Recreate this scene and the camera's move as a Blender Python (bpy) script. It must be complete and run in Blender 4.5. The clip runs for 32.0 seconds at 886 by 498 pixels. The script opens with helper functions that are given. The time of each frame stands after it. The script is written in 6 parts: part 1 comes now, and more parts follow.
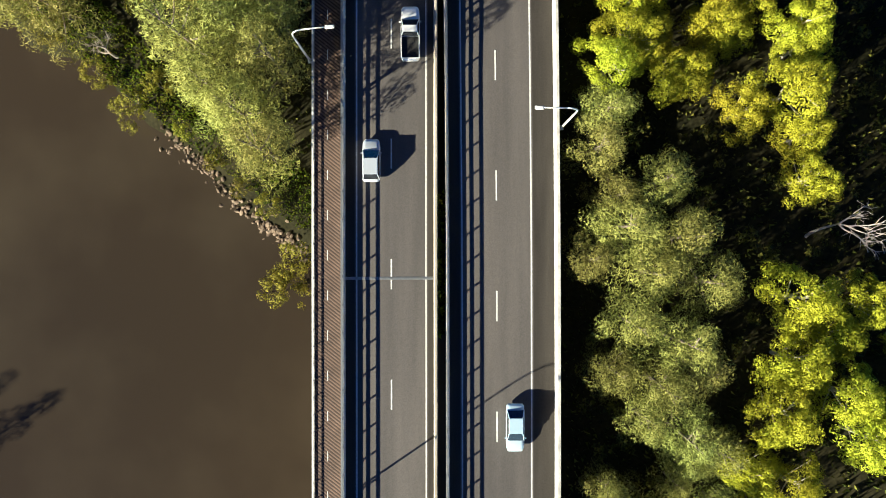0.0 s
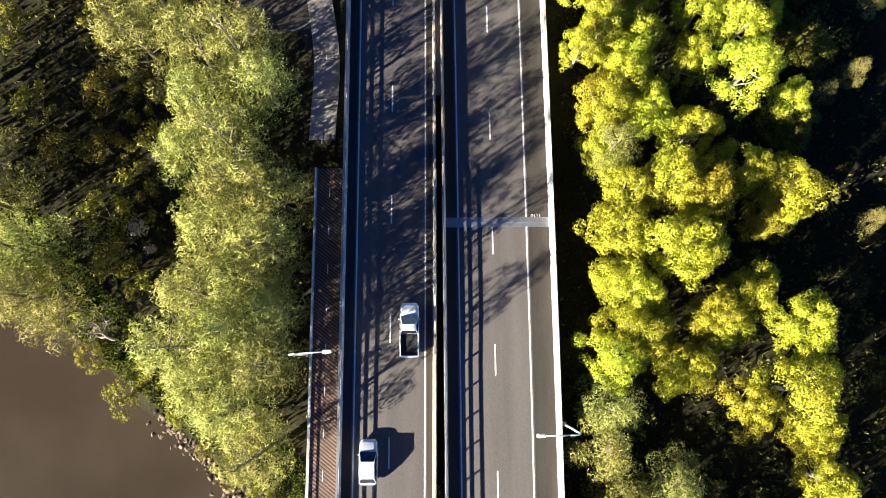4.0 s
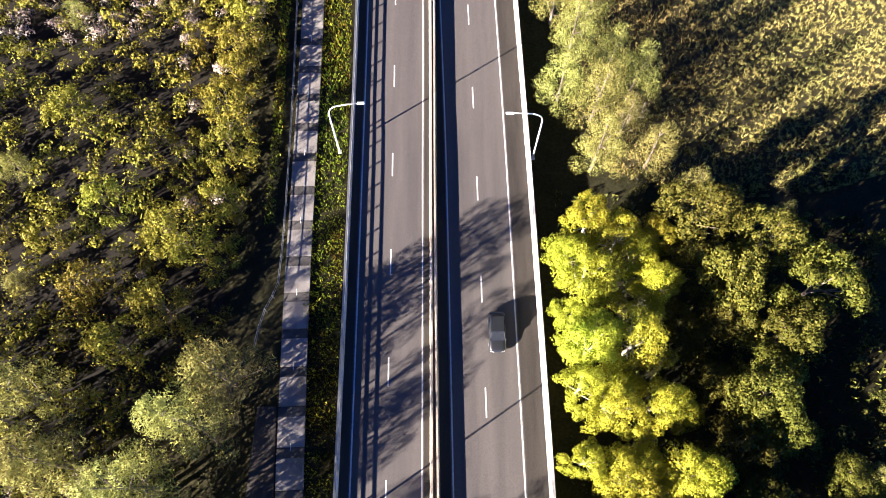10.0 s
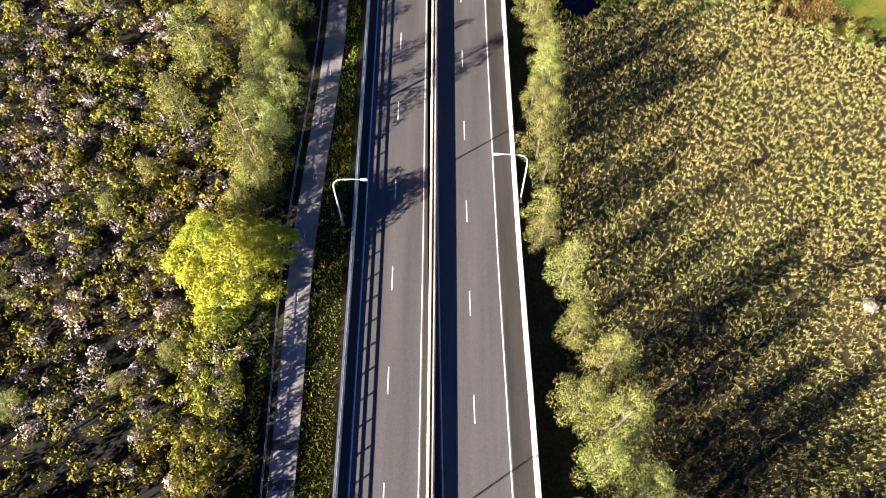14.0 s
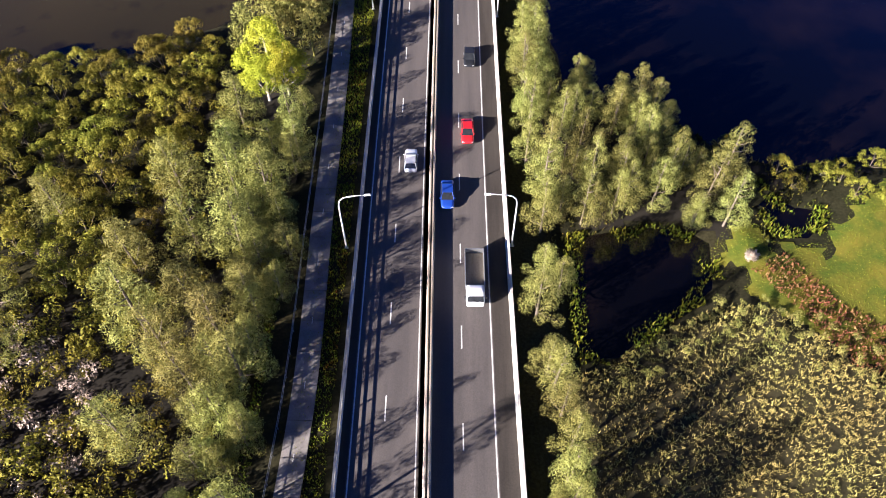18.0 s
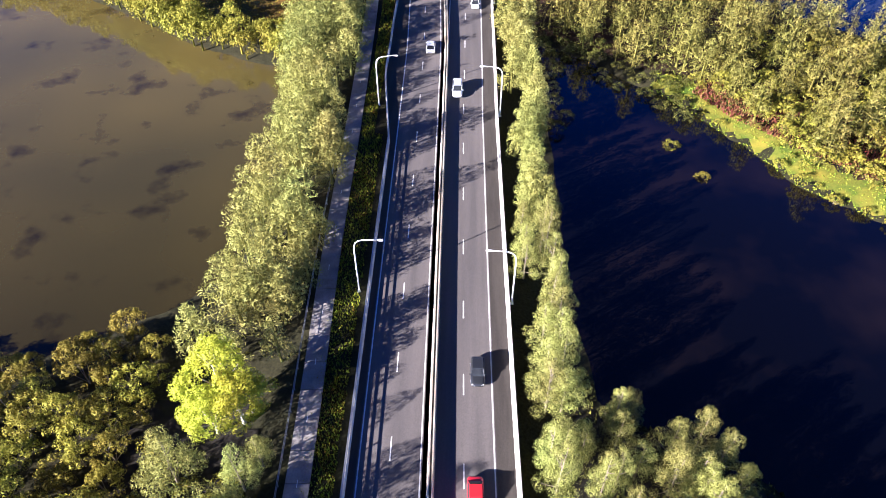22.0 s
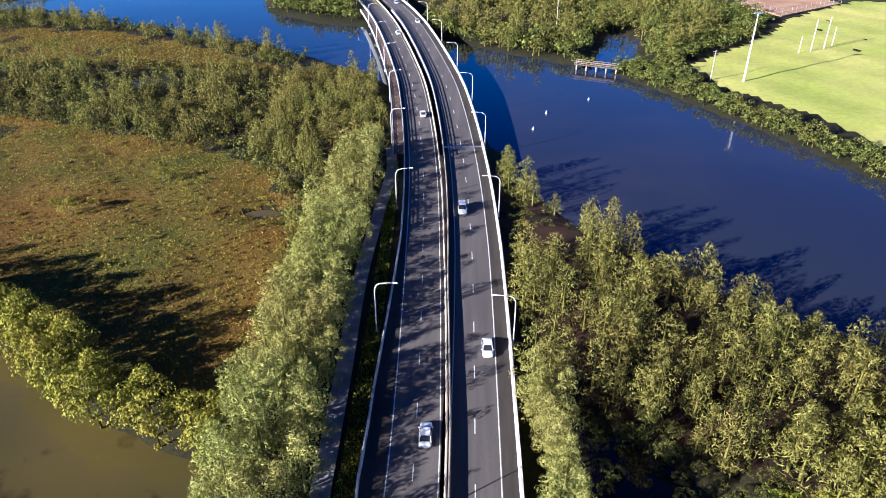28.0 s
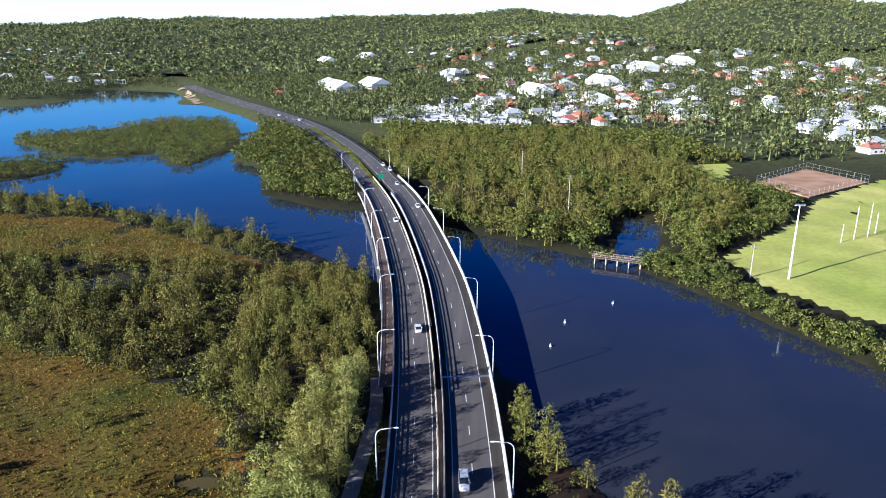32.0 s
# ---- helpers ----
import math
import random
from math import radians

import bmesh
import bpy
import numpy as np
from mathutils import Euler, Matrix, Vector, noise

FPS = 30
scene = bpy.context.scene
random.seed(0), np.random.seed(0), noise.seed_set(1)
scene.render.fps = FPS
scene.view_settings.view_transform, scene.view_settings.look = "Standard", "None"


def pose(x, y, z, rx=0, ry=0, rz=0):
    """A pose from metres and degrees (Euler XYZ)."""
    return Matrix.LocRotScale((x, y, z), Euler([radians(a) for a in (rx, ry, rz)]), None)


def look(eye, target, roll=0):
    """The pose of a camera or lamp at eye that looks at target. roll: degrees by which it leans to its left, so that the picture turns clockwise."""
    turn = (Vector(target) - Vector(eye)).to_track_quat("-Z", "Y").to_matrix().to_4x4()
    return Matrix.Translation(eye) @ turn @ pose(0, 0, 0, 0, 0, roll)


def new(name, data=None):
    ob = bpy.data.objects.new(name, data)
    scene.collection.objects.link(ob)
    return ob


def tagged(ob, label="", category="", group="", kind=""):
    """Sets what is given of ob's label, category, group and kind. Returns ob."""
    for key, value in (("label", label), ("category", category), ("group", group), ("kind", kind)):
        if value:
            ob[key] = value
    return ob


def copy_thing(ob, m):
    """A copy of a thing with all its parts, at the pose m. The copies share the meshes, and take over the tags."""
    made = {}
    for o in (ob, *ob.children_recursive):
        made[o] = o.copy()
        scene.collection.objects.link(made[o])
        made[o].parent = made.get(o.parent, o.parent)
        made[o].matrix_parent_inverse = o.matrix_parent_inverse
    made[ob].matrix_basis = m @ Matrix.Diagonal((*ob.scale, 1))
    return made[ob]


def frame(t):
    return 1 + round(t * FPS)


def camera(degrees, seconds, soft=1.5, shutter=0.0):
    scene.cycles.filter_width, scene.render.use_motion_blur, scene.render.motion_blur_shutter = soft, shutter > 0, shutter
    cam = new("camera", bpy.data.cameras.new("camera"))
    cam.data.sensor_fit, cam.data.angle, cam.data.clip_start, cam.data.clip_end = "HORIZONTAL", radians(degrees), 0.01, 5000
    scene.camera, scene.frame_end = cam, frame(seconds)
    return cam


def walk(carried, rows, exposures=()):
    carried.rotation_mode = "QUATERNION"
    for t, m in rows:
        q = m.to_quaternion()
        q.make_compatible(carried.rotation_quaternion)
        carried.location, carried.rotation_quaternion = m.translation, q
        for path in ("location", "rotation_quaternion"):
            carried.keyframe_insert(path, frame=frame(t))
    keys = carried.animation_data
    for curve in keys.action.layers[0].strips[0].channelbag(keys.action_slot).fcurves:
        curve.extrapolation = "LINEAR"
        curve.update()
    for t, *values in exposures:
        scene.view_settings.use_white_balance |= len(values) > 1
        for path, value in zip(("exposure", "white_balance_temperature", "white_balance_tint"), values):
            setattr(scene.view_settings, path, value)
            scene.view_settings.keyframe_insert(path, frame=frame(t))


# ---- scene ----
cam = camera(64.5, 32.0, soft=1.0)
PATH = [
    (0, 0.000, 0.002, 75.190, 0.074, -0.083, 0.220),
    (0.5, -0.035, 2.020, 75.123, 1.043, -0.107, 0.238),
    (1, 0.007, 4.096, 75.123, 2.109, -0.084, 0.272),
    (1.5, 0.064, 6.237, 75.091, 3.081, -0.024, 0.238),
    (2, 0.121, 8.744, 74.930, 4.063, 0.042, 0.206),
    (2.5, 0.124, 10.991, 74.982, 5.219, 0.031, 0.255),
    (4.5, 0.317, 22.335, 75.071, 9.573, 0.198, 0.138),
    (5, 0.185, 26.155, 75.065, 10.414, 0.132, -0.002),
    (5.5, 0.081, 29.903, 75.298, 11.108, 0.062, -0.001),
    (6, -0.031, 33.987, 75.303, 11.990, -0.038, 0.029),
    (6.5, 0.034, 37.822, 75.379, 12.891, 0.008, 0.032),
    (7, 0.080, 42.139, 75.377, 13.859, 0.038, 0.122),
    (7.5, 0.047, 46.320, 75.470, 14.736, 0.030, 0.105),
    (8, 0.016, 50.972, 75.453, 15.760, -0.004, 0.213),
    (8.5, -0.012, 55.180, 75.310, 16.878, 0.005, 0.239),
    (9, -0.136, 59.680, 75.072, 18.035, -0.052, 0.248),
    (9.5, -0.162, 63.805, 74.891, 19.204, -0.058, 0.246),
    (10, -0.148, 68.711, 74.997, 20.095, -0.042, 0.296),
    (10.5, -0.076, 73.301, 75.134, 20.937, -0.017, 0.396),
    (11, -0.091, 78.305, 75.264, 21.835, 0.001, 0.417),
    (11.5, -0.060, 82.979, 75.357, 22.672, 0.018, 0.526),
    (12, -0.134, 88.351, 75.507, 23.370, -0.026, 0.609),
    (12.5, -0.145, 93.204, 75.657, 24.135, -0.033, 0.737),
    (13, -0.242, 98.359, 75.620, 25.062, -0.079, 0.825),
    (13.5, -0.156, 102.954, 75.490, 26.083, -0.031, 0.966),
    (14, -0.068, 107.736, 75.554, 27.228, 0.054, 1.104),
    (14.5, -0.151, 112.426, 75.376, 28.234, 0.062, 1.055),
    (16.5, -0.154, 132.417, 74.818, 32.595, 0.071, 1.114),
    (17, -0.116, 137.186, 74.697, 33.807, 0.089, 1.230),
    (17.5, -0.106, 141.635, 74.540, 34.974, 0.103, 1.333),
    (18, -0.216, 146.618, 74.466, 36.096, 0.027, 1.454),
    (18.5, -0.156, 151.237, 74.557, 37.096, 0.056, 1.600),
    (19, -0.032, 156.019, 74.578, 38.346, 0.168, 1.747),
    (19.5, 0.012, 160.705, 74.668, 39.361, 0.199, 1.876),
    (20, -0.064, 165.584, 74.824, 40.586, 0.189, 1.994),
    (20.5, -0.223, 170.356, 75.206, 41.504, 0.068, 2.088),
    (21, -0.356, 175.468, 75.096, 42.744, 0.051, 2.125),
    (21.5, -0.712, 180.213, 74.593, 44.048, 0.015, 2.011),
    (22, -0.836, 185.023, 74.508, 45.339, 0.008, 2.039),
    (22.5, -0.958, 189.878, 74.680, 46.375, 0.006, 2.045),
    (23, -0.950, 195.091, 74.869, 47.561, 0.051, 2.107),
    (23.5, -1.050, 199.778, 74.928, 48.738, 0.062, 2.139),
    (24, -1.114, 204.857, 75.059, 49.941, 0.048, 2.230),
    (24.5, -1.147, 209.527, 75.133, 51.114, 0.042, 2.297),
    (25, -1.239, 214.375, 74.870, 52.529, -0.022, 2.389),
    (25.5, -1.380, 219.066, 75.027, 53.650, 0.022, 2.410),
    (27.5, -2.766, 238.372, 75.206, 58.669, -0.154, 2.249),
    (28, -2.786, 243.551, 75.199, 59.953, -0.136, 2.318),
    (28.5, -2.902, 248.462, 75.247, 61.265, -0.164, 2.356),
    (29, -2.898, 253.806, 75.425, 62.809, -0.131, 2.412),
    (29.5, -2.811, 258.662, 75.553, 64.345, -0.063, 2.466),
    (30, -2.856, 264.074, 75.913, 65.935, -0.048, 2.520),
    (30.5, -2.745, 268.920, 76.143, 67.465, 0.015, 2.604),
    (31, -2.426, 274.086, 76.617, 69.080, 0.102, 2.736),
    (31.5, -2.320, 279.093, 76.920, 70.602, 0.130, 2.809),
    (32, -2.224, 284.404, 77.025, 72.410, 0.174, 2.895),
]
EXPOSURES = [(0, 2.15, 5380, 0), (3, 2.42, 5400, 4), (5, 3.0, 5350, 12), (9, 3.0, 5380, 20), (12, 2.72, 5200, 16), (14, 2.6, 5200, 15), (17, 2.68, 5150, 16), (18, 2.42, 5150, 22), (19, 2.65, 5100, 20), (20, 2.95, 5000, 22), (24, 2.98, 4780, 25), (25.5, 3.0, 4720, 23), (28, 2.2, 4700, 20), (32, 1.85, 4530, 14)]
walk(cam, [(t, pose(*row)) for t, *row in PATH], EXPOSURES)
# ---- light ----
SUN_EL, SUN_AZ = 18.5, 34.5          # height of the sun, and the heading of the shadows from +x towards +y
world = bpy.data.worlds.new("world")
scene.world = world
world.use_nodes = True
_n = world.node_tree.nodes
_sky = _n.new("ShaderNodeTexSky")
_sky.sky_type = "NISHITA"
_sky.sun_disc = False
_sky.sun_elevation = radians(SUN_EL)
_sky.sun_rotation = radians(235.5)
_sky.air_density, _sky.dust_density, _sky.ozone_density = 1.0, 0.8, 3.0
_dir = _n.new("ShaderNodeTexCoord")
_sep = _n.new("ShaderNodeSeparateXYZ")
_haze = _n.new("ShaderNodeValToRGB")          # clear sky: white haze low down, deep blue overhead
_stops = ((0.0, (34.0, 33.0, 32.0, 1)), (0.75, (0.015, 0.22, 1.1, 1)), (0.03, (24.0, 25.0, 26.0, 1)), (0.05, (7.0, 9.0, 11.0, 1)), (0.12, (5.0, 9.0, 12.0, 1)), (0.2, (1.8, 4.8, 8.0, 1)), (0.4, (0.16, 1.2, 4.2, 1)))
for _k, (_p, _c) in zip([_haze.color_ramp.elements[0], _haze.color_ramp.elements[1]] + [_haze.color_ramp.elements.new(_p) for _p, _c in _stops[2:]], _stops):
    _k.position, _k.color = _p, _c
_mul = _n.new("ShaderNodeMix")
_mul.data_type, _mul.blend_type = "RGBA", "MULTIPLY"
_mul.inputs[0].default_value = 1.0
world.node_tree.links.new(_dir.outputs["Generated"], _sep.inputs[0])
world.node_tree.links.new(_sep.outputs[2], _haze.inputs[0])
world.node_tree.links.new(_sky.outputs[0], _mul.inputs[6])
world.node_tree.links.new(_haze.outputs[0], _mul.inputs[7])
world.node_tree.links.new(_mul.outputs[2], _n["Background"].inputs[0])
_n["Background"].inputs[1].default_value = 0.0048
_sd = bpy.data.lights.new("sun", "SUN")
_sd.energy, _sd.angle, _sd.color = 5.0, radians(0.5), (1.0, 0.8, 0.54)
sun = new("sun", _sd)
_a, _e = radians(SUN_AZ), radians(SUN_EL)
sun.matrix_world = look((0, 0, 300), (math.cos(_a) * math.cos(_e), math.sin(_a) * math.cos(_e), 300 - math.sin(_e)))


# ---- materials ----
def mat(name):
    m = bpy.data.materials.new(name)
    m.use_nodes = True
    return m, m.node_tree.nodes, m.node_tree.links, m.node_tree.nodes["Principled BSDF"]


def ramp(n, stops):
    r = n.new("ShaderNodeValToRGB")
    e = r.color_ramp.elements
    while len(e) < len(stops):
        e.new(0.5)
    for k, (p, c) in zip(e, stops):
        k.position, k.color = p, (*c, 1)
    return r


def tex(n, l, scale, detail=4, coord=None, rough=0.55, stretch=None):
    t = n.new("ShaderNodeTexNoise")
    t.inputs["Scale"].default_value, t.inputs["Detail"].default_value, t.inputs["Roughness"].default_value = scale, detail, rough
    if coord:
        src = coord
        if stretch:
            mp = n.new("ShaderNodeMapping")
            mp.inputs["Scale"].default_value = stretch
            l.new(coord, mp.inputs["Vector"])
            src = mp.outputs[0]
        l.new(src, t.inputs["Vector"])
    return t


def place(n):
    return n.new("ShaderNodeNewGeometry").outputs["Position"]


def mixed(n, l, a, b, fac, kind="MIX"):
    m = n.new("ShaderNodeMix")
    m.data_type, m.blend_type = "RGBA", kind
    for sock, v in ((m.inputs[6], a), (m.inputs[7], b), (m.inputs[0], fac)):
        if isinstance(v, bpy.types.NodeSocket):
            l.new(v, sock)
        elif isinstance(v, (int, float)):
            sock.default_value = v
        else:
            sock.default_value = (*v, 1)
    return m.outputs[2]


def surface(name, lo, hi, scale, rough=0.8, metal=0.0, fine=None, bump=0.0, spec=0.2, stretch=None):
    """A plain surface with stains at one scale and grain at another."""
    m, n, l, b = mat(name)
    p = place(n)
    t = tex(n, l, scale, 5, p, stretch=stretch)
    r = ramp(n, [(0.3, lo), (0.7, hi)])
    l.new(t.outputs[0], r.inputs[0])
    col = r.outputs[0]
    if fine:
        g = tex(n, l, fine, 3, p)
        gr = ramp(n, [(0.25, (0.72, 0.72, 0.72)), (0.75, (1.0, 1.0, 1.0))])
        l.new(g.outputs[0], gr.inputs[0])
        col = mixed(n, l, col, gr.outputs[0], 1.0, "MULTIPLY")
        if bump:
            bp = n.new("ShaderNodeBump")
            bp.inputs["Strength"].default_value, bp.inputs["Distance"].default_value = bump, 0.05
            l.new(g.outputs[0], bp.inputs["Height"])
            l.new(bp.outputs[0], b.inputs["Normal"])
    l.new(col, b.inputs["Base Color"])
    b.inputs["Roughness"].default_value, b.inputs["Metallic"].default_value = rough, metal
    b.inputs["Specular IOR Level"].default_value = spec
    return m


def foliage(name, stops, thin=0.3, hue=0.12, single=True):
    """Leaves: every leaf its own tone, every plant slightly its own hue; some light passes through."""
    m, n, l, b = mat(name)
    g = n.new("ShaderNodeNewGeometry")
    r = ramp(n, stops)
    l.new(g.outputs["Random Per Island"], r.inputs[0])
    o = n.new("ShaderNodeObjectInfo")
    hs = n.new("ShaderNodeHueSaturation")
    mr = n.new("ShaderNodeMapRange")
    mr.inputs[3].default_value, mr.inputs[4].default_value = (1 - 2 * hue, 1 + 2 * hue) if single else (1, 1)
    l.new(o.outputs["Random"], mr.inputs[0])
    l.new(mr.outputs[0], hs.inputs["Value"])
    t = tex(n, l, 0.06, 2, g.outputs["Position"])
    mh = n.new("ShaderNodeMapRange")
    mh.inputs[1].default_value, mh.inputs[2].default_value = 0.3, 0.7
    mh.inputs[3].default_value, mh.inputs[4].default_value = 0.48, 0.52
    l.new(t.outputs[0], mh.inputs[0])
    oh = n.new("ShaderNodeMath")
    oh.operation = "MULTIPLY_ADD"
    l.new(o.outputs["Random"], oh.inputs[0])
    oh.inputs[1].default_value = 0.03 if single else 0.0
    l.new(mh.outputs[0], oh.inputs[2])
    sh = n.new("ShaderNodeMath")
    sh.operation = "SUBTRACT"
    l.new(oh.outputs[0], sh.inputs[0])
    sh.inputs[1].default_value = 0.015 if single else 0.0
    l.new(sh.outputs[0], hs.inputs["Hue"])
    l.new(r.outputs[0], hs.inputs["Color"])
    l.new(hs.outputs[0], b.inputs["Base Color"])
    b.inputs["Roughness"].default_value = 0.65
    b.inputs["Specular IOR Level"].default_value = 0.1
    tr = n.new("ShaderNodeBsdfTranslucent")
    l.new(hs.outputs[0], tr.inputs["Color"])
    mx = n.new("ShaderNodeMixShader")
    mx.inputs[0].default_value = thin
    l.new(b.outputs[0], mx.inputs[1])
    l.new(tr.outputs[0], mx.inputs[2])
    l.new(mx.outputs[0], n["Material Output"].inputs["Surface"])
    return m


def water_material(name, deep, silt, scale, ripple=0.02, cut=(0.45, 0.7), shoal=None):
    m, n, l, b = mat(name)
    p = place(n)
    t = tex(n, l, scale, 4, p)
    r = ramp(n, [(cut[0], deep), (cut[1], silt)])
    l.new(t.outputs[0], r.inputs[0])
    wide = tex(n, l, scale * 0.2, 2, p)
    wr = ramp(n, [(0.3, (0.72, 0.74, 0.8)), (0.7, (1.15, 1.1, 1.0))])
    l.new(wide.outputs[0], wr.inputs[0])
    col = mixed(n, l, r.outputs[0], wr.outputs[0], 1.0, "MULTIPLY")
    if shoal:                                  # silt that rises from one y to another
        xyz, rise = n.new("ShaderNodeSeparateXYZ"), n.new("ShaderNodeMapRange")
        l.new(p, xyz.inputs[0])
        l.new(xyz.outputs[1], rise.inputs[0])
        for k, v in zip((1, 2, 3, 4), shoal):
            rise.inputs[k].default_value = v
        col = mixed(n, l, col, rise.outputs[0], 1.0, "MULTIPLY")
    l.new(col, b.inputs["Base Color"])
    b.inputs["Roughness"].default_value = 0.06
    b.inputs["IOR"].default_value = 1.33
    b.inputs["Specular IOR Level"].default_value = 0.85
    w = tex(n, l, 0.9, 3, p)
    bp = n.new("ShaderNodeBump")
    bp.inputs["Strength"].default_value, bp.inputs["Distance"].default_value = ripple, 0.3
    l.new(w.outputs[0], bp.inputs["Height"])
    l.new(bp.outputs[0], b.inputs["Normal"])
    return m


def asphalt_material():
    m, n, l, b = mat("asphalt")
    p = place(n)
    g = tex(n, l, 9.0, 3, p)
    s = tex(n, l, 0.5, 5, p, stretch=(1.0, 0.06, 1.0))
    r1 = ramp(n, [(0.3, (0.078, 0.071, 0.067)), (0.7, (0.112, 0.102, 0.096))])
    r2 = ramp(n, [(0.35, (0.72, 0.72, 0.73)), (0.7, (1.12, 1.1, 1.08))])
    l.new(g.outputs[0], r1.inputs[0])
    l.new(s.outputs[0], r2.inputs[0])
    c = mixed(n, l, r1.outputs[0], r2.outputs[0], 1.0, "MULTIPLY")
    l.new(c, b.inputs["Base Color"])
    b.inputs["Roughness"].default_value = 0.75
    b.inputs["Specular IOR Level"].default_value = 0.35
    bp = n.new("ShaderNodeBump")
    bp.inputs["Strength"].default_value, bp.inputs["Distance"].default_value = 0.3, 0.02
    l.new(g.outputs[0], bp.inputs["Height"])
    l.new(bp.outputs[0], b.inputs["Normal"])
    return m


M_ASPHALT = asphalt_material()
M_SHOULDER = surface("worn_shoulder", (0.034, 0.03, 0.026), (0.06, 0.053, 0.045), 0.8, 0.85, fine=7.0, bump=0.3, stretch=(1, 0.1, 1))
M_PAINT = surface("road_paint", (0.6, 0.6, 0.57), (0.82, 0.82, 0.8), 3.0, 0.6, fine=12)
M_CONCRETE = surface("parapet_concrete", (0.4, 0.38, 0.34), (0.72, 0.7, 0.66), 0.7, 0.85, fine=6, bump=0.2)
M_WEATHERED = surface("weathered_concrete", (0.3, 0.25, 0.18), (0.6, 0.55, 0.46), 0.5, 0.88, fine=5, bump=0.3, stretch=(1, 0.25, 1))
M_STAINED = surface("median_concrete", (0.16, 0.13, 0.09), (0.36, 0.31, 0.24), 0.6, 0.9, fine=5, bump=0.3, stretch=(1, 0.2, 1))
M_PATH = surface("path_concrete", (0.18, 0.165, 0.15), (0.28, 0.265, 0.25), 0.5, 0.9, fine=5, bump=0.2)


def ribbed_paving():
    """Brown deck boards laid on the slant, with dark joints."""
    m, n, l, b = mat("brown_deck_paving")
    p = place(n)
    mp = n.new("ShaderNodeMapping")
    mp.inputs["Rotation"].default_value = (0, 0, radians(-52))
    l.new(p, mp.inputs["Vector"])
    w = n.new("ShaderNodeTexWave")
    w.inputs["Scale"].default_value, w.inputs["Distortion"].default_value = 1.1, 0.3
    l.new(mp.outputs[0], w.inputs["Vector"])
    r = ramp(n, [(0.1, (0.034, 0.02, 0.015)), (0.4, (0.1, 0.064, 0.046)), (0.9, (0.14, 0.09, 0.066))])
    l.new(w.outputs["Fac"], r.inputs[0])
    t = tex(n, l, 0.6, 4, p)
    tr = ramp(n, [(0.3, (0.7, 0.7, 0.7)), (0.7, (1.1, 1.1, 1.1))])
    l.new(t.outputs[0], tr.inputs[0])
    l.new(mixed(n, l, r.outputs[0], tr.outputs[0], 1.0, "MULTIPLY"), b.inputs["Base Color"])
    bp = n.new("ShaderNodeBump")
    bp.inputs["Strength"].default_value, bp.inputs["Distance"].default_value = 0.5, 0.03
    l.new(w.outputs["Fac"], bp.inputs["Height"])
    l.new(bp.outputs[0], b.inputs["Normal"])
    b.inputs["Roughness"].default_value = 0.85
    return m


M_BRICKPATH = ribbed_paving()
M_TIMBER = surface("weathered_timber", (0.16, 0.12, 0.09), (0.3, 0.24, 0.18), 1.5, 0.85, fine=8)
M_STEEL = surface("galvanised_steel", (0.42, 0.44, 0.46), (0.58, 0.6, 0.62), 2.0, 0.4, 0.85, fine=20)
M_LAMP = surface("painted_lamp_steel", (0.62, 0.62, 0.6), (0.78, 0.78, 0.76), 1.0, 0.5, 0.1)
M_DARK = surface("dark_rubber", (0.015, 0.015, 0.016), (0.03, 0.03, 0.03), 4, 0.8)
M_BARK = surface("bark", (0.1, 0.075, 0.055), (0.24, 0.2, 0.16), 3, 0.9, fine=14, bump=0.4)
M_PALEBARK = surface("pale_bark", (0.35, 0.3, 0.24), (0.58, 0.53, 0.45), 2, 0.85, fine=10, bump=0.3)
M_DEADWOOD = surface("dead_wood", (0.34, 0.28, 0.24), (0.55, 0.48, 0.43), 2, 0.9, fine=10)
M_ROCK = surface("bank_rock", (0.07, 0.05, 0.035), (0.32, 0.24, 0.17), 1.2, 0.9, fine=6, bump=0.4)

# ---- the lie of the land ----
CENTRE = [(0.8, -150), (0.45, -60), (0.2, 0), (-0.3, 49), (-1.3, 107), (-2.3, 145), (-3.1, 178), (-4.1, 227), (-5.0, 291), (-5.3, 320),
          (-6.8, 369), (-9.2, 410), (-13.2, 450), (-19.0, 490), (-34.0, 562), (-47.5, 612), (-81, 712), (-130, 823), (-190, 918),
          (-295, 1068), (-386, 1208), (-470, 1335)]


def spline(points, step=4.0):
    """Points along a smooth line through the given ones, with the heading at each."""
    p = [Vector((x, y, 0)) for x, y in points]
    out = []
    for i in range(1, len(p) - 2):
        a, b, c, d = p[i - 1], p[i], p[i + 1], p[i + 2]
        k = max(2, int((c - b).length / step))
        ta = (c - a) * ((c - b).length / ((b - a).length + (c - b).length))
        tb = (d - b) * ((c - b).length / ((c - b).length + (d - c).length))
        for j in range(k):
            u = j / k
            h = (2 * u**3 - 3 * u**2 + 1) * b + (u**3 - 2 * u**2 + u) * ta + (-2 * u**3 + 3 * u**2) * c + (u**3 - u**2) * tb
            out.append(h)
    return out


LINE = spline(CENTRE)
LX, LY = np.array([p.x for p in LINE]), np.array([p.y for p in LINE])
_d = np.gradient(np.stack([LX, LY]), axis=1)
_d /= np.hypot(*_d)
NX, NY = _d[1], -_d[0]                     # to the right of the heading
LS = np.r_[0, np.cumsum(np.hypot(np.diff(LX), np.diff(LY)))] + LY[0]   # distance along, 0 near y = 0


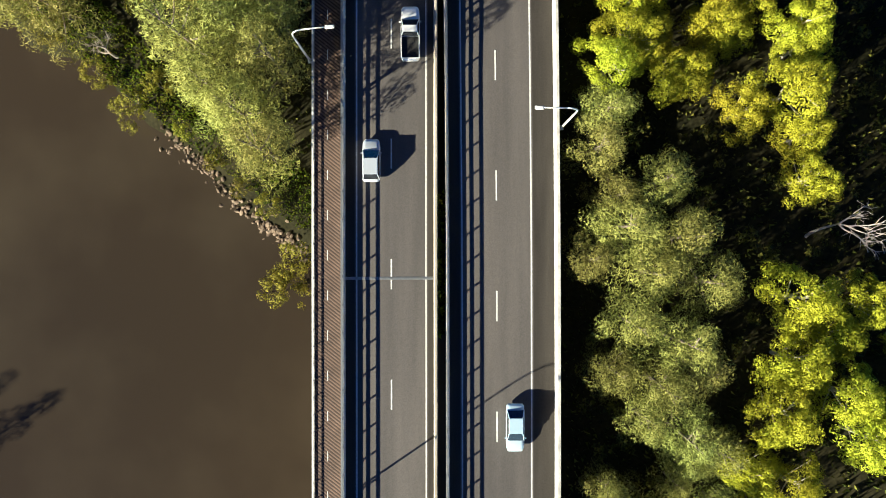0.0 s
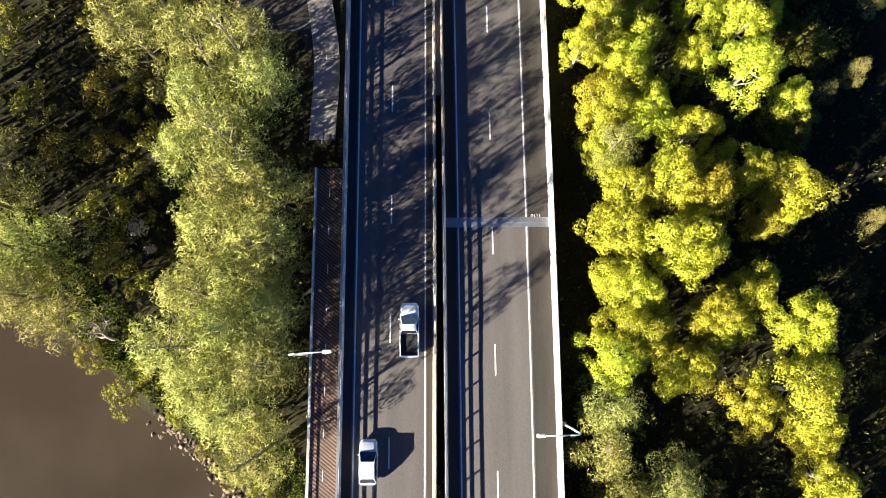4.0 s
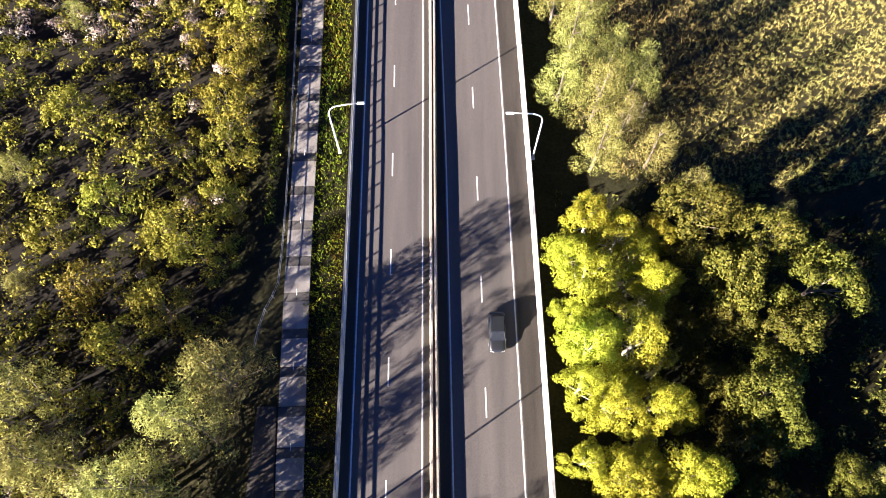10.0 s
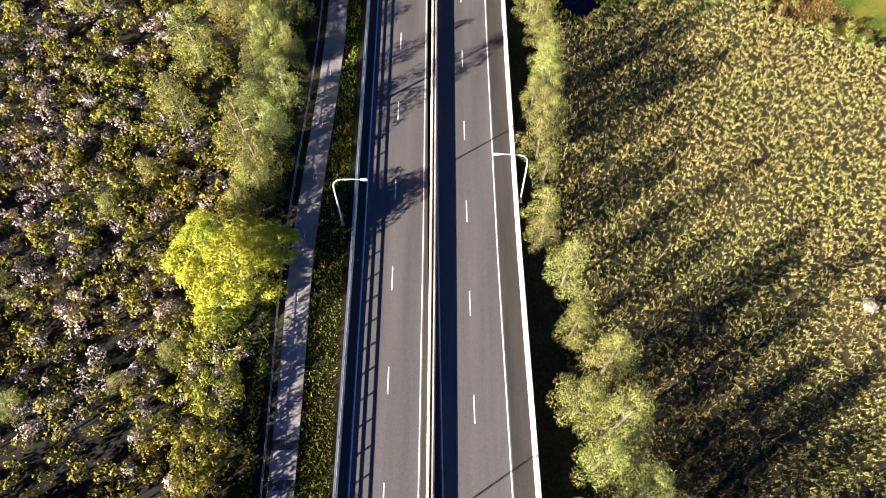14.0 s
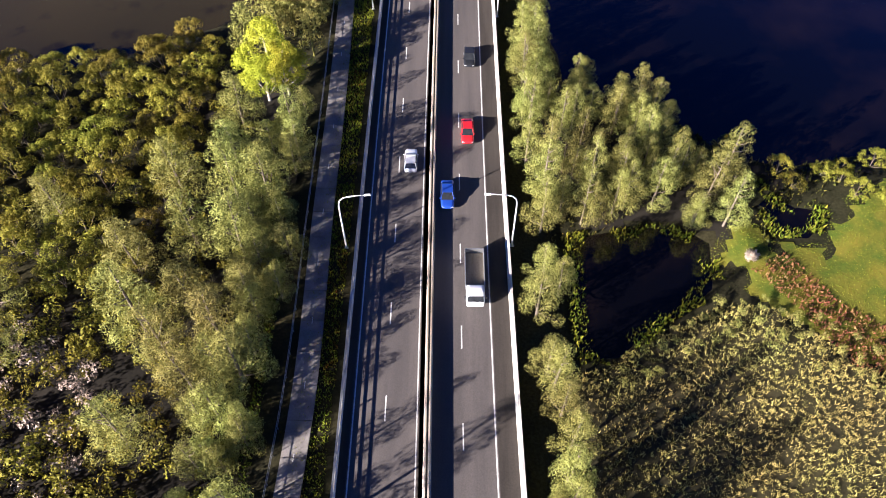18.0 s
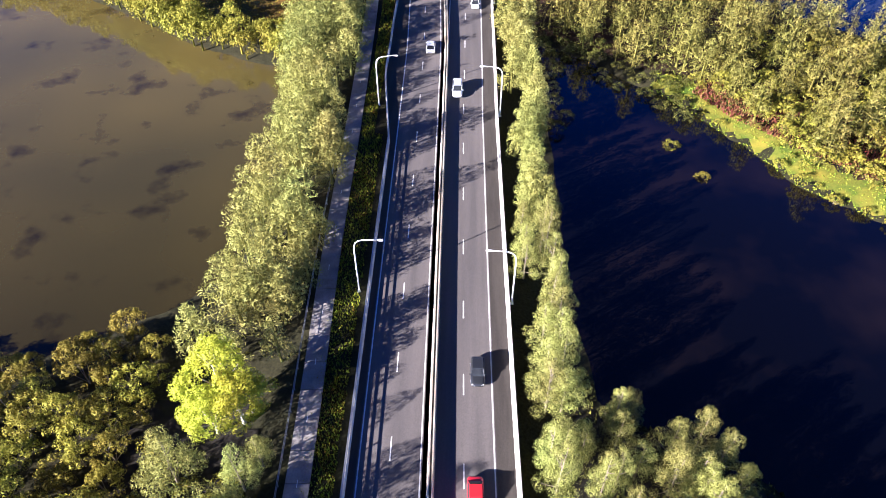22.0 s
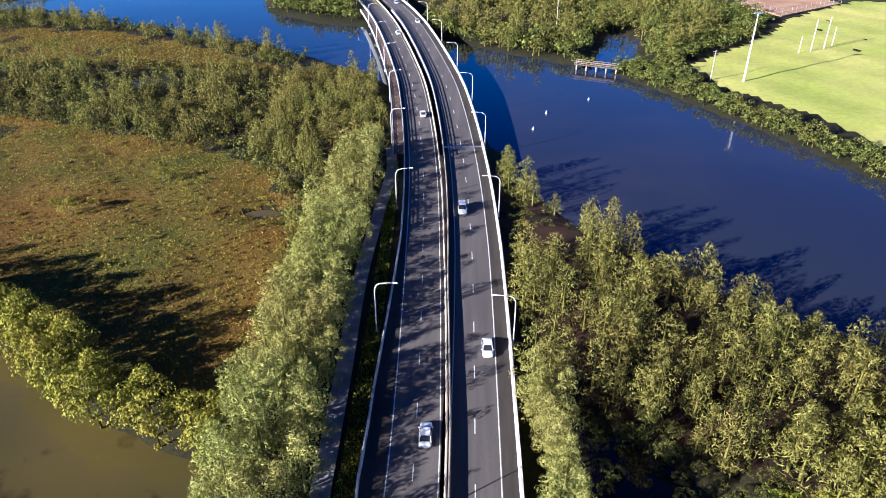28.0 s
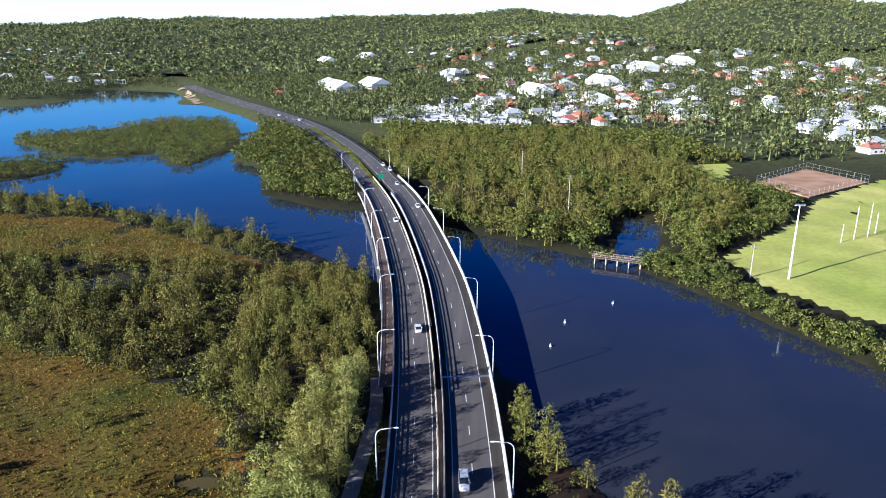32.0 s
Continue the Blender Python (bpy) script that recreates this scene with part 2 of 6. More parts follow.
def deck_z(y):
    return np.interp(y, [20, 60, 110, 350, 420, 470, 560, 640, 800, 1300], [5.3, 4.2, 2.5, 2.5, 3.2, 4.4, 4.6, 3.6, 3.0, 6.0])


def half_gap(y):
    return np.interp(y, [0, 49, 107, 145, 178, 291, 317, 369, 409, 450, 560, 600, 640, 900], [1.8, 1.6, 1.35, 0.9, 0.75, 0.6, 0.75, 1.6, 1.85, 2.1, 2.4, 2.4, 2.2, 1.0])


LZ, LG = deck_z(LY), half_gap(LY)


def along(s, off, up=0.0):
    """A place on the road: s along it, off to the right of the median's middle, up above the deck."""
    return Vector((np.interp(s, LS, LX) + off * np.interp(s, LS, NX), np.interp(s, LS, LY) + off * np.interp(s, LS, NY), np.interp(s, LS, LZ) + up))


def gap_at(s):
    return float(np.interp(s, LS, LG))


def heading(s):
    return math.degrees(math.atan2(np.interp(s, LS, NY), np.interp(s, LS, NX)))


WATERS = {
    "inlet": [(-150, 60), (-60, 31), (-47, 25), (-43, 21), (-37, 20), (-34, 15), (-30, 12), (-26, 9), (-22, 4), (-17, 1), (-14, -2), (-8, -6), (1, -10), (7, -14), (9, -120), (-150, -120)],
    "lake": [(-35, 296), (-34, 255), (-41, 247), (-50, 242), (-58, 237), (-69, 236), (-120, 226), (-220, 236), (-240, 380), (-150, 362), (-108, 350), (-93, 344), (-74, 330), (-55, 318), (-38, 311)],
    "lagoon": [(15.0, 325), (15.0, 246), (17, 234), (33, 226), (37, 221), (46, 217), (58, 219), (70, 222), (95, 230), (112, 245), (100, 258), (71, 263), (66, 267), (54, 278), (48, 288), (42, 297), (36, 305), (28, 312)],
    "pool": [(14.8, 203), (15, 185), (18.4, 185.1), (22.4, 188.6), (26.4, 191.4), (30.4, 193.3), (33.4, 196.4), (33, 200), (33.6, 203), (28, 204.4), (21, 203.6)],
    "backwater": [(40.2, 211), (42.6, 204.5), (47.4, 204.4), (49.4, 208), (43.4, 210), (41.6, 215), (39, 215)],
    "river": [(0, 447), (8, 413), (21, 387), (30, 379), (42, 364), (55, 352), (68, 344), (84, 331), (130, 300), (260, 250), (300, 300), (150, 352), (106, 396), (103, 411), (92, 435), (71, 473), (51, 506), (38, 517),
              (9, 537), (-10, 553), (-30, 566), (-53, 580), (-74, 585), (-107, 610), (-126, 672), (-155, 698), (-177, 847), (-230, 943), (-297, 1017), (-321, 1017), (-361, 1147), (-475, 1202), (-489, 1145), (-447, 1014),
              (-490, 986), (-1100, 900), (-1100, 640), (-237, 611), (-183, 590), (-121, 554), (-93, 547), (-59, 519), (-36, 497), (-22, 470), (-12, 456)],
    "creek": [(44, 514), (52, 510), (62, 530), (72, 560), (60, 575), (52, 545)],
    "pond": [(-55, 388), (-51, 386), (-45, 387), (-44, 389), (-50, 390)],
    "pond_far": [(-140, 486), (-120, 482), (-104, 484), (-108, 489), (-128, 490)],
}
ISLANDS = [
    [(-335, 766), (-346, 792), (-314, 805), (-294, 844), (-276, 888), (-222, 889), (-191, 833), (-169, 771), (-165, 729), (-166, 700), (-168, 672), (-182, 681), (-210, 719), (-224, 699), (-244, 701), (-268, 708)],
    [(-340, 650), (-300, 690), (-276, 700), (-249, 692), (-236, 663), (-242, 647), (-250, 629), (-320, 636)],
    [(-84, -30), (-66, -31), (-64, -44), (-84, -48)],
]


def signed(px, py, poly):
    """Distance to a polygon's edge, positive inside."""
    q = np.array(poly, float)
    r = np.roll(q, -1, 0)
    best, inside = np.full(px.shape, 1e9), np.zeros(px.shape, bool)
    for (ax, ay), (bx, by) in zip(q, r):
        ex, ey = bx - ax, by - ay
        u = np.clip(((px - ax) * ex + (py - ay) * ey) / (ex * ex + ey * ey), 0, 1)
        best = np.minimum(best, np.hypot(px - ax - u * ex, py - ay - u * ey))
        if ey:
            inside ^= ((ay > py) != (by > py)) & (px < ex * (py - ay) / ey + ax)
    return np.where(inside, best, -best)


def wet(px, py):
    """Distance into the water, negative on land."""
    px, py = np.asarray(px, float), np.asarray(py, float)
    wob = 1.6 * np.sin(px * 0.31 + 1.3 * np.sin(py * 0.17)) + 1.1 * np.sin(py * 0.43 + px * 0.11)
    w = np.max([signed(px, py, p) for p in WATERS.values()], 0)
    land = np.max([signed(px, py, p) for p in ISLANDS], 0)
    w = np.minimum(w, -land)
    return w + wob * np.clip(np.abs(w) / 3, 0.25, 1) * 0.5


def road_offset(px, py):
    """Sideways distance from the median's middle and the nearest place along."""
    px, py = np.asarray(px, float), np.asarray(py, float)
    best, k = np.full(px.shape, 1e18), np.zeros(px.shape, int)
    for i in range(0, len(LX), 2):
        d = (px - LX[i]) ** 2 + (py - LY[i]) ** 2
        m = d < best
        best, k = np.where(m, d, best), np.where(m, i, k)
    return (px - LX[k]) * NX[k] + (py - LY[k]) * NY[k], LY[k], LZ[k]


def smooth(a, b, v):
    u = np.clip((v - a) / (b - a), 0, 1)
    return u * u * (3 - 2 * u)


def hills(px, py):
    """Rising ground beyond the town."""
    r = np.hypot(px, py)
    ang = np.degrees(np.arctan2(px, py))
    base = smooth(1250, 2900, r)
    crest = np.interp(ang, [-60, -34, -29, -26, -24, -18, -12, -6, -1, 3, 6, 10, 14, 18, 24, 32, 45], [60, 50, 58, 72, 86, 84, 80, 94, 96, 110, 96, 84, 128, 146, 132, 112, 110])
    wave = 10 * np.sin(px * 0.006 + 1) * np.sin(py * 0.0045) + 7 * np.sin(px * 0.017) * np.cos(py * 0.013)
    knoll = 34 * np.exp(-((px - 150) / 230) ** 2 - ((py - 1650) / 260) ** 2)
    return base * (crest + wave) + knoll + 8 * smooth(900, 1400, r)


def ground_z(px, py):
    px, py = np.asarray(px, float), np.asarray(py, float)
    w = wet(px, py)
    z = np.where(w > 0, -np.clip(w * 0.3, 0, 1.6), np.clip(-w * 0.16, 0, 0.9))
    z = z + np.where(w < -3, 0.25 * np.sin(px * 0.21) * np.sin(py * 0.17), 0)
    z = z + np.where(w < 0, hills(px, py) * np.clip(-w / 60, 0, 1), 0)
    off, ry, rz = road_offset(px, py)
    left, right = np.interp(ry, [30, 60, 420, 600, 1300], [12, 17.5, 18.5, 14, 13]), np.interp(ry, [0, 107, 300, 600, 1300], [11.7, 11.3, 11, 13.5, 13])
    out = np.maximum(off - right, -off - left)
    bank = rz - 0.5 - np.clip(out - 0.6, 0, None) * 0.5
    on_land = ((ry > 38) & (ry < 424)) | (ry > 606)
    wide = np.where(on_land, smooth(30, 44, py), 0)
    return np.where(on_land & (bank > z), z + (bank - z) * wide, z)


def sheet(name, V, F, material, smoothed=False, normals=None):
    """A mesh from arrays; normals, one a vertex, round the shading of leaf clumps."""
    me = bpy.data.meshes.new(name)
    V, F = np.asarray(V, np.float32), np.asarray(F, np.int32)
    k = F.shape[1]
    me.vertices.add(len(V))
    me.vertices.foreach_set("co", V.ravel())
    me.loops.add(F.size)
    me.loops.foreach_set("vertex_index", F.ravel())
    me.polygons.add(len(F))
    me.polygons.foreach_set("loop_start", np.arange(0, F.size, k, dtype=np.int32))
    if smoothed:
        me.polygons.foreach_set("use_smooth", np.ones(len(F), bool))
    if material:
        me.materials.append(material)
    me.update(calc_edges=True)
    if normals is not None:
        me.polygons.foreach_set("use_smooth", np.ones(len(F), bool))
        me.attributes.new("custom_normal", "FLOAT_VECTOR", "POINT").data.foreach_set("vector", np.asarray(normals, np.float32).ravel())
    return me


def steps(*runs):
    out = []
    for a, b, d in runs:
        out += list(np.arange(a, b, d))
    return np.array(sorted(set(out + [runs[-1][1]])))


def ground_material():
    m, n, l, b = mat("ground")
    p = place(n)
    xyz = n.new("ShaderNodeSeparateXYZ")
    l.new(p, xyz.inputs[0])
    big = tex(n, l, 0.035, 5, p)
    mid = tex(n, l, 0.35, 5, p)
    fine = tex(n, l, 3.0, 4, p)
    soil = ramp(n, [(0.35, (0.014, 0.012, 0.008)), (0.65, (0.034, 0.029, 0.016))])
    l.new(mid.outputs[0], soil.inputs[0])
    grass = ramp(n, [(0.35, (0.018, 0.022, 0.008)), (0.5, (0.026, 0.027, 0.011)), (0.68, (0.045, 0.041, 0.016))])
    l.new(big.outputs[0], grass.inputs[0])
    c = mixed(n, l, soil.outputs[0], grass.outputs[0], 0.55)
    far = n.new("ShaderNodeMapRange")
    far.inputs[1].default_value, far.inputs[2].default_value = 620, 760
    l.new(xyz.outputs[1], far.inputs[0])
    turf = ramp(n, [(0.35, (0.05, 0.06, 0.02)), (0.65, (0.1, 0.105, 0.04))])
    l.new(mid.outputs[0], turf.inputs[0])
    c = mixed(n, l, c, turf.outputs[0], far.outputs[0])
    fr = ramp(n, [(0.3, (0.55, 0.55, 0.55)), (0.7, (1.15, 1.15, 1.1))])
    l.new(fine.outputs[0], fr.inputs[0])
    c = mixed(n, l, c, fr.outputs[0], 1.0, "MULTIPLY")
    l.new(c, b.inputs["Base Color"])
    b.inputs["Roughness"].default_value = 0.95
    b.inputs["Specular IOR Level"].default_value = 0.1
    bp = n.new("ShaderNodeBump")
    bp.inputs["Strength"].default_value, bp.inputs["Distance"].default_value = 0.8, 0.3
    l.new(mid.outputs[0], bp.inputs["Height"])
    l.new(bp.outputs[0], b.inputs["Normal"])
    return m


def build_ground():
    xs = steps((-4800, -1200, 150), (-1200, -400, 40), (-400, -130, 12), (-130, 140, 3.4), (140, 400, 12), (400, 1200, 40), (1200, 4800, 150))
    ys = steps((-600, -100, 50), (-100, -60, 8), (-60, 640, 3.5), (640, 1300, 12), (1300, 2400, 50), (2400, 4900, 125))
    gx, gy = np.meshgrid(xs, ys)
    gz = ground_z(gx.ravel(), gy.ravel())
    nx, ny = len(xs), len(ys)
    i = (np.arange(ny - 1)[:, None] * nx + np.arange(nx - 1)).ravel()
    F = np.stack([i, i + 1, i + nx + 1, i + nx], 1)
    ob = new("ground", sheet("ground", np.stack([gx.ravel(), gy.ravel(), gz], 1), F, ground_material(), True))
    return tagged(ob, "dark soil and rough grass between the waters", "ground", kind="structure")


build_ground()


def water_piece(name, corners, material, label, z=0.0):
    bm = bmesh.new()
    bm.faces.new([bm.verts.new((x, y, z)) for x, y in corners])
    me = bpy.data.meshes.new(name)
    bm.to_mesh(me)
    bm.free()
    me.materials.append(material)
    return tagged(new(name, me), label, "water", kind="structure")


water_piece("water_inlet", [(-4800, -600), (12, -600), (12, 150), (-4800, 150)], water_material("muddy_water", (0.034, 0.026, 0.018), (0.05, 0.04, 0.027), 0.05, 0.015), "still brown muddy water of the inlet")
water_piece("water_lake", [(-4800, 150), (-7, 150), (-7, 420), (-4800, 420)], water_material("shallow_lake_water", (0.019, 0.015, 0.005), (0.05, 0.041, 0.012), 0.13, 0.012, (0.3, 0.44), (236, 325, 0.32, 1.4)), "shallow olive-brown lake water with dark weed patches")
water_piece("water_lagoon", [(12, -600), (4800, -600), (4800, 190), (125, 277), (95, 305), (60, 328), (20, 350), (5, 380), (-7, 420), (-7, 150), (12, 150)], water_material("dark_lagoon_water", (0.0012, 0.0012, 0.002), (0.0075, 0.005, 0.0048), 0.04, 0.012), "dark still lagoon water")
water_piece("water_river", [(-4800, 420), (-7, 420), (5, 380), (20, 350), (60, 328), (95, 305), (125, 277), (4800, 190), (4800, 1500), (-4800, 1500)], water_material("river_water", (0.019, 0.024, 0.038), (0.027, 0.03, 0.042), 0.02, 0.02), "calm river water that mirrors the sky")


# ---- shaping ----
def part(name, bm, material, parent, label="", smoothed=False):
    me = bpy.data.meshes.new(name)
    bm.to_mesh(me)
    bm.free()
    if smoothed:
        me.polygons.foreach_set("use_smooth", [True] * len(me.polygons))
    for k in material if isinstance(material, (list, tuple)) else [material]:
        me.materials.append(k)
    ob = new(name, me)
    ob.parent = parent
    if label:
        ob["label"] = label
    return ob


def boxed(bm, size, at, turn=0.0, taper=1.0):
    """A box into bm, its foot's middle at at."""
    v = bmesh.ops.create_cube(bm, size=1.0)["verts"]
    for k in v:
        top = k.co.z > 0
        k.co = Vector((k.co.x * size[0] * (taper if top else 1), k.co.y * size[1] * (taper if top else 1), (k.co.z + 0.5) * size[2]))
    bmesh.ops.rotate(bm, verts=v, cent=(0, 0, 0), matrix=Matrix.Rotation(turn, 3, "Z"))
    bmesh.ops.translate(bm, verts=v, vec=at)
    return v


def tube(bm, path, radii, sides=6):
    """A tapered tube along a path."""
    rings = []
    for i, p in enumerate(path):
        p = Vector(p)
        d = (Vector(path[min(i + 1, len(path) - 1)]) - Vector(path[max(i - 1, 0)])).normalized()
        a = d.orthogonal().normalized()
        b = d.cross(a)
        r = radii[i] if isinstance(radii, (list, tuple)) else radii
        rings.append([bm.verts.new(p + r * (math.cos(6.2832 * k / sides) * a + math.sin(6.2832 * k / sides) * b)) for k in range(sides)])
    for u, v in zip(rings, rings[1:]):
        w = min(range(sides), key=lambda k: (v[k].co - u[0].co).length)
        for k in range(sides):
            bm.faces.new((u[k], u[(k + 1) % sides], v[(k + 1 + w) % sides], v[(k + w) % sides]))
    bm.faces.new(rings[0][::-1])
    bm.faces.new(rings[-1])


def strip(bm, s0, s1, profile, step=4.0):
    """A profile of (off, up) swept along the road from s0 to s1; off may be a function of s."""
    k = max(1, int(math.ceil((s1 - s0) / step)))
    rows = []
    for i in range(k + 1):
        s = s0 + (s1 - s0) * i / k
        rows.append([bm.verts.new(along(s, o(s) if callable(o) else o, u)) for o, u in profile])
    m = len(profile)
    for a, b in zip(rows, rows[1:]):
        for j in range(m):
            bm.faces.new((a[j], b[j], b[(j + 1) % m], a[(j + 1) % m]))
    bm.faces.new(rows[0])
    bm.faces.new(rows[-1][::-1])


def empty(name, m=None):
    ob = new(name)
    if m:
        ob.matrix_basis = m
    return ob


# ---- road and bridges ----
S0, S1 = -90.0, 1290.0
LANE = 3.45


def in_l(s):
    return -gap_at(s)


def out_l(s):
    return -gap_at(s) - 2 * LANE


def in_r(s):
    return gap_at(s)


def out_r(s):
    return gap_at(s) + 2 * LANE


def wide_l(s):
    """Shoulder of the left carriageway: it widens at the lay-by."""
    return 1.45 + 2.2 * float(np.interp(s, [284, 306, 326, 374], [0, 1.1, 0.95, 0]))


def off(base, d):
    return lambda s: base(s) + d


def structure(name, bm, material, label, category):
    ob = part(name, bm, material, None)
    return tagged(ob, label, category, kind="structure")


def roads():
    bm = bmesh.new()
    strip(bm, S0, S1, [(off(out_l, -0.2), 0), (off(in_l, 0.2), 0), (off(in_l, 0.2), -0.3), (off(out_l, -0.2), -0.3)])
    structure("road_left", bm, M_ASPHALT, "worn grey asphalt carriageway with two lanes", "road")
    bm = bmesh.new()
    strip(bm, S0, S1, [(off(in_r, -0.2), 0), (off(out_r, 0.2), 0), (off(out_r, 0.2), -0.3), (off(in_r, -0.2), -0.3)])
    structure("road_right", bm, M_ASPHALT, "worn grey asphalt carriageway with two lanes", "road")
    bm = bmesh.new()
    strip(bm, S0, S1, [(off(out_r, 0.2), -0.004), (off(out_r, 2.5), -0.004), (off(out_r, 2.5), -0.3), (off(out_r, 0.2), -0.3)])
    structure("road_shoulder_right", bm, M_SHOULDER, "brownish sealed road shoulder beside the parapet", "road")
    bm = bmesh.new()
    strip(bm, S0, S1, [(lambda s: out_l(s) - wide_l(s), -0.004), (off(out_l, -0.2), -0.004), (off(out_l, -0.2), -0.3), (lambda s: out_l(s) - wide_l(s), -0.3)])
    structure("road_shoulder_left", bm, M_SHOULDER, "dark sealed road shoulder beside the parapet", "road")
    for side, a, b, k in (("left", in_l, 0.2, 0.75), ("right", in_r, -1.25, -0.2)):
        bm = bmesh.new()
        strip(bm, S0, S1, [(off(a, b), -0.004), (off(a, k), -0.004), (off(a, k), -0.3), (off(a, b), -0.3)])
        structure("road_edge_" + side, bm, M_SHOULDER, "narrow dark sealed strip along the median", "road")
    bm = bmesh.new()
    strip(bm, 46, 418, [(off(in_l, 1.1), 0.1), (lambda s: max(in_r(s) - 1.5, in_l(s) + 1.2), 0.1), (lambda s: max(in_r(s) - 1.5, in_l(s) + 1.2), -0.4), (off(in_l, 1.1), -0.4)])
    structure("median_strip", bm, M_STAINED, "stained brown concrete strip between the carriageways", "median")


roads()


def line_marks():
    for nm, f, w in (("edge_line_left", out_l, 0.15), ("inner_line_left", in_l, 0.13), ("inner_line_right", in_r, 0.15), ("edge_line_right", out_r, 0.15)):
        bm = bmesh.new()
        strip(bm, S0, S1, [(off(f, -w / 2), 0.008), (off(f, w / 2), 0.008), (off(f, w / 2), -0.02), (off(f, -w / 2), -0.02)])
        structure(nm, bm, M_PAINT, "continuous white painted edge line", "road marking")
    for side, f in (("left", lambda s: in_l(s) - LANE), ("right", lambda s: in_r(s) + LANE)):
        root = tagged(empty("lane_line_" + side), "broken white lane line on asphalt", "road marking", kind="structure")
        first = {"left": -3.9, "right": -7.1}[side]
        for k in range(-6, 62):
            s = first + 12.0 * k
            bm = bmesh.new()
            strip(bm, s, s + 3.0, [(off(f, -0.07), 0.008), (off(f, 0.07), 0.008), (off(f, 0.07), -0.02), (off(f, -0.07), -0.02)], 1.5)
            part("lane_dash", bm, M_PAINT, root)


line_marks()


def parapet(name, s0, s1, base, face, rails=True, height=0.75, width=0.34, posts=2.8, label="", material=M_CONCRETE):
    """A concrete parapet with a sloped inner face; above it two steel rails on posts. face: +1 when the road lies to the right."""
    root = tagged(empty(name), label or "pale concrete bridge parapet with two steel rails on posts", "parapet", kind="structure")
    bm = bmesh.new()
    strip(bm, s0, s1, [(off(base, 0), -0.4), (off(base, face * width), -0.4), (off(base, face * width), 0.12), (off(base, face * width * 0.75), 0.3), (off(base, face * width * 0.62), height), (off(base, 0.04 * face), height)])
    part("wall", bm, material, root)
    if not rails:
        return root
    for up in (1.0, 1.4):
        bm = bmesh.new()
        strip(bm, s0, s1, [(off(base, 0.06 * face), up - 0.07), (off(base, 0.2 * face), up - 0.07), (off(base, 0.2 * face), up + 0.05), (off(base, 0.06 * face), up + 0.05)])
        part("rail", bm, M_STEEL, root)
    bm = bmesh.new()
    boxed(bm, (0.1, 0.16, 1.42 - height), (0, 0, height))
    boxed(bm, (0.22, 0.26, 0.025), (0, 0, height))
    me = bpy.data.meshes.new("post")
    bm.to_mesh(me)
    bm.free()
    me.materials.append(M_STEEL)
    s = s0 + 0.6
    while s < s1:
        ob = new("post", me)
        ob.parent = root
        ob.matrix_basis = Matrix.Translation(along(s, base(s) + 0.13 * face)) @ pose(0, 0, 0, 0, 0, heading(s))
        s += posts
    return root


parapet("parapet_left", S0, 284, lambda s: out_l(s) - wide_l(s), 1)
parapet("parapet_left_far", 376, 640, lambda s: out_l(s) - wide_l(s), 1, posts=3.2)
parapet("barrier_layby", 284, 376, lambda s: out_l(s) - wide_l(s), 1, rails=False, label="pale concrete safety barrier round the lay-by")
parapet("parapet_right", S0, 640, off(out_r, 2.8), -1, rails=False, height=0.85, width=0.5, label="sunlit pale concrete parapet along the shoulder")
parapet("median_barrier_left", S0, 640, off(in_l, 1.1), -1, rails=False, height=0.8, label="concrete median barrier with rusty stains", material=M_WEATHERED)
parapet("median_parapet_near", S0, 36, off(in_r, -1.6), 1)
parapet("median_barrier_right", 36, 416, lambda s: max(in_r(s) - 1.6, in_l(s) + 1.25), 1, rails=False, height=1.0, label="concrete median barrier shading the inner lane", material=M_WEATHERED)
parapet("median_parapet_far", 416, 600, off(in_r, -1.6), 1, posts=3.2)


def bridge_deck(name, s0, s1, a, b):
    """Deck beam, side girders and piers with crossheads."""
    root = tagged(empty(name), "concrete bridge deck on piers over the water", "bridge", kind="structure")
    bm = bmesh.new()
    strip(bm, s0, s1, [(a, -0.3), (b, -0.3), (b, -0.7), (off(b, -0.8), -1.5), (off(a, 0.8), -1.5), (a, -0.7)])
    part("deck", bm, M_CONCRETE, root)
    s = s0 + 14
    while s < s1 - 6:
        p, q = along(s, a(s) + 1.2, -1.5), along(s, b(s) - 1.2, -1.5)
        bm = bmesh.new()
        mid = (p + q) / 2
        boxed(bm, ((q - p).length, 1.3, 0.9), (mid.x, mid.y, mid.z - 0.9), radians(heading(s)))
        for u in (0.15, 0.5, 0.85):
            c = p.lerp(q, u)
            tube(bm, [(c.x, c.y, -2.2), (c.x, c.y, c.z - 0.85)], 0.55, 10)
        part("pier", bm, M_CONCRETE, root)
        s += 21


bridge_deck("bridge_near_left", S0, 38, lambda s: out_l(s) - 4.4, off(in_l, 1.15))
bridge_deck("bridge_near_right", S0, 36, off(in_r, -1.65), off(out_r, 2.85))
bridge_deck("bridge_far_left", 422, 606, lambda s: out_l(s) - 4.4, off(in_l, 1.15))
bridge_deck("bridge_far_right", 420, 604, off(in_r, -1.65), off(out_r, 2.85))


def joint(name, s, a, b, w=0.55):
    bm = bmesh.new()
    strip(bm, s - w / 2, s + w / 2, [(a, 0.012), (b, 0.012), (b, -0.05), (a, -0.05)], 1)
    strip(bm, s - 0.05, s + 0.05, [(a, 0.03), (b, 0.03), (b, -0.05), (a, -0.05)], 1)
    tagged(part(name, bm, M_STEEL, None), "metal bridge expansion joint across the lanes", "expansion joint", kind="structure")


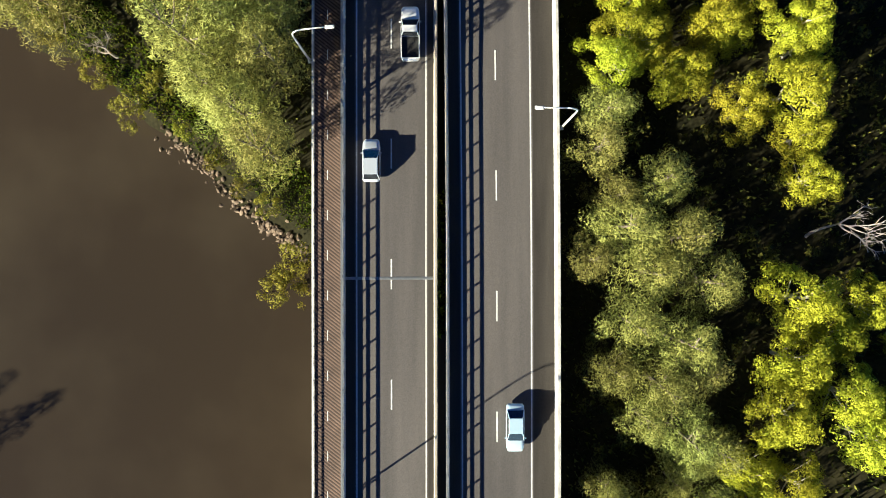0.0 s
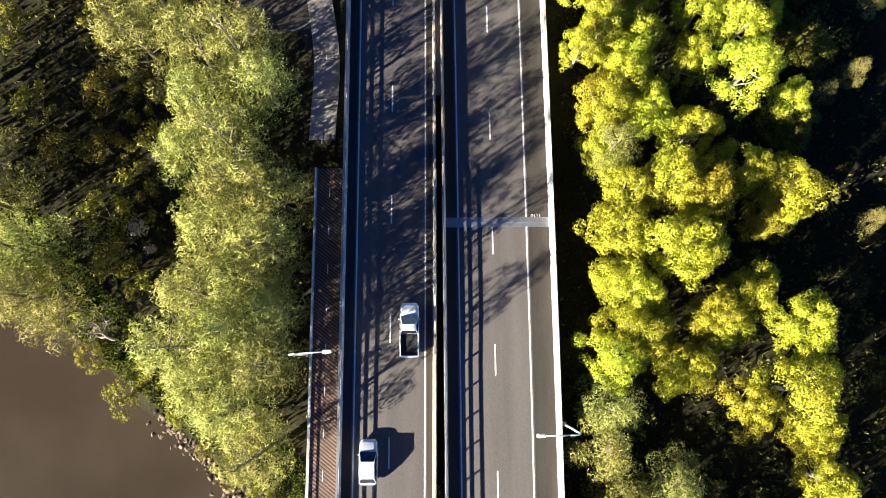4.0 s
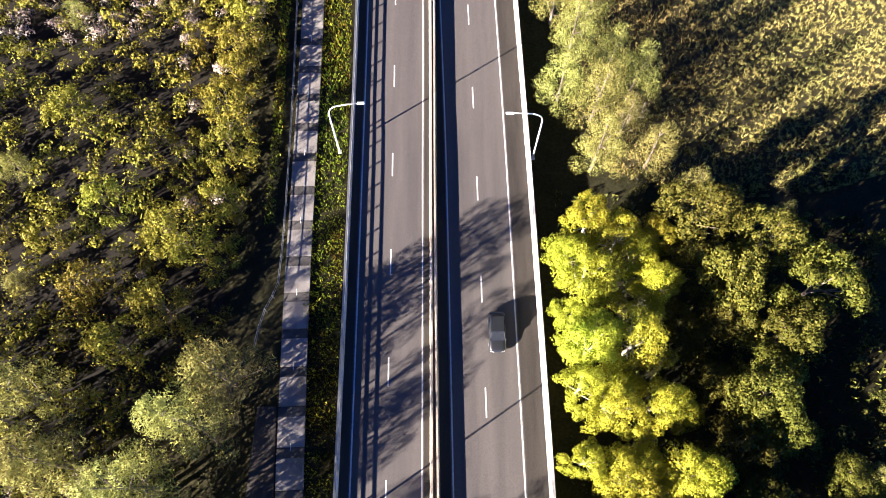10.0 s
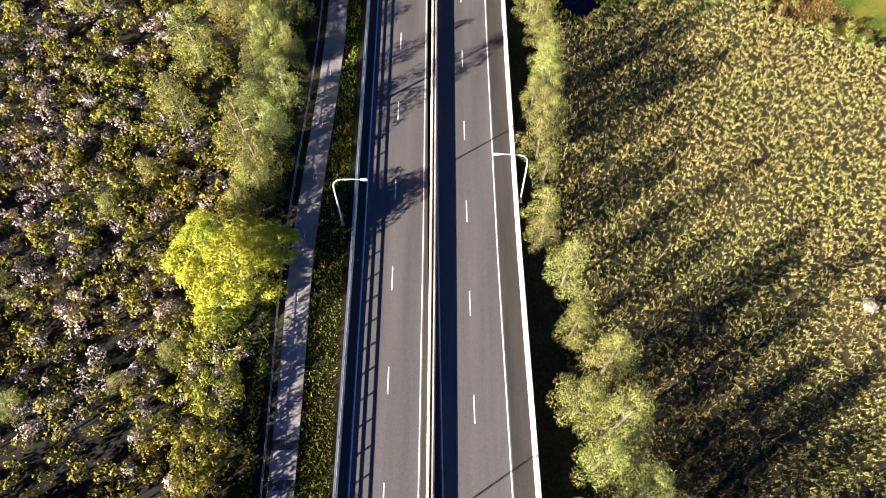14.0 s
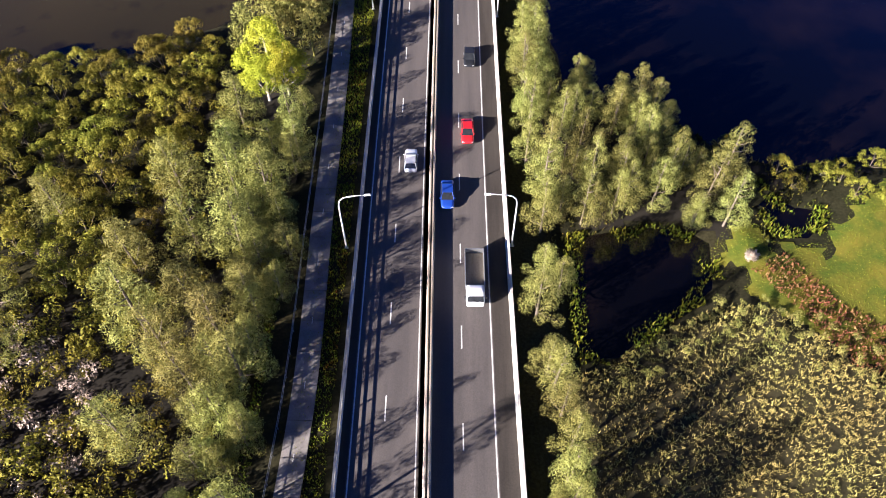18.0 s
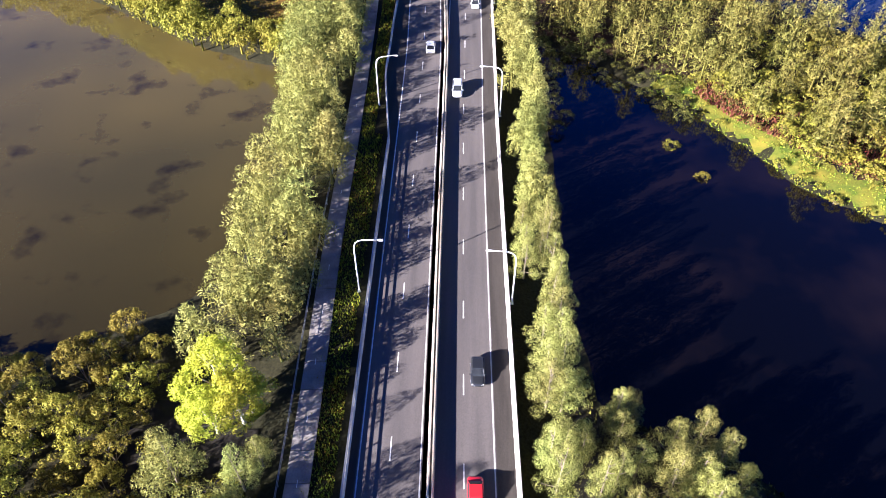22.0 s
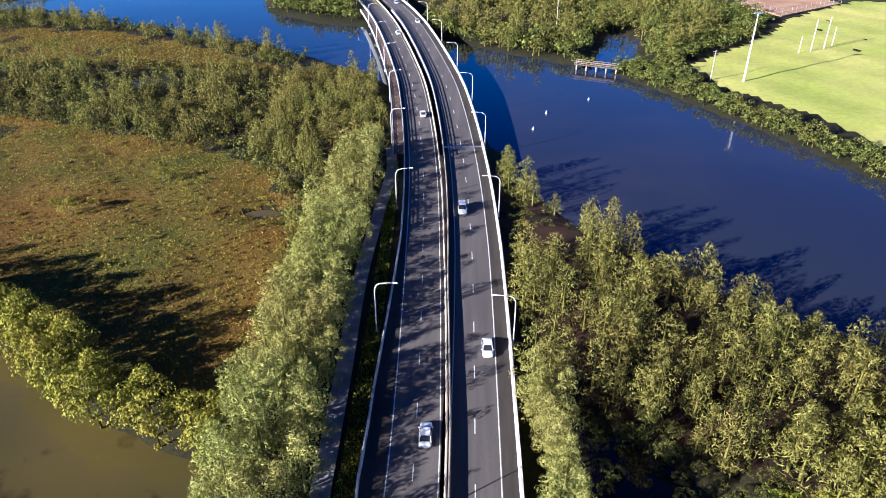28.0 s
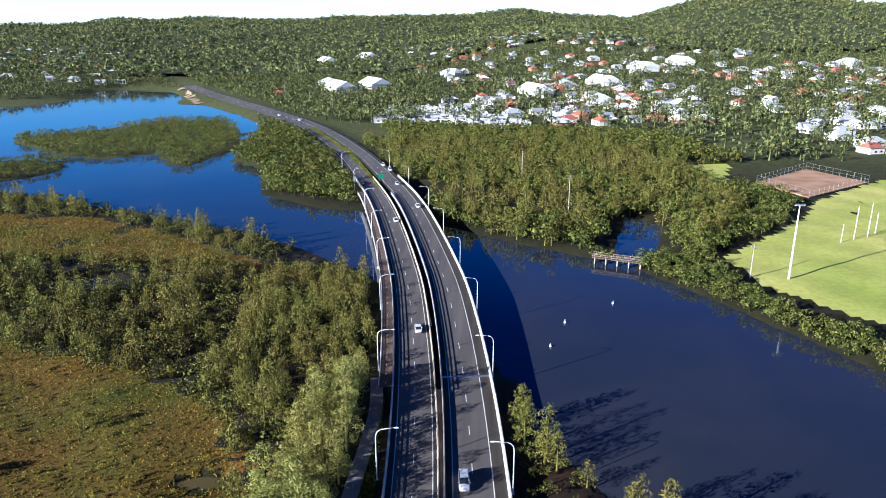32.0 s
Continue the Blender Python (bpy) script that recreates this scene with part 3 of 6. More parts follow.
joint("expansion_joint_1", -2.8, off(out_l, -4.0), off(in_l, 0.7), 0.3)
joint("expansion_joint_2", 32.2, off(in_r, -1.2), off(out_r, 2.3), 1.0)
joint("expansion_joint_3", 423.5, off(in_r, -1.2), off(out_r, 2.3), 0.9)


def footbridge(name, s0, s1):
    """Cantilevered footway outside the left parapet, with its own rail."""
    root = tagged(empty(name), "brown paved footway along the bridge with a pale handrail", "footway", kind="structure")
    bm = bmesh.new()
    strip(bm, s0, s1, [(off(out_l, -4.35), 0.05), (off(out_l, -1.5), 0.05), (off(out_l, -1.5), -0.3), (off(out_l, -4.35), -0.3)])
    part("deck", bm, M_BRICKPATH, root)
    bm = bmesh.new()
    strip(bm, s0, s1, [(off(out_l, -4.45), -0.35), (off(out_l, -4.2), -0.35), (off(out_l, -4.2), 0.2), (off(out_l, -4.45), 0.2)])
    part("kerb", bm, M_CONCRETE, root)
    for up in (0.4,):
        bm = bmesh.new()
        strip(bm, s0, s1, [(off(out_l, -4.38), up), (off(out_l, -4.26), up), (off(out_l, -4.26), up + 0.07), (off(out_l, -4.38), up + 0.07)])
        part("handrail", bm, M_LAMP, root)
    bm = bmesh.new()
    boxed(bm, (0.07, 0.09, 0.3), (0, 0, 0.15))
    me = bpy.data.meshes.new("post")
    bm.to_mesh(me)
    bm.free()
    me.materials.append(M_LAMP)
    s = s0 + 0.5
    while s < s1:
        ob = new("post", me)
        ob.parent = root
        ob.matrix_basis = Matrix.Translation(along(s, out_l(s) - 4.32)) @ pose(0, 0, 0, 0, 0, heading(s))
        s += 1.7
    s = s0 + 1
    while s < s1:
        b2 = bmesh.new()
        strip(b2, s, s + 1.0, [(off(out_l, -2.93), 0.06), (off(out_l, -2.85), 0.06), (off(out_l, -2.85), 0.03), (off(out_l, -2.93), 0.03)], 1)
        part("path_dash", b2, M_PAINT, root)
        s += 4.0


footbridge("footway_near", S0, 38)
footbridge("footway_far", 420, 606)

# footpath on the embankment
PATHLINE = [(-12.5, 30), (-12.6, 41), (-12.4, 50), (-13.6, 58), (-14.6, 66), (-15.3, 78), (-15.9, 92), (-16.3, 107), (-16.7, 125), (-17.3, 145), (-16.5, 178), (-17.6, 205), (-18.3, 227), (-19.8, 260), (-20.6, 291), (-22.0, 330), (-23.2, 357), (-22.9, 385), (-22.4, 408), (-24.5, 425), (-27, 440)]


M_BAND = surface("dark_path_band", (0.05, 0.047, 0.045), (0.09, 0.085, 0.08), 0.8, 0.9, fine=5, bump=0.2)


def footpath():
    pts = spline(PATHLINE, 2.0)
    root = tagged(empty("footpath"), "pale concrete shared footpath of cast slabs", "footpath", kind="structure")
    i = 0
    while i < len(pts) - 2:
        first, second = (pts[i], pts[i + 1]), (pts[i + 1], pts[i + 2])
        banded = 56 < pts[i].y < 122               # dark cast bands between the pale slabs
        cut = 0.5 if banded else 0.985
        for name, material, ends in (("slab", M_PATH, ((first, 0.02), (second, 0.0), (second, cut))), ("band", M_BAND, ((second, 0.51), (second, 0.985)))):
            if name == "band" and not banded:
                continue
            bm = bmesh.new()
            rows = []
            for (p, q), k in ends:
                d = (q - p).normalized()
                c = p + (q - p) * k
                z = float(deck_z(c.y)) - 0.2
                r = Vector((d.y, -d.x, 0)) * 1.35
                rows.append([bm.verts.new((*(c - r).xy, z)), bm.verts.new((*(c + r).xy, z)), bm.verts.new((*(c + r).xy, z - 0.25)), bm.verts.new((*(c - r).xy, z - 0.25))])
            for a, b in zip(rows, rows[1:]):
                for j in range(4):
                    bm.faces.new((a[j], b[j], b[(j + 1) % 4], a[(j + 1) % 4]))
            bm.faces.new(rows[0])
            bm.faces.new(rows[-1][::-1])
            bmesh.ops.recalc_face_normals(bm, faces=bm.faces)
            part(name, bm, material, root)
        if i % 4 == 0:
            b2 = bmesh.new()
            c = pts[i]
            d = (pts[i + 1] - c).normalized()
            boxed(b2, (0.08, 0.9, 0.02), (c.x, c.y, float(deck_z(c.y)) - 0.21), math.atan2(d.y, d.x) - 1.5708)
            part("path_dash", b2, M_PAINT, root)
        i += 2


footpath()


# ---- street lamps ----
def street_lamp():
    ob = empty("street_lamp")
    bm = bmesh.new()
    boxed(bm, (0.45, 0.45, 0.05), (0, 0, 0))
    tube(bm, [(0, 0, 0), (0, 0, 1.2)], [0.13, 0.12], 8)
    part("base", bm, M_LAMP, ob)
    bm = bmesh.new()
    tube(bm, [(0, 0, 1.2), (0, 0, 4.5), (0, 0, 7.9), (0.05, 0, 8.7), (0.22, 0, 9.25), (0.6, 0, 9.65), (1.1, 0, 9.85)], [0.11, 0.1, 0.085, 0.08, 0.075, 0.07, 0.065], 8)
    part("pole", bm, M_LAMP, ob, smoothed=True)
    bm = bmesh.new()
    tube(bm, [(1.1, 0, 9.85), (2.2, 0, 9.98), (3.25, 0, 10.05)], [0.065, 0.055, 0.05], 8)
    part("arm", bm, M_LAMP, ob, smoothed=True)
    bm = bmesh.new()
    v = boxed(bm, (0.85, 0.34, 0.14), (3.55, 0, 9.99), 0, 0.8)
    bmesh.ops.bevel(bm, geom=bm.edges[:], offset=0.04, segments=2, affect="EDGES")
    head = part("lamp_head", bm, M_LAMP, ob)
    bm = bmesh.new()
    boxed(bm, (0.5, 0.24, 0.03), (3.62, 0, 9.965))
    part("lens", bm, M_STEEL, head, "clear glass lamp cover")
    return tagged(ob, "tall pale steel street lamp with a curved arm", "street lamp", "lamps along the road")


def lamp_row():
    first = street_lamp()
    spots = []
    for y in (-27, 19.0, 65.6, 107.6, 149, 199.6, 249.8, 296, 341.5, 388, 428, 462, 496, 530, 566, 612, 660):
        spots.append((y, -1))
    for y in (-30, 12.2, 63.6, 106.4, 152, 200, 248, 293, 338, 384, 424, 458, 494, 530, 566, 612, 660):
        spots.append((y, 1))
    for k, (y, side) in enumerate(spots):
        s = float(np.interp(y, LY, LS))
        if side < 0:
            at = along(s, out_l(s) - wide_l(s) - (3.25 if not (38 < y < 420) else 1.3), -0.5)
            turn = heading(s) + (4 if k % 2 else -3)
        else:
            at = along(s, out_r(s) + 3.15, -0.5)
            turn = heading(s) + 180
        m = Matrix.Translation(at) @ pose(0, 0, 0, 0, 0, turn)
        if k == 0:
            first.matrix_basis = m
        else:
            copy_thing(first, m)


lamp_row()


# ---- vegetation ----
RNG = np.random.default_rng(7)


def leaf_sprays(c, nrm, size, aspect=1.6, rng=RNG, flop=0.7, needle=False):
    """One pointed leaf spray a centre. Broad ones face about along nrm, needles point along it."""
    n = len(c)
    out = nrm / (np.linalg.norm(nrm, axis=1)[:, None] + 1e-9) + 0.13 * rng.normal(size=(n, 3))
    out /= np.linalg.norm(out, axis=1)[:, None] + 1e-9
    nrm = nrm + flop * rng.normal(size=(n, 3))
    nrm /= np.linalg.norm(nrm, axis=1)[:, None] + 1e-9
    a = np.cross(nrm, rng.normal(size=(n, 3)))
    a /= np.linalg.norm(a, axis=1)[:, None] + 1e-9
    s = size * rng.uniform(0.6, 1.35, (n, 1))
    if needle:
        lie = a + 0.45 * nrm
        lie[:, 2] += 0.35
        lie /= np.linalg.norm(lie, axis=1)[:, None] + 1e-9
        w = np.cross(nrm, lie)
        w /= np.linalg.norm(w, axis=1)[:, None] + 1e-9
        l, w = lie * s * aspect, w * s * 0.42
        V = np.stack([c - l * 0.55 - w, c - l * 0.35 + w, c + l * 0.45], 1)
    else:
        b = np.cross(nrm, a)
        a, b = a * s * aspect * 0.62, b * s * 0.62
        V = np.stack([c - a * 0.7 - b * 0.8, c + a - b * 0.1, c - a * 0.2 + b], 1)
    inward = np.einsum("ij,ij->i", np.cross(V[:, 1] - V[:, 0], V[:, 2] - V[:, 0]), out) < 0
    V[inward] = V[inward][:, ::-1]
    return V.reshape(-1, 3), np.arange(3 * n).reshape(-1, 3), np.repeat(out, 3, 0)


def crown_points(clumps, per, rng, squash=0.8):
    """Leaf places on the outside of clumps given as rows of x, y, z, r."""
    C, N = [], []
    for x, y, z, r in clumps:
        k = max(4, int(per * r * r))
        d = rng.normal(size=(k, 3))
        d[:, 2] += 0.35
        d /= np.linalg.norm(d, axis=1)[:, None]
        rad = r * rng.uniform(0.72, 1.08, (k, 1))
        C.append(np.array([x, y, z]) + d * rad * [1, 1, squash])
        N.append(d)
    return np.concatenate(C), np.concatenate(N)


def tree_shape(kind, seed):
    """Clumps, limbs, height of trunk and the leaf sizes for one tree of a kind."""
    r = np.random.default_rng(seed)
    clumps, limbs = [], []
    if kind == "casuarina":
        H = r.uniform(8.5, 11.5)
        for i in range(28):
            a, u = i * 2.4 + r.uniform(-0.5, 0.5), (i + 0.5) / 28
            rad = 2.9 * (1.02 - u) ** 0.6 * r.uniform(0.4, 1.0)
            c = (rad * math.cos(a), rad * math.sin(a), H * (0.14 + 0.8 * u), r.uniform(0.65, 1.2) * (1.1 - 0.35 * u))
            clumps.append(c)
            if i % 3 == 0:
                limbs.append(c)
        return clumps, limbs, H * 0.93, 0.16
    if kind in ("gum", "olive"):
        H = r.uniform(10, 13)
        for i in range(78):
            a, q = r.uniform(0, 6.283), math.sqrt(r.uniform(0, 1))
            rad = 4.8 * q * (0.85 + 0.2 * math.sin(3 * a + seed))
            z = H * (0.42 + 0.53 * (1 - q * q) * r.uniform(0.5, 1.0))
            c = (rad * math.cos(a), rad * math.sin(a), z, r.uniform(0.6, 1.2))
            clumps.append(c)
            if i % 9 == 0:
                limbs.append(c)
        return clumps, limbs, H * 0.7, 0.26
    if kind == "mangrove":
        H = r.uniform(3.2, 5)
        for i in range(30):
            a, q = r.uniform(0, 6.283), math.sqrt(r.uniform(0, 1))
            rad = 2.4 * q
            z = H * (0.3 + 0.62 * (1 - q * q * 0.75) * r.uniform(0.75, 1.0))
            c = (rad * math.cos(a), rad * math.sin(a), z, r.uniform(0.4, 0.7))
            clumps.append(c)
            if i % 6 == 0:
                limbs.append(c)
        return clumps, limbs, H * 0.6, 0.11
    if kind == "far":
        H = r.uniform(10, 15)
        for i in range(6):
            a, q = r.uniform(0, 6.283), math.sqrt(r.uniform(0, 1))
            c = (4.4 * q * math.cos(a), 4.4 * q * math.sin(a), H * (0.26 + 0.6 * (1 - q * q) * r.uniform(0.6, 1)), r.uniform(1.7, 2.8))
            clumps.append(c)
        return clumps, limbs, H * 0.7, 0.35
    if kind == "thicket":
        H = r.uniform(4, 6)
        for i in range(8):
            a, q = r.uniform(0, 6.283), math.sqrt(r.uniform(0, 1))
            clumps.append((2.6 * q * math.cos(a), 2.6 * q * math.sin(a), H * (0.35 + 0.5 * (1 - q * q) * r.uniform(0.6, 1)), r.uniform(0.9, 1.5)))
        return clumps, limbs, H * 0.6, 0.15
    H = r.uniform(1.5, 2.4)
    for i in range(7):
        a, q = r.uniform(0, 6.283), math.sqrt(r.uniform(0, 1))
        c = (0.55 * q * math.cos(a), 0.55 * q * math.sin(a), H * (0.82 - 0.4 * q * r.uniform(0.5, 1)), r.uniform(0.34, 0.52))
        clumps.append(c)
        if i % 3 == 0:
            limbs.append(c)
    return clumps, limbs, H * 0.5, 0.05


LEAF = {"casuarina": (0.082, 3.0, 270, 0.38), "massed_casuarina": (0.125, 3.1, 155, 0.38), "gum": (0.16, 1.4, 160, 0.42), "olive": (0.22, 1.4, 95, 0.42), "mangrove": (0.13, 1.25, 230, 0.35), "shrub": (0.13, 1.3, 190, 0.35), "far": (1.7, 1.2, 1.4, 0.3), "thicket": (0.48, 1.2, 14, 0.28)}
TONES = {
    "casuarina": ("casuarina_needles", [(0.0, (0.19, 0.195, 0.044)), (0.5, (0.24, 0.24, 0.056)), (1.0, (0.3, 0.295, 0.078))], 0.28),
    "gum": ("gum_leaves", [(0.0, (0.31, 0.325, 0.016)), (0.5, (0.36, 0.365, 0.02)), (1.0, (0.42, 0.405, 0.03))], 0.3, 0.08),
    "mangrove": ("mangrove_leaves", [(0.0, (0.12, 0.12, 0.012)), (0.5, (0.19, 0.178, 0.018)), (1.0, (0.27, 0.24, 0.028))], 0.2),
    # half shade behind the gums is put into these dark olive tones
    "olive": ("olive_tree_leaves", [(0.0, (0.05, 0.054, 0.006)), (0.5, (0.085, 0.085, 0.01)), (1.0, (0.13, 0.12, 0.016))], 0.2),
    "shrub": ("shrub_leaves", [(0.0, (0.11, 0.11, 0.01)), (0.5, (0.185, 0.17, 0.017)), (1.0, (0.29, 0.25, 0.03))], 0.2),
    "far": ("forest_leaves", [(0.0, (0.04, 0.055, 0.018)), (0.5, (0.1, 0.115, 0.036)), (1.0, (0.19, 0.195, 0.065))], 0.1),
    # darkened leaf tone: shade under taller trees is put into the colour
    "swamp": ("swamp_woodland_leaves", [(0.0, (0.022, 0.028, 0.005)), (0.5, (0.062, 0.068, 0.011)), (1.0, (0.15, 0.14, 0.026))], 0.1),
    "grove": ("open_grove_needles", [(0.0, (0.11, 0.108, 0.02)), (0.5, (0.16, 0.15, 0.03)), (1.0, (0.22, 0.2, 0.044))], 0.2),
    "thicket": ("thicket_leaves", [(0.0, (0.028, 0.04, 0.008)), (0.5, (0.078, 0.092, 0.016)), (1.0, (0.18, 0.18, 0.032))], 0.1),
}
M_LEAF = {k: foliage(*v) for k, v in TONES.items()}
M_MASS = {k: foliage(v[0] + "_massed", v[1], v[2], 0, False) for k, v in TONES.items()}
M_PALESHRUB = foliage("dry_shrub_twigs", [(0.0, (0.3, 0.24, 0.19)), (0.5, (0.44, 0.36, 0.29)), (1.0, (0.58, 0.49, 0.42))], 0.15)


def crown_mesh(kind, seed, density=1.0, grow=1.0, massed=False):
    clumps, limbs, th, tr = tree_shape(kind, seed)
    size, aspect, per, flop = LEAF["massed_casuarina" if massed and kind == "casuarina" else kind]
    C, N = crown_points(clumps, per * density, np.random.default_rng(seed + 50))
    return leaf_sprays(C, N, size * grow, aspect, np.random.default_rng(seed + 90), flop, kind == "casuarina"), limbs, th, tr


def trunk_mesh(limbs, th, tr, seed, material):
    bm = bmesh.new()
    r = random.Random(seed)
    lean = (r.uniform(-0.3, 0.3), r.uniform(-0.3, 0.3))
    line = [(lean[0] * u * u, lean[1] * u * u, th * u - 0.3) for u in (0, 0.25, 0.5, 0.75, 1.0)]
    tube(bm, line, [tr * k for k in (1.25, 1.0, 0.8, 0.55, 0.2)], 6)
    for x, y, z, q in limbs:
        u = min(0.9, max(0.2, (z - 0.8 * math.hypot(x, y)) / th))
        a = Vector((lean[0] * u * u, lean[1] * u * u, th * u - 0.3))
        b = Vector((x, y, z))
        tube(bm, [a, a.lerp(b, 0.5) + Vector((0, 0, -0.15)), b], [tr * 0.5, tr * 0.3, tr * 0.1], 5)
    me = bpy.data.meshes.new("trunk")
    bm.to_mesh(me)
    bm.free()
    me.materials.append(material)
    return me


NAMES = {"casuarina": ("casuarina_tree", "grey-green feathery casuarina tree with a dark trunk", "tree", "casuarinas beside the road"),
         "gum": ("gum_tree", "bright yellow-green broadleaf tree in full sun", "tree", "bright broadleaf trees"),
         "olive": ("broadleaf_tree", "olive broadleaf tree with leaves darkened for half shade", "tree", "dark broadleaf trees"),
         "mangrove": ("mangrove_tree", "low olive-green mangrove with rounded clumps", "tree", "mangroves along the water"),
         "shrub": ("shrub", "low scrubby green bush on marshy ground", "shrub", "scrub on the marsh")}
PROTO = {}


def prototype(kind, v):
    if (kind, v) not in PROTO:
        bark = M_PALEBARK if kind == "gum" else M_BARK
        material = M_PALESHRUB if kind == "shrub" and v == 3 else M_LEAF[kind]
        (V, F, N), limbs, th, tr = crown_mesh(kind, 11 * v + 3)
        PROTO[kind, v] = (trunk_mesh(limbs, th, tr, v, bark), sheet("crown", V, F, material, normals=N))
    return PROTO[kind, v]



def plant(kind, x, y, scale=1.0, v=None, label="", tall=1.0):
    """One tree or bush as a thing of its own."""
    r = random.Random(int(x * 131 + y * 977))
    v = r.randrange(4) if v is None else v
    trunk, crown = prototype(kind, v)
    name, text, cat, group = NAMES[kind]
    ob = new(name)
    ob.matrix_basis = pose(x, y, float(ground_z([x], [y])[0]) - 0.05, 0, 0, r.uniform(0, 360)) @ Matrix.Diagonal((scale * r.uniform(0.9, 1.15), scale * r.uniform(0.9, 1.15), scale * tall, 1))
    for nm, me in (("trunk", trunk), ("crown", crown)):
        k = new(nm, me)
        k.parent = ob
    if kind == "shrub" and v == 3:
        text = "dry pale shrub with bare greyish twigs"
    return tagged(ob, label or text, cat, group)


CLEAR = [(-23.5, 141, 7), (-28.5, 230, 8), (-30, 28, 3), (-31, 34, 3.4), (-31, 40, 3.4), (-32, 47, 3.4)]


def scatter(poly, spacing, seed, keep=1.0, margin=0.5, road=True):
    """Jittered places inside a polygon, on land and clear of the road."""
    r = np.random.default_rng(seed)
    q = np.array(poly, float)
    (x0, y0), (x1, y1) = q.min(0), q.max(0)
    gx, gy = np.meshgrid(np.arange(x0, x1, spacing), np.arange(y0, y1, spacing * 0.87))
    gx[1::2] += spacing / 2
    px, py = (gx + r.uniform(-0.42, 0.42, gx.shape) * spacing).ravel(), (gy + r.uniform(-0.42, 0.42, gy.shape) * spacing).ravel()
    ok = (signed(px, py, poly) > 0) & (r.uniform(size=px.shape) < keep)
    px, py = px[ok], py[ok]
    ok = wet(px, py) < -margin
    for cx, cy, cr in CLEAR:
        ok &= np.hypot(px - cx, py - cy) > cr
    px, py = px[ok], py[ok]
    if road and len(px):
        o, ry, _ = road_offset(px, py)
        land = (ry > 38) & (ry < 420)
        ok = ~((o > -np.where(land, np.interp(ry, [60, 110, 400], [16.8, 17.0, 17.2]), 15.0)) & (o < np.interp(ry, [0, 40, 102, 108, 200, 430, 600], [14.4, 15.2, 15.0, 12.8, 12.2, 13.5, 16])))
        px, py = px[ok], py[ok]
    return px, py


def grove(kind, poly, spacing, seed, size=(0.8, 1.15), keep=1.0, margin=0.5, v=None, tall=1.0):
    px, py = scatter(poly, spacing, seed, keep, margin)
    r = random.Random(seed)
    for x, y in zip(px, py):
        plant(kind, float(x), float(y), r.uniform(*size), v, tall=tall * r.uniform(0.85, 1.15))


def wood(name, kind, poly, spacing, seed, label, size=(0.8, 1.2), density=0.35, grow=1.7, keep=1.0, margin=1.0, material=None, road=True, gaps=0.0, tall=1.0):
    """A whole wood as one mesh: crowns of leaf clumps with trunks, too many to count."""
    px, py = scatter(poly, spacing, seed, keep, margin, road)
    if gaps:
        ok = np.sin(px * 0.045 + 1.7 * np.sin(py * 0.03)) + np.sin(py * 0.06 + 1.3 * np.sin(px * 0.025)) > -2 + 4 * gaps
        px, py = px[ok], py[ok]
    if not len(px):
        return None
    r = np.random.default_rng(seed)
    pz = ground_z(px, py)
    Vs, Fs, Ns, n = [], [], [], 0
    protos = []
    for v in range(3):
        (V, F, N), limbs, th, tr = crown_mesh(kind, 11 * v + 3, density, grow, True)
        s = tr * 1.2
        T = np.array([(-s, -s, -0.5), (s, -s, -0.5), (s, s, -0.5), (-s, s, -0.5), (0.3 * s, 0, th), (-0.3 * s, 0, th), (0, 0.3 * s, th), (0, -0.3 * s, th)])
        protos.append((np.concatenate([V, T]), np.concatenate([F, len(V) + np.array([(0, 1, 4), (1, 2, 6), (2, 3, 5), (3, 0, 7)])]), np.concatenate([N, np.sign(T) * (0.7, 0.7, 0)])))
    for x, y, z in zip(px, py, pz):
        V, F, N = protos[r.integers(3)]
        a, s = r.uniform(0, 6.283), r.uniform(*size)
        c, d = math.cos(a), math.sin(a)
        W = np.stack([(V[:, 0] * c - V[:, 1] * d) * s + x, (V[:, 0] * d + V[:, 1] * c) * s + y, V[:, 2] * s * tall + z], 1)
        Ns.append(np.stack([N[:, 0] * c - N[:, 1] * d, N[:, 0] * d + N[:, 1] * c, N[:, 2]], 1))
        Vs.append(W)
        Fs.append(F + n)
        n += len(W)
    ob = new(name, sheet(name, np.concatenate(Vs), np.concatenate(Fs), material or M_MASS[kind], normals=np.concatenate(Ns)))
    return tagged(ob, label, "trees", kind="stuff")


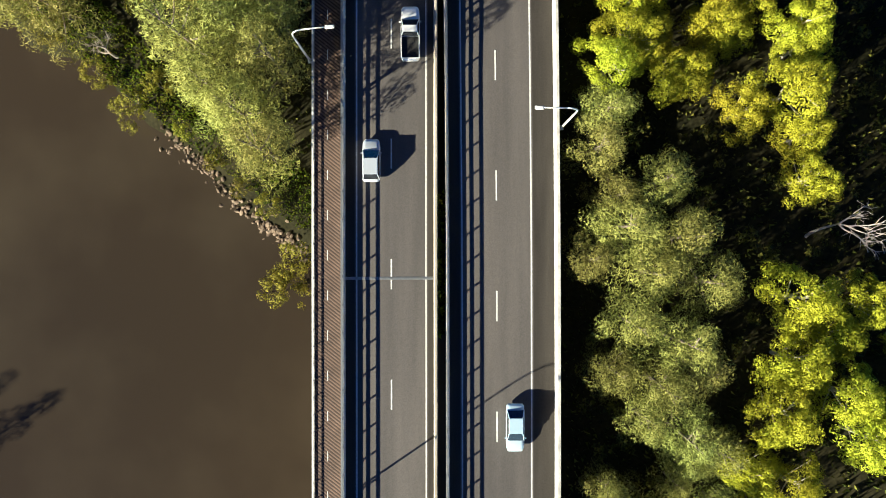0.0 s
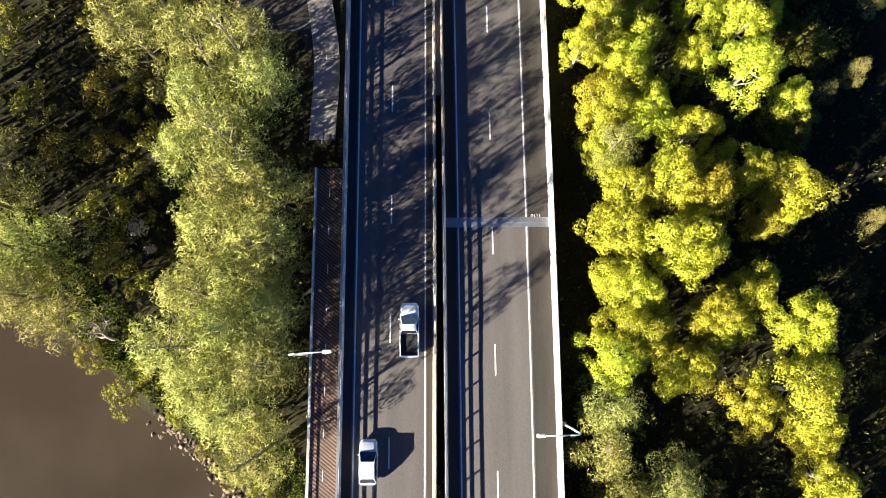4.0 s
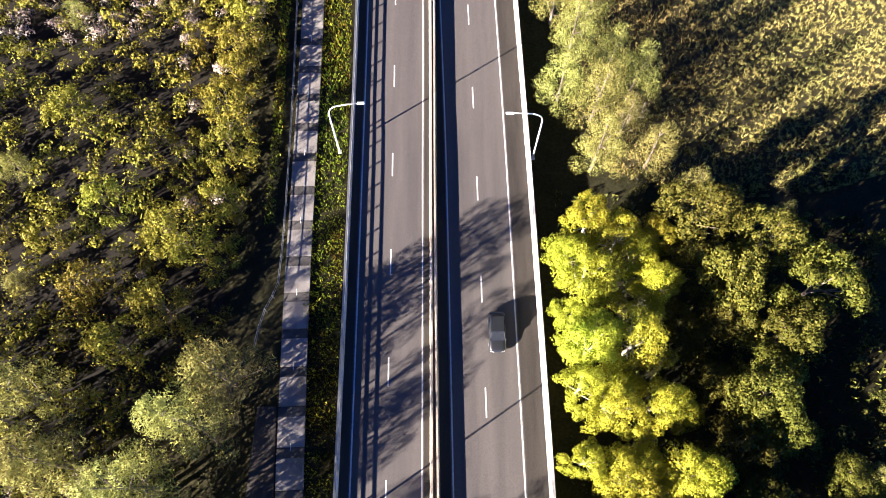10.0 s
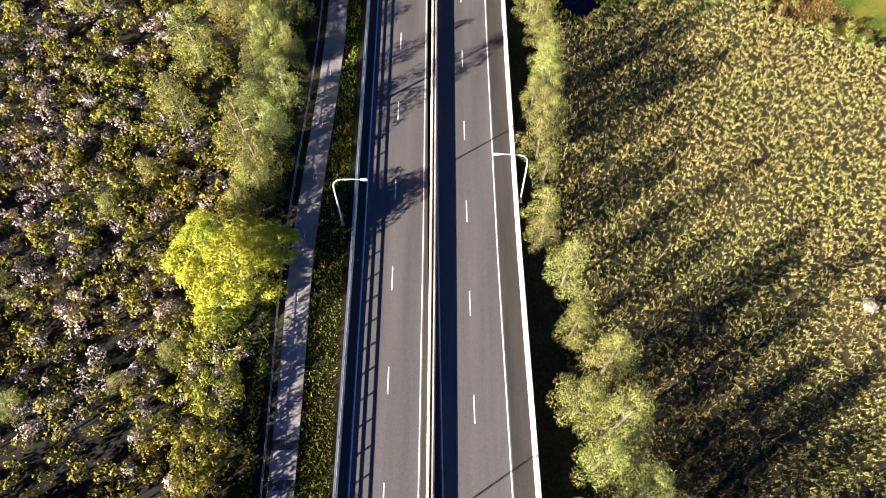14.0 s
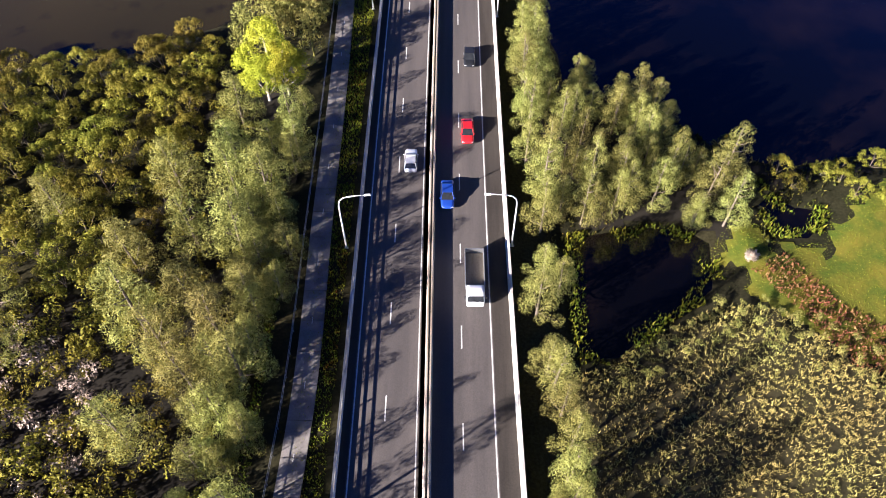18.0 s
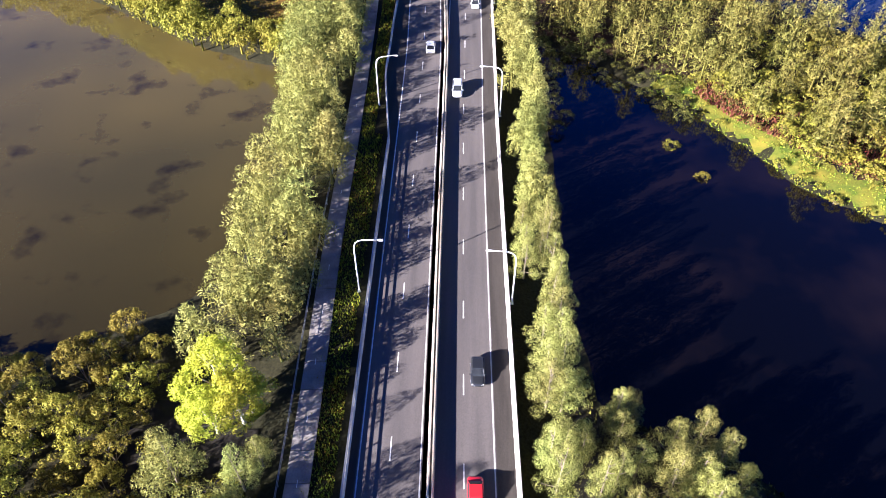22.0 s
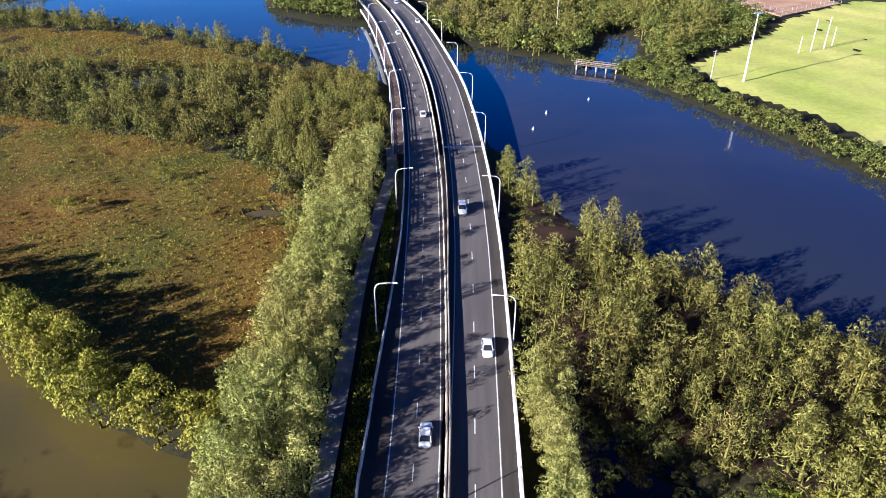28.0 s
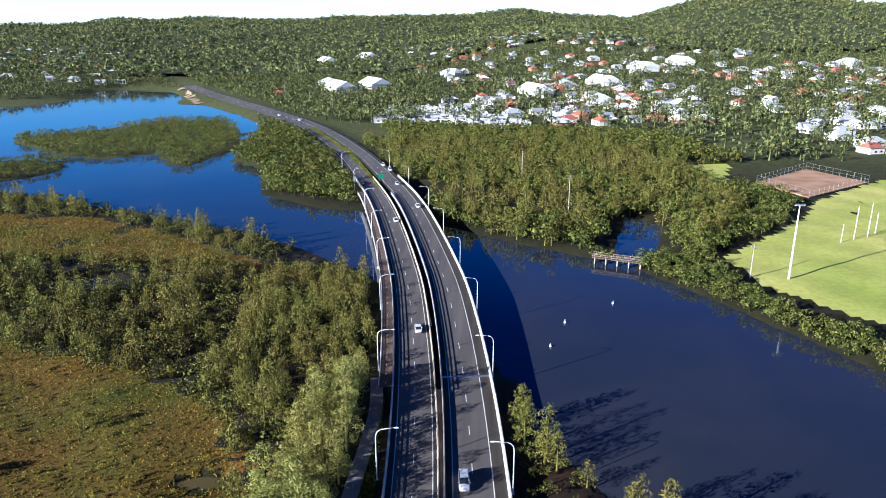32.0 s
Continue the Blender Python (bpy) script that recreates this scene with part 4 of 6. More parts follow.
def tufts(name, poly, per, tall, wide, material, label, seed, category="grass", margin=0.2, lift=0.0, keep=None, clump=0.0):
    """Blades and low sprays all over a patch, one mesh; with clump, gathered round centres about that far apart."""
    r = np.random.default_rng(seed)
    q = np.array(poly, float)
    (x0, y0), (x1, y1) = q.min(0), q.max(0)
    n = int((x1 - x0) * (y1 - y0) * per)
    px, py = r.uniform(x0, x1, n), r.uniform(y0, y1, n)
    high = np.ones(n)
    if clump:
        k = int((x1 - x0) * (y1 - y0) / clump**2)
        cx, cy, ch = r.uniform(x0, x1, k), r.uniform(y0, y1, k), r.uniform(0.7, 1.35, k)
        own = r.integers(0, k, n)
        dx, dy = r.normal(size=n) * clump * 0.34, r.normal(size=n) * clump * 0.34
        px, py, high = cx[own] + dx, cy[own] + dy, ch[own] * np.exp(-(dx * dx + dy * dy) / clump**2 * 1.5)
    ok = signed(px, py, poly) > 0
    px, py, high = px[ok], py[ok], high[ok]
    ok = wet(px, py) < -margin
    px, py, high = px[ok], py[ok], high[ok]
    if keep:
        ok = keep(px, py)
        px, py, high = px[ok], py[ok], high[ok]
    pz = ground_z(px, py) + lift
    n = len(px)
    a = r.uniform(0, 6.283, n)
    h, w = tall * high * r.uniform(0.5, 1.3, n), wide * r.uniform(0.6, 1.4, n)
    c, d = np.cos(a) * w / 2, np.sin(a) * w / 2
    lx, ly = r.normal(size=n) * h * 0.28, r.normal(size=n) * h * 0.28
    V = np.stack([np.stack([px - c, py - d, pz - 0.05], 1), np.stack([px + c, py + d, pz - 0.05], 1), np.stack([px + lx, py + ly, pz + h], 1)], 1).reshape(-1, 3)
    ob = new(name, sheet(name, V, np.arange(3 * n).reshape(-1, 3), material))
    return tagged(ob, label, category, kind="stuff")


def patch(name, poly, material, label, step=2.0, lift=0.06, category="ground"):
    """A sheet of ground cover laid over the ground inside a polygon."""
    q = np.array(poly, float)
    (x0, y0), (x1, y1) = q.min(0), q.max(0)
    xs, ys = np.arange(x0, x1 + step, step), np.arange(y0, y1 + step, step)
    gx, gy = np.meshgrid(xs, ys)
    fx, fy = gx.ravel(), gy.ravel()
    wob = 1.2 * np.sin(fx * 0.37 + fy * 0.21) * np.sin(fy * 0.29)
    ok = (signed(fx, fy, poly) + wob > 0) & (wet(fx, fy) < -0.4)
    nx, ny = len(xs), len(ys)
    i = (np.arange(ny - 1)[:, None] * nx + np.arange(nx - 1)).ravel()
    F = np.stack([i, i + 1, i + nx + 1, i + nx], 1)
    F = F[ok[F].all(1)]
    used, inv = np.unique(F, return_inverse=True)
    V = np.stack([fx, fy, ground_z(fx, fy) + lift], 1)[used]
    ob = new(name, sheet(name, V, inv.reshape(F.shape), material, True))
    return tagged(ob, label, category, kind="structure")


# ---- plants, stretch by stretch ----
# right of the road, near bridge: grey-green casuarinas, then bright crowns over dark shade
def stand(kind, places, size, tall=(1.0, 1.2), v=None, label=""):
    """Single trees at given places."""
    for x, y in places:
        r = random.Random(int(x * 17 + y * 39))
        plant(kind, x, y, r.uniform(*size), v, label, r.uniform(*tall))


grove("casuarina", [(13, -50), (30, -50), (29, -20), (14, -20)], 4.2, 1, (0.7, 1.0), 0.85)
stand("casuarina", [(15.4, 10.2), (17.5, 5.5), (22.1, 6.9), (17.7, 2.4), (14.9, -0.9), (20.5, -2.0), (26.6, -3.1), (23.8, 1.4), (18.8, -7.0), (23.3, -8.7), (17.2, -12.0), (21.6, -13.1), (25.5, -11.5), (20.0, -16.5),
                    (23.9, -18.1), (27.2, -19.8), (16.2, 13.8), (15.3, 61.9), (19.1, 57.0), (17.0, 39.7)], (1.05, 1.35), (0.85, 1.0))
stand("gum", [(20.1, 21.1), (24.5, 18.2), (16.8, 18.6), (34.4, 15.7), (30.0, 14.0), (36.1, 11.5), (36.6, 7.2), (35.0, -4.6), (38.8, -8.0), (42.4, -5.3), (35.0, -10.7), (39.5, -13.9), (33.6, -16.1), (30.7, -22.1),
              (35.0, -23.2), (42.2, -18.4), (26.2, 35.4), (23.6, 29.8), (30.9, 25.2), (19.1, 25.4), (35.6, 20.4), (27.0, 23.0), (17.5, 31.4)], (0.62, 0.84), (1.05, 1.3))
stand("gum", [(16.4, 77.4), (21.0, 78.0), (23.6, 71.4), (17.2, 71.0), (20.2, 66.4), (24.6, 64.4), (16.4, 52.2), (20.0, 52.4), (26.9, 55.0), (30.6, 52.0), (25.9, 49.6), (30.3, 47.0), (18.6, 47.3),
              (16.6, 44.0), (21.1, 43.5), (26.0, 42.0), (18.8, 35.0), (22.6, 36.2), (31.0, 38.1), (14.6, 83.6), (14.4, 90.8), (15.4, 97.6), (19.0, 84.0), (21.6, 90.2), (18.2, 60.4)], (0.6, 0.8), (1.15, 1.4))
grove("gum", [(15, 16), (30, 14), (34, 38), (16, 44)], 5.4, 81, (0.5, 0.7), 0.5, tall=1.1)
grove("gum", [(28, 20), (41, 18), (40, 54), (29, 58)], 6.0, 84, (0.55, 0.75), 0.6, tall=1.2)
stand("gum", [(13.6, 66.4), (13.4, 72.6), (13.2, 79.4), (12.9, 86.6), (12.8, 93.4), (13.4, 56.8), (13.8, 49.6)], (0.46, 0.58), (1.2, 1.5))
grove("gum", [(14, 44), (24, 44), (24, 98), (12.5, 100)], 5.0, 82, (0.5, 0.7), 0.6, tall=1.2)
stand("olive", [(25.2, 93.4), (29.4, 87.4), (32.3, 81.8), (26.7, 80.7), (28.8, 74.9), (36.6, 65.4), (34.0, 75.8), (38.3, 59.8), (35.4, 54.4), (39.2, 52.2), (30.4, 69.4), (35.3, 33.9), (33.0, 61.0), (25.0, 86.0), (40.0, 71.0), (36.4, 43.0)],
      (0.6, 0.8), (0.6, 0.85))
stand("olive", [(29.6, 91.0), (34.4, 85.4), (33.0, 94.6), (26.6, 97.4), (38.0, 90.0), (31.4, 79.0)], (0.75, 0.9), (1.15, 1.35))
stand("casuarina", [(42.6, 71.6), (44.4, 66.4), (40.7, 47.0), (43.6, 48.8), (36.2, 98.4), (47.0, 57.0), (44.6, 33.0)], (0.4, 0.6), (1.0, 1.3), None, "pale feathery young casuarina catching the sun")
for k in range(22):
    plant("shrub", -32.4 + 1.6 * math.sin(k * 2.1), 25.5 + k * 1.1, 1.15 + 0.35 * math.sin(k * 1.3))
# the belt's shade on these trees is put into their dark leaf tone
wood("shaded_trees", "casuarina", [(47, 10), (70, 0), (70, 98), (40, 98), (48, 50)], 6.5, 44, "trees given a dark leaf tone for the shade of the bright belt", size=(0.4, 0.7), density=0.4, grow=1.5, material=M_MASS["swamp"])
grove("gum", [(44, -40), (58, -40), (58, 40), (46, 30)], 7.5, 3, (0.45, 0.6), tall=1.2)
# row of casuarinas beside the right parapet
stand("casuarina", [(12.9, 141.3), (13.6, 135.4), (16.8, 131.2), (17.1, 124.7), (13.2, 126.4), (19.5, 118.6), (21.9, 115.1), (20.3, 109.7), (15.0, 120.9), (13.4, 114.6), (17.4, 112.4), (17.0, 105.8), (22.4, 104.6), (26.4, 100.6)], (0.9, 1.15), (1.1, 1.3))
grove("casuarina", [(10.5, 146), (14, 146), (13, 250), (12, 262), (7, 262), (8, 240), (9.5, 180)], 3.6, 4, (0.7, 0.98), tall=1.25)
grove("casuarina", [(13, 205), (31, 202), (36, 214), (30, 228), (12, 238)], 4.2, 5, (0.6, 0.85), 0.85, tall=1.2)
stand("casuarina", [(31.4, 205.6), (33.8, 209.1), (30.5, 212.4), (21.9, 212.3), (28.1, 217.2), (25.3, 220.8), (23.1, 223.3), (26.6, 208.6), (22.4, 207.5), (18.2, 206.6), (15.7, 212.0), (35.6, 205.2), (36.6, 212.6)], (0.7, 0.95), (1.0, 1.2))
grove("mangrove", [(34, 212), (60, 208), (62, 221), (36, 226)], 4.0, 6, (0.6, 0.9))
wood("casuarina_row_right", "casuarina", [(4, 262), (13, 262), (13, 330), (3, 330)], 3.6, 41, "row of sunlit grey-green casuarinas beside the parapet", size=(0.75, 1.05), density=0.7, grow=1.1, tall=1.2)
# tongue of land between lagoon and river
# rust is the litter's own; its near-black end is shade put into the colour
M_RUST = surface("shade_toned_rusty_litter", (0.012, 0.01, 0.006), (0.05, 0.024, 0.012), 0.12, 0.95, fine=2.0, bump=0.4)
TONGUE = [(8, 328), (28, 316), (46, 303), (56, 284), (72, 270), (112, 262), (140, 285), (90, 326), (66, 343), (44, 360), (24, 382), (12, 405), (3, 440), (2, 400)]
wood("casuarinas_on_the_point", "casuarina", TONGUE, 4.6, 7, "grey-green casuarinas on the point between lagoon and river", size=(0.6, 1.3), density=0.2, grow=1.5, keep=0.8, gaps=0.12, material=M_MASS["grove"])
patch("point_floor", TONGUE, M_RUST, "rusty leaf litter darkened for the shade below the casuarinas", 2.0, 0.1)
wood("point_undergrowth", "thicket", TONGUE, 3.8, 72, "low olive-brown undergrowth below the casuarinas", size=(0.25, 0.7), density=1.2, grow=0.7, keep=0.75, material=M_MASS["swamp"])
wood("mangroves_on_the_point", "mangrove", [(44, 306), (56, 284), (72, 268), (112, 260), (135, 285), (90, 318), (60, 330)], 4.2, 8, "olive mangroves round the lagoon's end", size=(0.8, 1.2), density=0.3, grow=1.75, keep=0.8)
# left of the road
stand("casuarina", [(-19.7, 13.4), (-17.2, 9.6), (-22.3, 15.6), (-16.2, 18.0), (-19.6, 21.2), (-16.2, 23.0), (-39.1, 24.3), (-43.0, 25.6), (-40.6, 28.8), (-45.0, 33.8), (-25.2, 38.5), (-20.8, 39.2), (-22.0, 31.0), (-19.4, 26.3),
                    (-23.4, 24.8), (-17.1, 29.2), (-23.6, 19.6), (-47.4, 39.0), (-50.6, 33.4), (-55.0, 39.0), (-52.4, 46.4), (-24.6, 44.2), (-17.2, 34.4), (-20.4, 34.8)], (1.3, 1.6), (1.05, 1.2))
stand("casuarina", [(-42.6, 73.7), (-44.4, 69.4), (-40.3, 78.8), (-32.6, 66.2), (-28.2, 70.2), (-24.2, 75.9), (-21.6, 80.4), (-30.8, 61.2), (-30.4, 56.6), (-30.8, 50.3), (-25.0, 49.7), (-20.0, 48.4), (-17.4, 45.0), (-46.6, 80.1), (-36.2, 72.0), (-26.8, 61.4), (-27.2, 65.6)], (1.25, 1.5), (1.1, 1.3))
stand("mangrove", [(-35.3, 33.2), (-36.0, 40.6), (-40.6, 40.4), (-36.4, 47.0), (-44.0, 45.4), (-38.4, 54.6), (-42.0, 61.0), (-37.0, 60.4), (-48.0, 54.0), (-46.0, 63.6), (-34.4, 28.4), (-26.4, 34.2), (-27.6, 41.4), (-22.4, 44.4)], (0.9, 1.2), (0.8, 1.0), None, "low dark green bush in the shade of the casuarinas")
stand("mangrove", [(-26.9, 94.4), (-29.9, 88.5), (-33.1, 84.2), (-24.8, 121.6), (-29.5, 96.6), (-36.7, 99.3), (-25.2, 100.4), (-24.4, 106.6), (-25.6, 112.6), (-23.9, 127.2), (-24.6, 133.0), (-25.4, 150.0), (-24.8, 117.0), (-38.4, 90.4), (-44.0, 112.0), (-42.6, 96.0)], (0.95, 1.25), (1.3, 1.7), None, "rounded olive-green bush above the scrub")
stand("casuarina", [(-50.7, 202.2), (-36.7, 207.8), (-30.6, 213.6), (-24.6, 205.9), (-32.4, 198.5), (-26.6, 197.7), (-31.3, 190.1), (-26.6, 185.1), (-32.4, 183.3), (-24.9, 175.7), (-23.6, 180.8), (-24.3, 190.5), (-38.8, 194.5), (-33.9, 172.7), (-34.4, 163.5),
                    (-24.1, 156.7), (-54.6, 189.6), (-51.5, 182.9), (-29.0, 206.6), (-28.4, 179.0), (-36.0, 186.6), (-31.0, 220.6)], (1.05, 1.35), (0.95, 1.15))
grove("casuarina", [(-26.5, 150), (-20.4, 150), (-20.8, 236), (-27, 236)], 3.7, 83, (0.7, 0.95), 0.75)
stand("casuarina", [(-34.9, 128.7), (-25.4, 157.0), (-29.9, 131.9), (-27.6, 167.0), (-41.0, 150.0), (-52.0, 140.0), (-45.6, 126.0), (-37.0, 155.0), (-46.0, 91.0), (-48.6, 104.6), (-50.4, 96.0), (-54.0, 86.0)], (0.5, 0.75), (0.7, 0.9), None, "small grey-green casuarina among the scrub")
wood("casuarina_row_left", "casuarina", [(-34, 236), (-20.6, 236), (-23.6, 330), (-26, 420), (-36, 420), (-38, 330), (-33, 280)], 3.8, 11, "row of grey-green casuarinas between lake and footpath", size=(0.7, 1.4), density=0.38, grow=1.3)
grove("mangrove", [(-76, 196), (-38, 190), (-36, 240), (-48, 244), (-76, 238)], 3.8, 12, (0.75, 1.1), tall=1.2)
wood("mangrove_fringe", "mangrove", [(-37, 311), (-56, 318), (-75, 330), (-94, 344), (-135, 354), (-137, 359), (-94, 350), (-72, 336), (-54, 324), (-38, 317)], 3.2, 13, "hedge-like row of mangroves along the lake shore", size=(1.2, 1.6), density=0.5, grow=1.3, margin=-0.5, tall=1.45)
for x, y, k, h in ((-27.6, 143.6, 1.0, 0.75), (-23.6, 141.2, 1.08, 0.8), (-20.2, 144.0, 0.72, 0.9), (-25.2, 137.4, 0.8, 0.75), (-28.8, 231.6, 1.0, 1.0), (-26.0, 229.0, 0.95, 1.0), (-28.8, 227.6, 0.8, 0.95)):
    plant("gum", x, y, k, None, "bright yellow-green tree beside the footpath", h)
# scrub on the marsh left of the path
SCRUB = [(-80, 58), (-42, 62), (-23, 88), (-21, 158), (-38, 164), (-42, 192), (-80, 196)]
grove("shrub", [(-34, 92), (-23, 92), (-22, 150), (-34, 150)], 2.4, 14, (0.8, 1.4), 0.85)
# near-black mud: shade between the plants is put into this colour
M_SHADE_MUD = surface("shade_toned_mud", (0.01, 0.009, 0.006), (0.02, 0.017, 0.012), 0.3, 0.9, fine=2.0, bump=0.4)
patch("scrub_floor", SCRUB, M_SHADE_MUD, "marsh mud toned near-black for the shade between the bushes")
wood("scrub", "shrub", SCRUB, 1.75, 15, "low olive and yellow-green scrub on marshy ground", size=(0.8, 2.0), density=0.42, grow=1.12, keep=0.64)
PATHSIDE = [(-44, 148), (-21.5, 148), (-23.5, 236), (-40, 232), (-44, 192)]
# this sheet's colour also holds the shade below the trees
patch("pathside_floor", PATHSIDE, M_SHADE_MUD, "leaf litter and mud toned near-black for the shade below the trees", 2.0, 0.1)
wood("pathside_scrub", "shrub", PATHSIDE, 1.9, 73, "olive bushes below the casuarinas beside the path", size=(0.9, 1.7), density=0.5, grow=1.05, keep=0.55)
wood("dry_scrub", "shrub", SCRUB, 1.9, 16, "dry pinkish-grey twiggy shrubs among the scrub", size=(0.95, 1.6), density=0.42, grow=1.1, keep=0.6, gaps=0.4, material=M_PALESHRUB)
grove("casuarina", [(-72, 64), (-52, 66), (-54, 150), (-70, 190)], 11, 17, (0.5, 0.8), 0.6)

NEAR_WOOD = [(-30, 425), (-33, 350), (-40, 372), (-48, 392), (-60, 412), (-80, 424), (-118, 437), (-143, 446), (-300, 456), (-300, 520), (-150, 505), (-70, 500), (-36, 490)]
RIM_WOOD = [(-300, 615), (-183, 588), (-121, 552), (-60, 516), (-36, 490), (-70, 500), (-110, 530), (-160, 558), (-300, 572)]
for poly, seed, where in ((NEAR_WOOD, 20, "marsh"), (RIM_WOOD, 31, "river")):
    wood("swamp_thicket", "thicket", poly, 4.3, seed, f"rounded olive swamp thicket beside the {where}", size=(0.4, 1.15), density=0.9, grow=0.92, keep=0.92, gaps=0.14, material=M_MASS["swamp"])
    wood("swamp_casuarinas", "casuarina", poly, 5.6, seed + 40, f"slender grey-green casuarinas standing over the thicket by the {where}", size=(0.5, 1.05), density=0.13, grow=1.75, keep=0.6, gaps=0.3, material=M_MASS["grove"], tall=1.1)
wood("roadside_casuarinas", "casuarina", [(-62, 415), (-40, 396), (-27, 404), (-28, 440), (-37, 488), (-66, 484)], 4.6, 38, "dense grey-green casuarinas between marsh and bridge", size=(0.6, 1.05), density=0.2, grow=1.5, keep=0.85, material=M_MASS["grove"])
wood("island_mangroves", "thicket", ISLANDS[0], 5.0, 21, "olive mangrove thicket on the island", size=(0.55, 1.3), density=0.9, grow=0.75, keep=0.85, gaps=0.1)
wood("islet_mangroves", "thicket", ISLANDS[1], 5.0, 22, "olive mangrove thicket on the islet", size=(0.6, 1.0), density=1.0, grow=0.8)
BANK = [(-35, 575), (9, 540), (40, 520), (50, 560), (70, 580), (76, 515), (110, 580), (112, 690), (60, 780), (-80, 760), (-50, 650)]
wood("bank_thicket", "thicket", BANK, 5.4, 23, "rounded olive woodland on the far river bank", size=(0.6, 1.8), density=0.85, grow=1.0, gaps=0.27)
wood("bank_casuarinas", "casuarina", BANK, 7.2, 33, "grey-green casuarinas on the far river bank", size=(0.8, 1.35), density=0.1, grow=2.0, keep=0.7, material=M_MASS["grove"])
wood("woodland_left_bank", "thicket", [(-55, 585), (-105, 612), (-124, 675), (-150, 700), (-170, 850), (-110, 760), (-60, 640)], 4.8, 24, "green thicket on the far bank", size=(0.9, 1.7), density=1.0, grow=1.0)
wood("river_fringe", "thicket", [(38, 517), (50, 509), (71, 476), (92, 438), (103, 413), (108, 396), (116, 402), (108, 430), (88, 462), (78, 490), (76, 512), (60, 520)], 3.4, 26, "yellow-green bushes along the river bank", size=(0.55, 1.15), density=1.3, grow=0.8, margin=-0.3)
CREEKSIDE = [(65, 509), (70, 540), (86, 575), (124, 634), (134, 628), (142, 604), (132, 577), (111, 552), (80, 522)]
wood("creekside_thicket", "thicket", CREEKSIDE, 4.6, 37, "rounded olive woodland between creek and sports field", size=(0.8, 1.5), density=1.0, grow=0.85)
wood("mangrove_belt", "thicket", [(-60, 770), (60, 790), (112, 700), (150, 690), (130, 800), (45, 830), (-80, 850)], 6.0, 27, "belt of olive mangroves before the town", size=(1.0, 1.8), density=0.8, grow=1.1)
HILLS = [(-1100, 1240), (-130, 1290), (0, 1560), (650, 1560), (900, 1330), (1900, 3050), (-2150, 3050)]
wood("hill_forest", "far", HILLS, 23, 25, "dark eucalypt forest on the hills", size=(0.9, 1.8), density=0.5, grow=1.15, road=False)


def canopy():
    """The closed roof of leaves below the taller hill trees."""
    step = 11.0
    xs, ys = np.arange(-2150, 1900, step), np.arange(1230, 3060, step)
    gx, gy = np.meshgrid(xs, ys)
    r = np.random.default_rng(71)
    fx, fy = gx.ravel() + r.uniform(-4, 4, gx.size), gy.ravel() + r.uniform(-4, 4, gx.size)
    z = ground_z(fx, fy) + 5 + r.uniform(-4, 3, gx.size) * (0.6 + 0.4 * np.sin(fx * 0.011) * np.sin(fy * 0.013))
    nx, ny = len(xs), len(ys)
    i = (np.arange(ny - 1)[:, None] * nx + np.arange(nx - 1)).ravel()
    F = np.concatenate([np.stack([i, i + 1, i + nx + 1], 1), np.stack([i, i + nx + 1, i + nx], 1)])
    ok = signed(fx, fy, HILLS) > 0
    F = F[ok[F].all(1)]
    used, inv = np.unique(F, return_inverse=True)
    V = np.stack([fx, fy, z], 1)[used]
    m = surface("forest_canopy", (0.022, 0.03, 0.011), (0.075, 0.088, 0.032), 0.06, 0.9, fine=0.3, bump=1.0)
    tagged(new("forest_canopy", sheet("forest_canopy", V, inv.reshape(F.shape), m)), "closed dark green forest canopy over the hills", "forest", kind="stuff")


canopy()
wood("town_trees", "far", [(-130, 860), (-90, 1400), (-60, 1600), (700, 1600), (500, 1000), (260, 700), (150, 700), (110, 820), (40, 850)], 10.5, 28, "green garden and street trees in the town", size=(0.55, 1.5), density=1.0, grow=0.75, keep=0.52, gaps=0.16)
wood("shore_trees", "far", [(-1100, 1150), (-480, 1210), (-380, 1180), (-400, 1250), (-230, 1010), (-110, 900), (-80, 1300), (-150, 1500), (-1100, 1500)], 14, 29, "dark trees behind the far shore", size=(0.5, 1.0), density=1.0, grow=0.9)
wood("far_shore_belt", "far", [(-1000, 1000), (-520, 1020), (-410, 1115), (-480, 1215), (-380, 1225), (-300, 1190), (-150, 1290), (-1100, 1290)], 10, 34, "belt of dark trees along the far shore", size=(0.5, 1.1), density=1.0, grow=0.8, margin=2.0, keep=0.8)
wood("roadside_belt", "far", [(-150, 880), (-60, 860), (-60, 1290), (-330, 1290), (-400, 1240), (-300, 1120), (-200, 970)], 9, 35, "dark trees between road and town", size=(0.45, 1.0), density=1.0, grow=0.8, keep=0.7)
wood("roadside_trees", "far", [(-150, 700), (-60, 640), (-90, 760), (-150, 860), (-215, 960), (-180, 850)], 9, 30, "trees beside the far road", size=(0.4, 0.7), density=1.0, grow=0.8)

# ---- ground cover ----
M_REED = foliage("reed_blades", [(0.0, (0.1, 0.09, 0.026)), (0.5, (0.25, 0.21, 0.065)), (1.0, (0.42, 0.34, 0.12))], 0.2)
M_GREEN = foliage("lush_grass_blades", [(0.0, (0.06, 0.09, 0.006)), (0.5, (0.15, 0.19, 0.01)), (1.0, (0.28, 0.27, 0.022))], 0.3)
M_MARSH = foliage("marsh_plants", [(0.0, (0.05, 0.055, 0.005)), (0.45, (0.13, 0.125, 0.012)), (0.75, (0.19, 0.11, 0.014)), (1.0, (0.25, 0.225, 0.022))], 0.2)
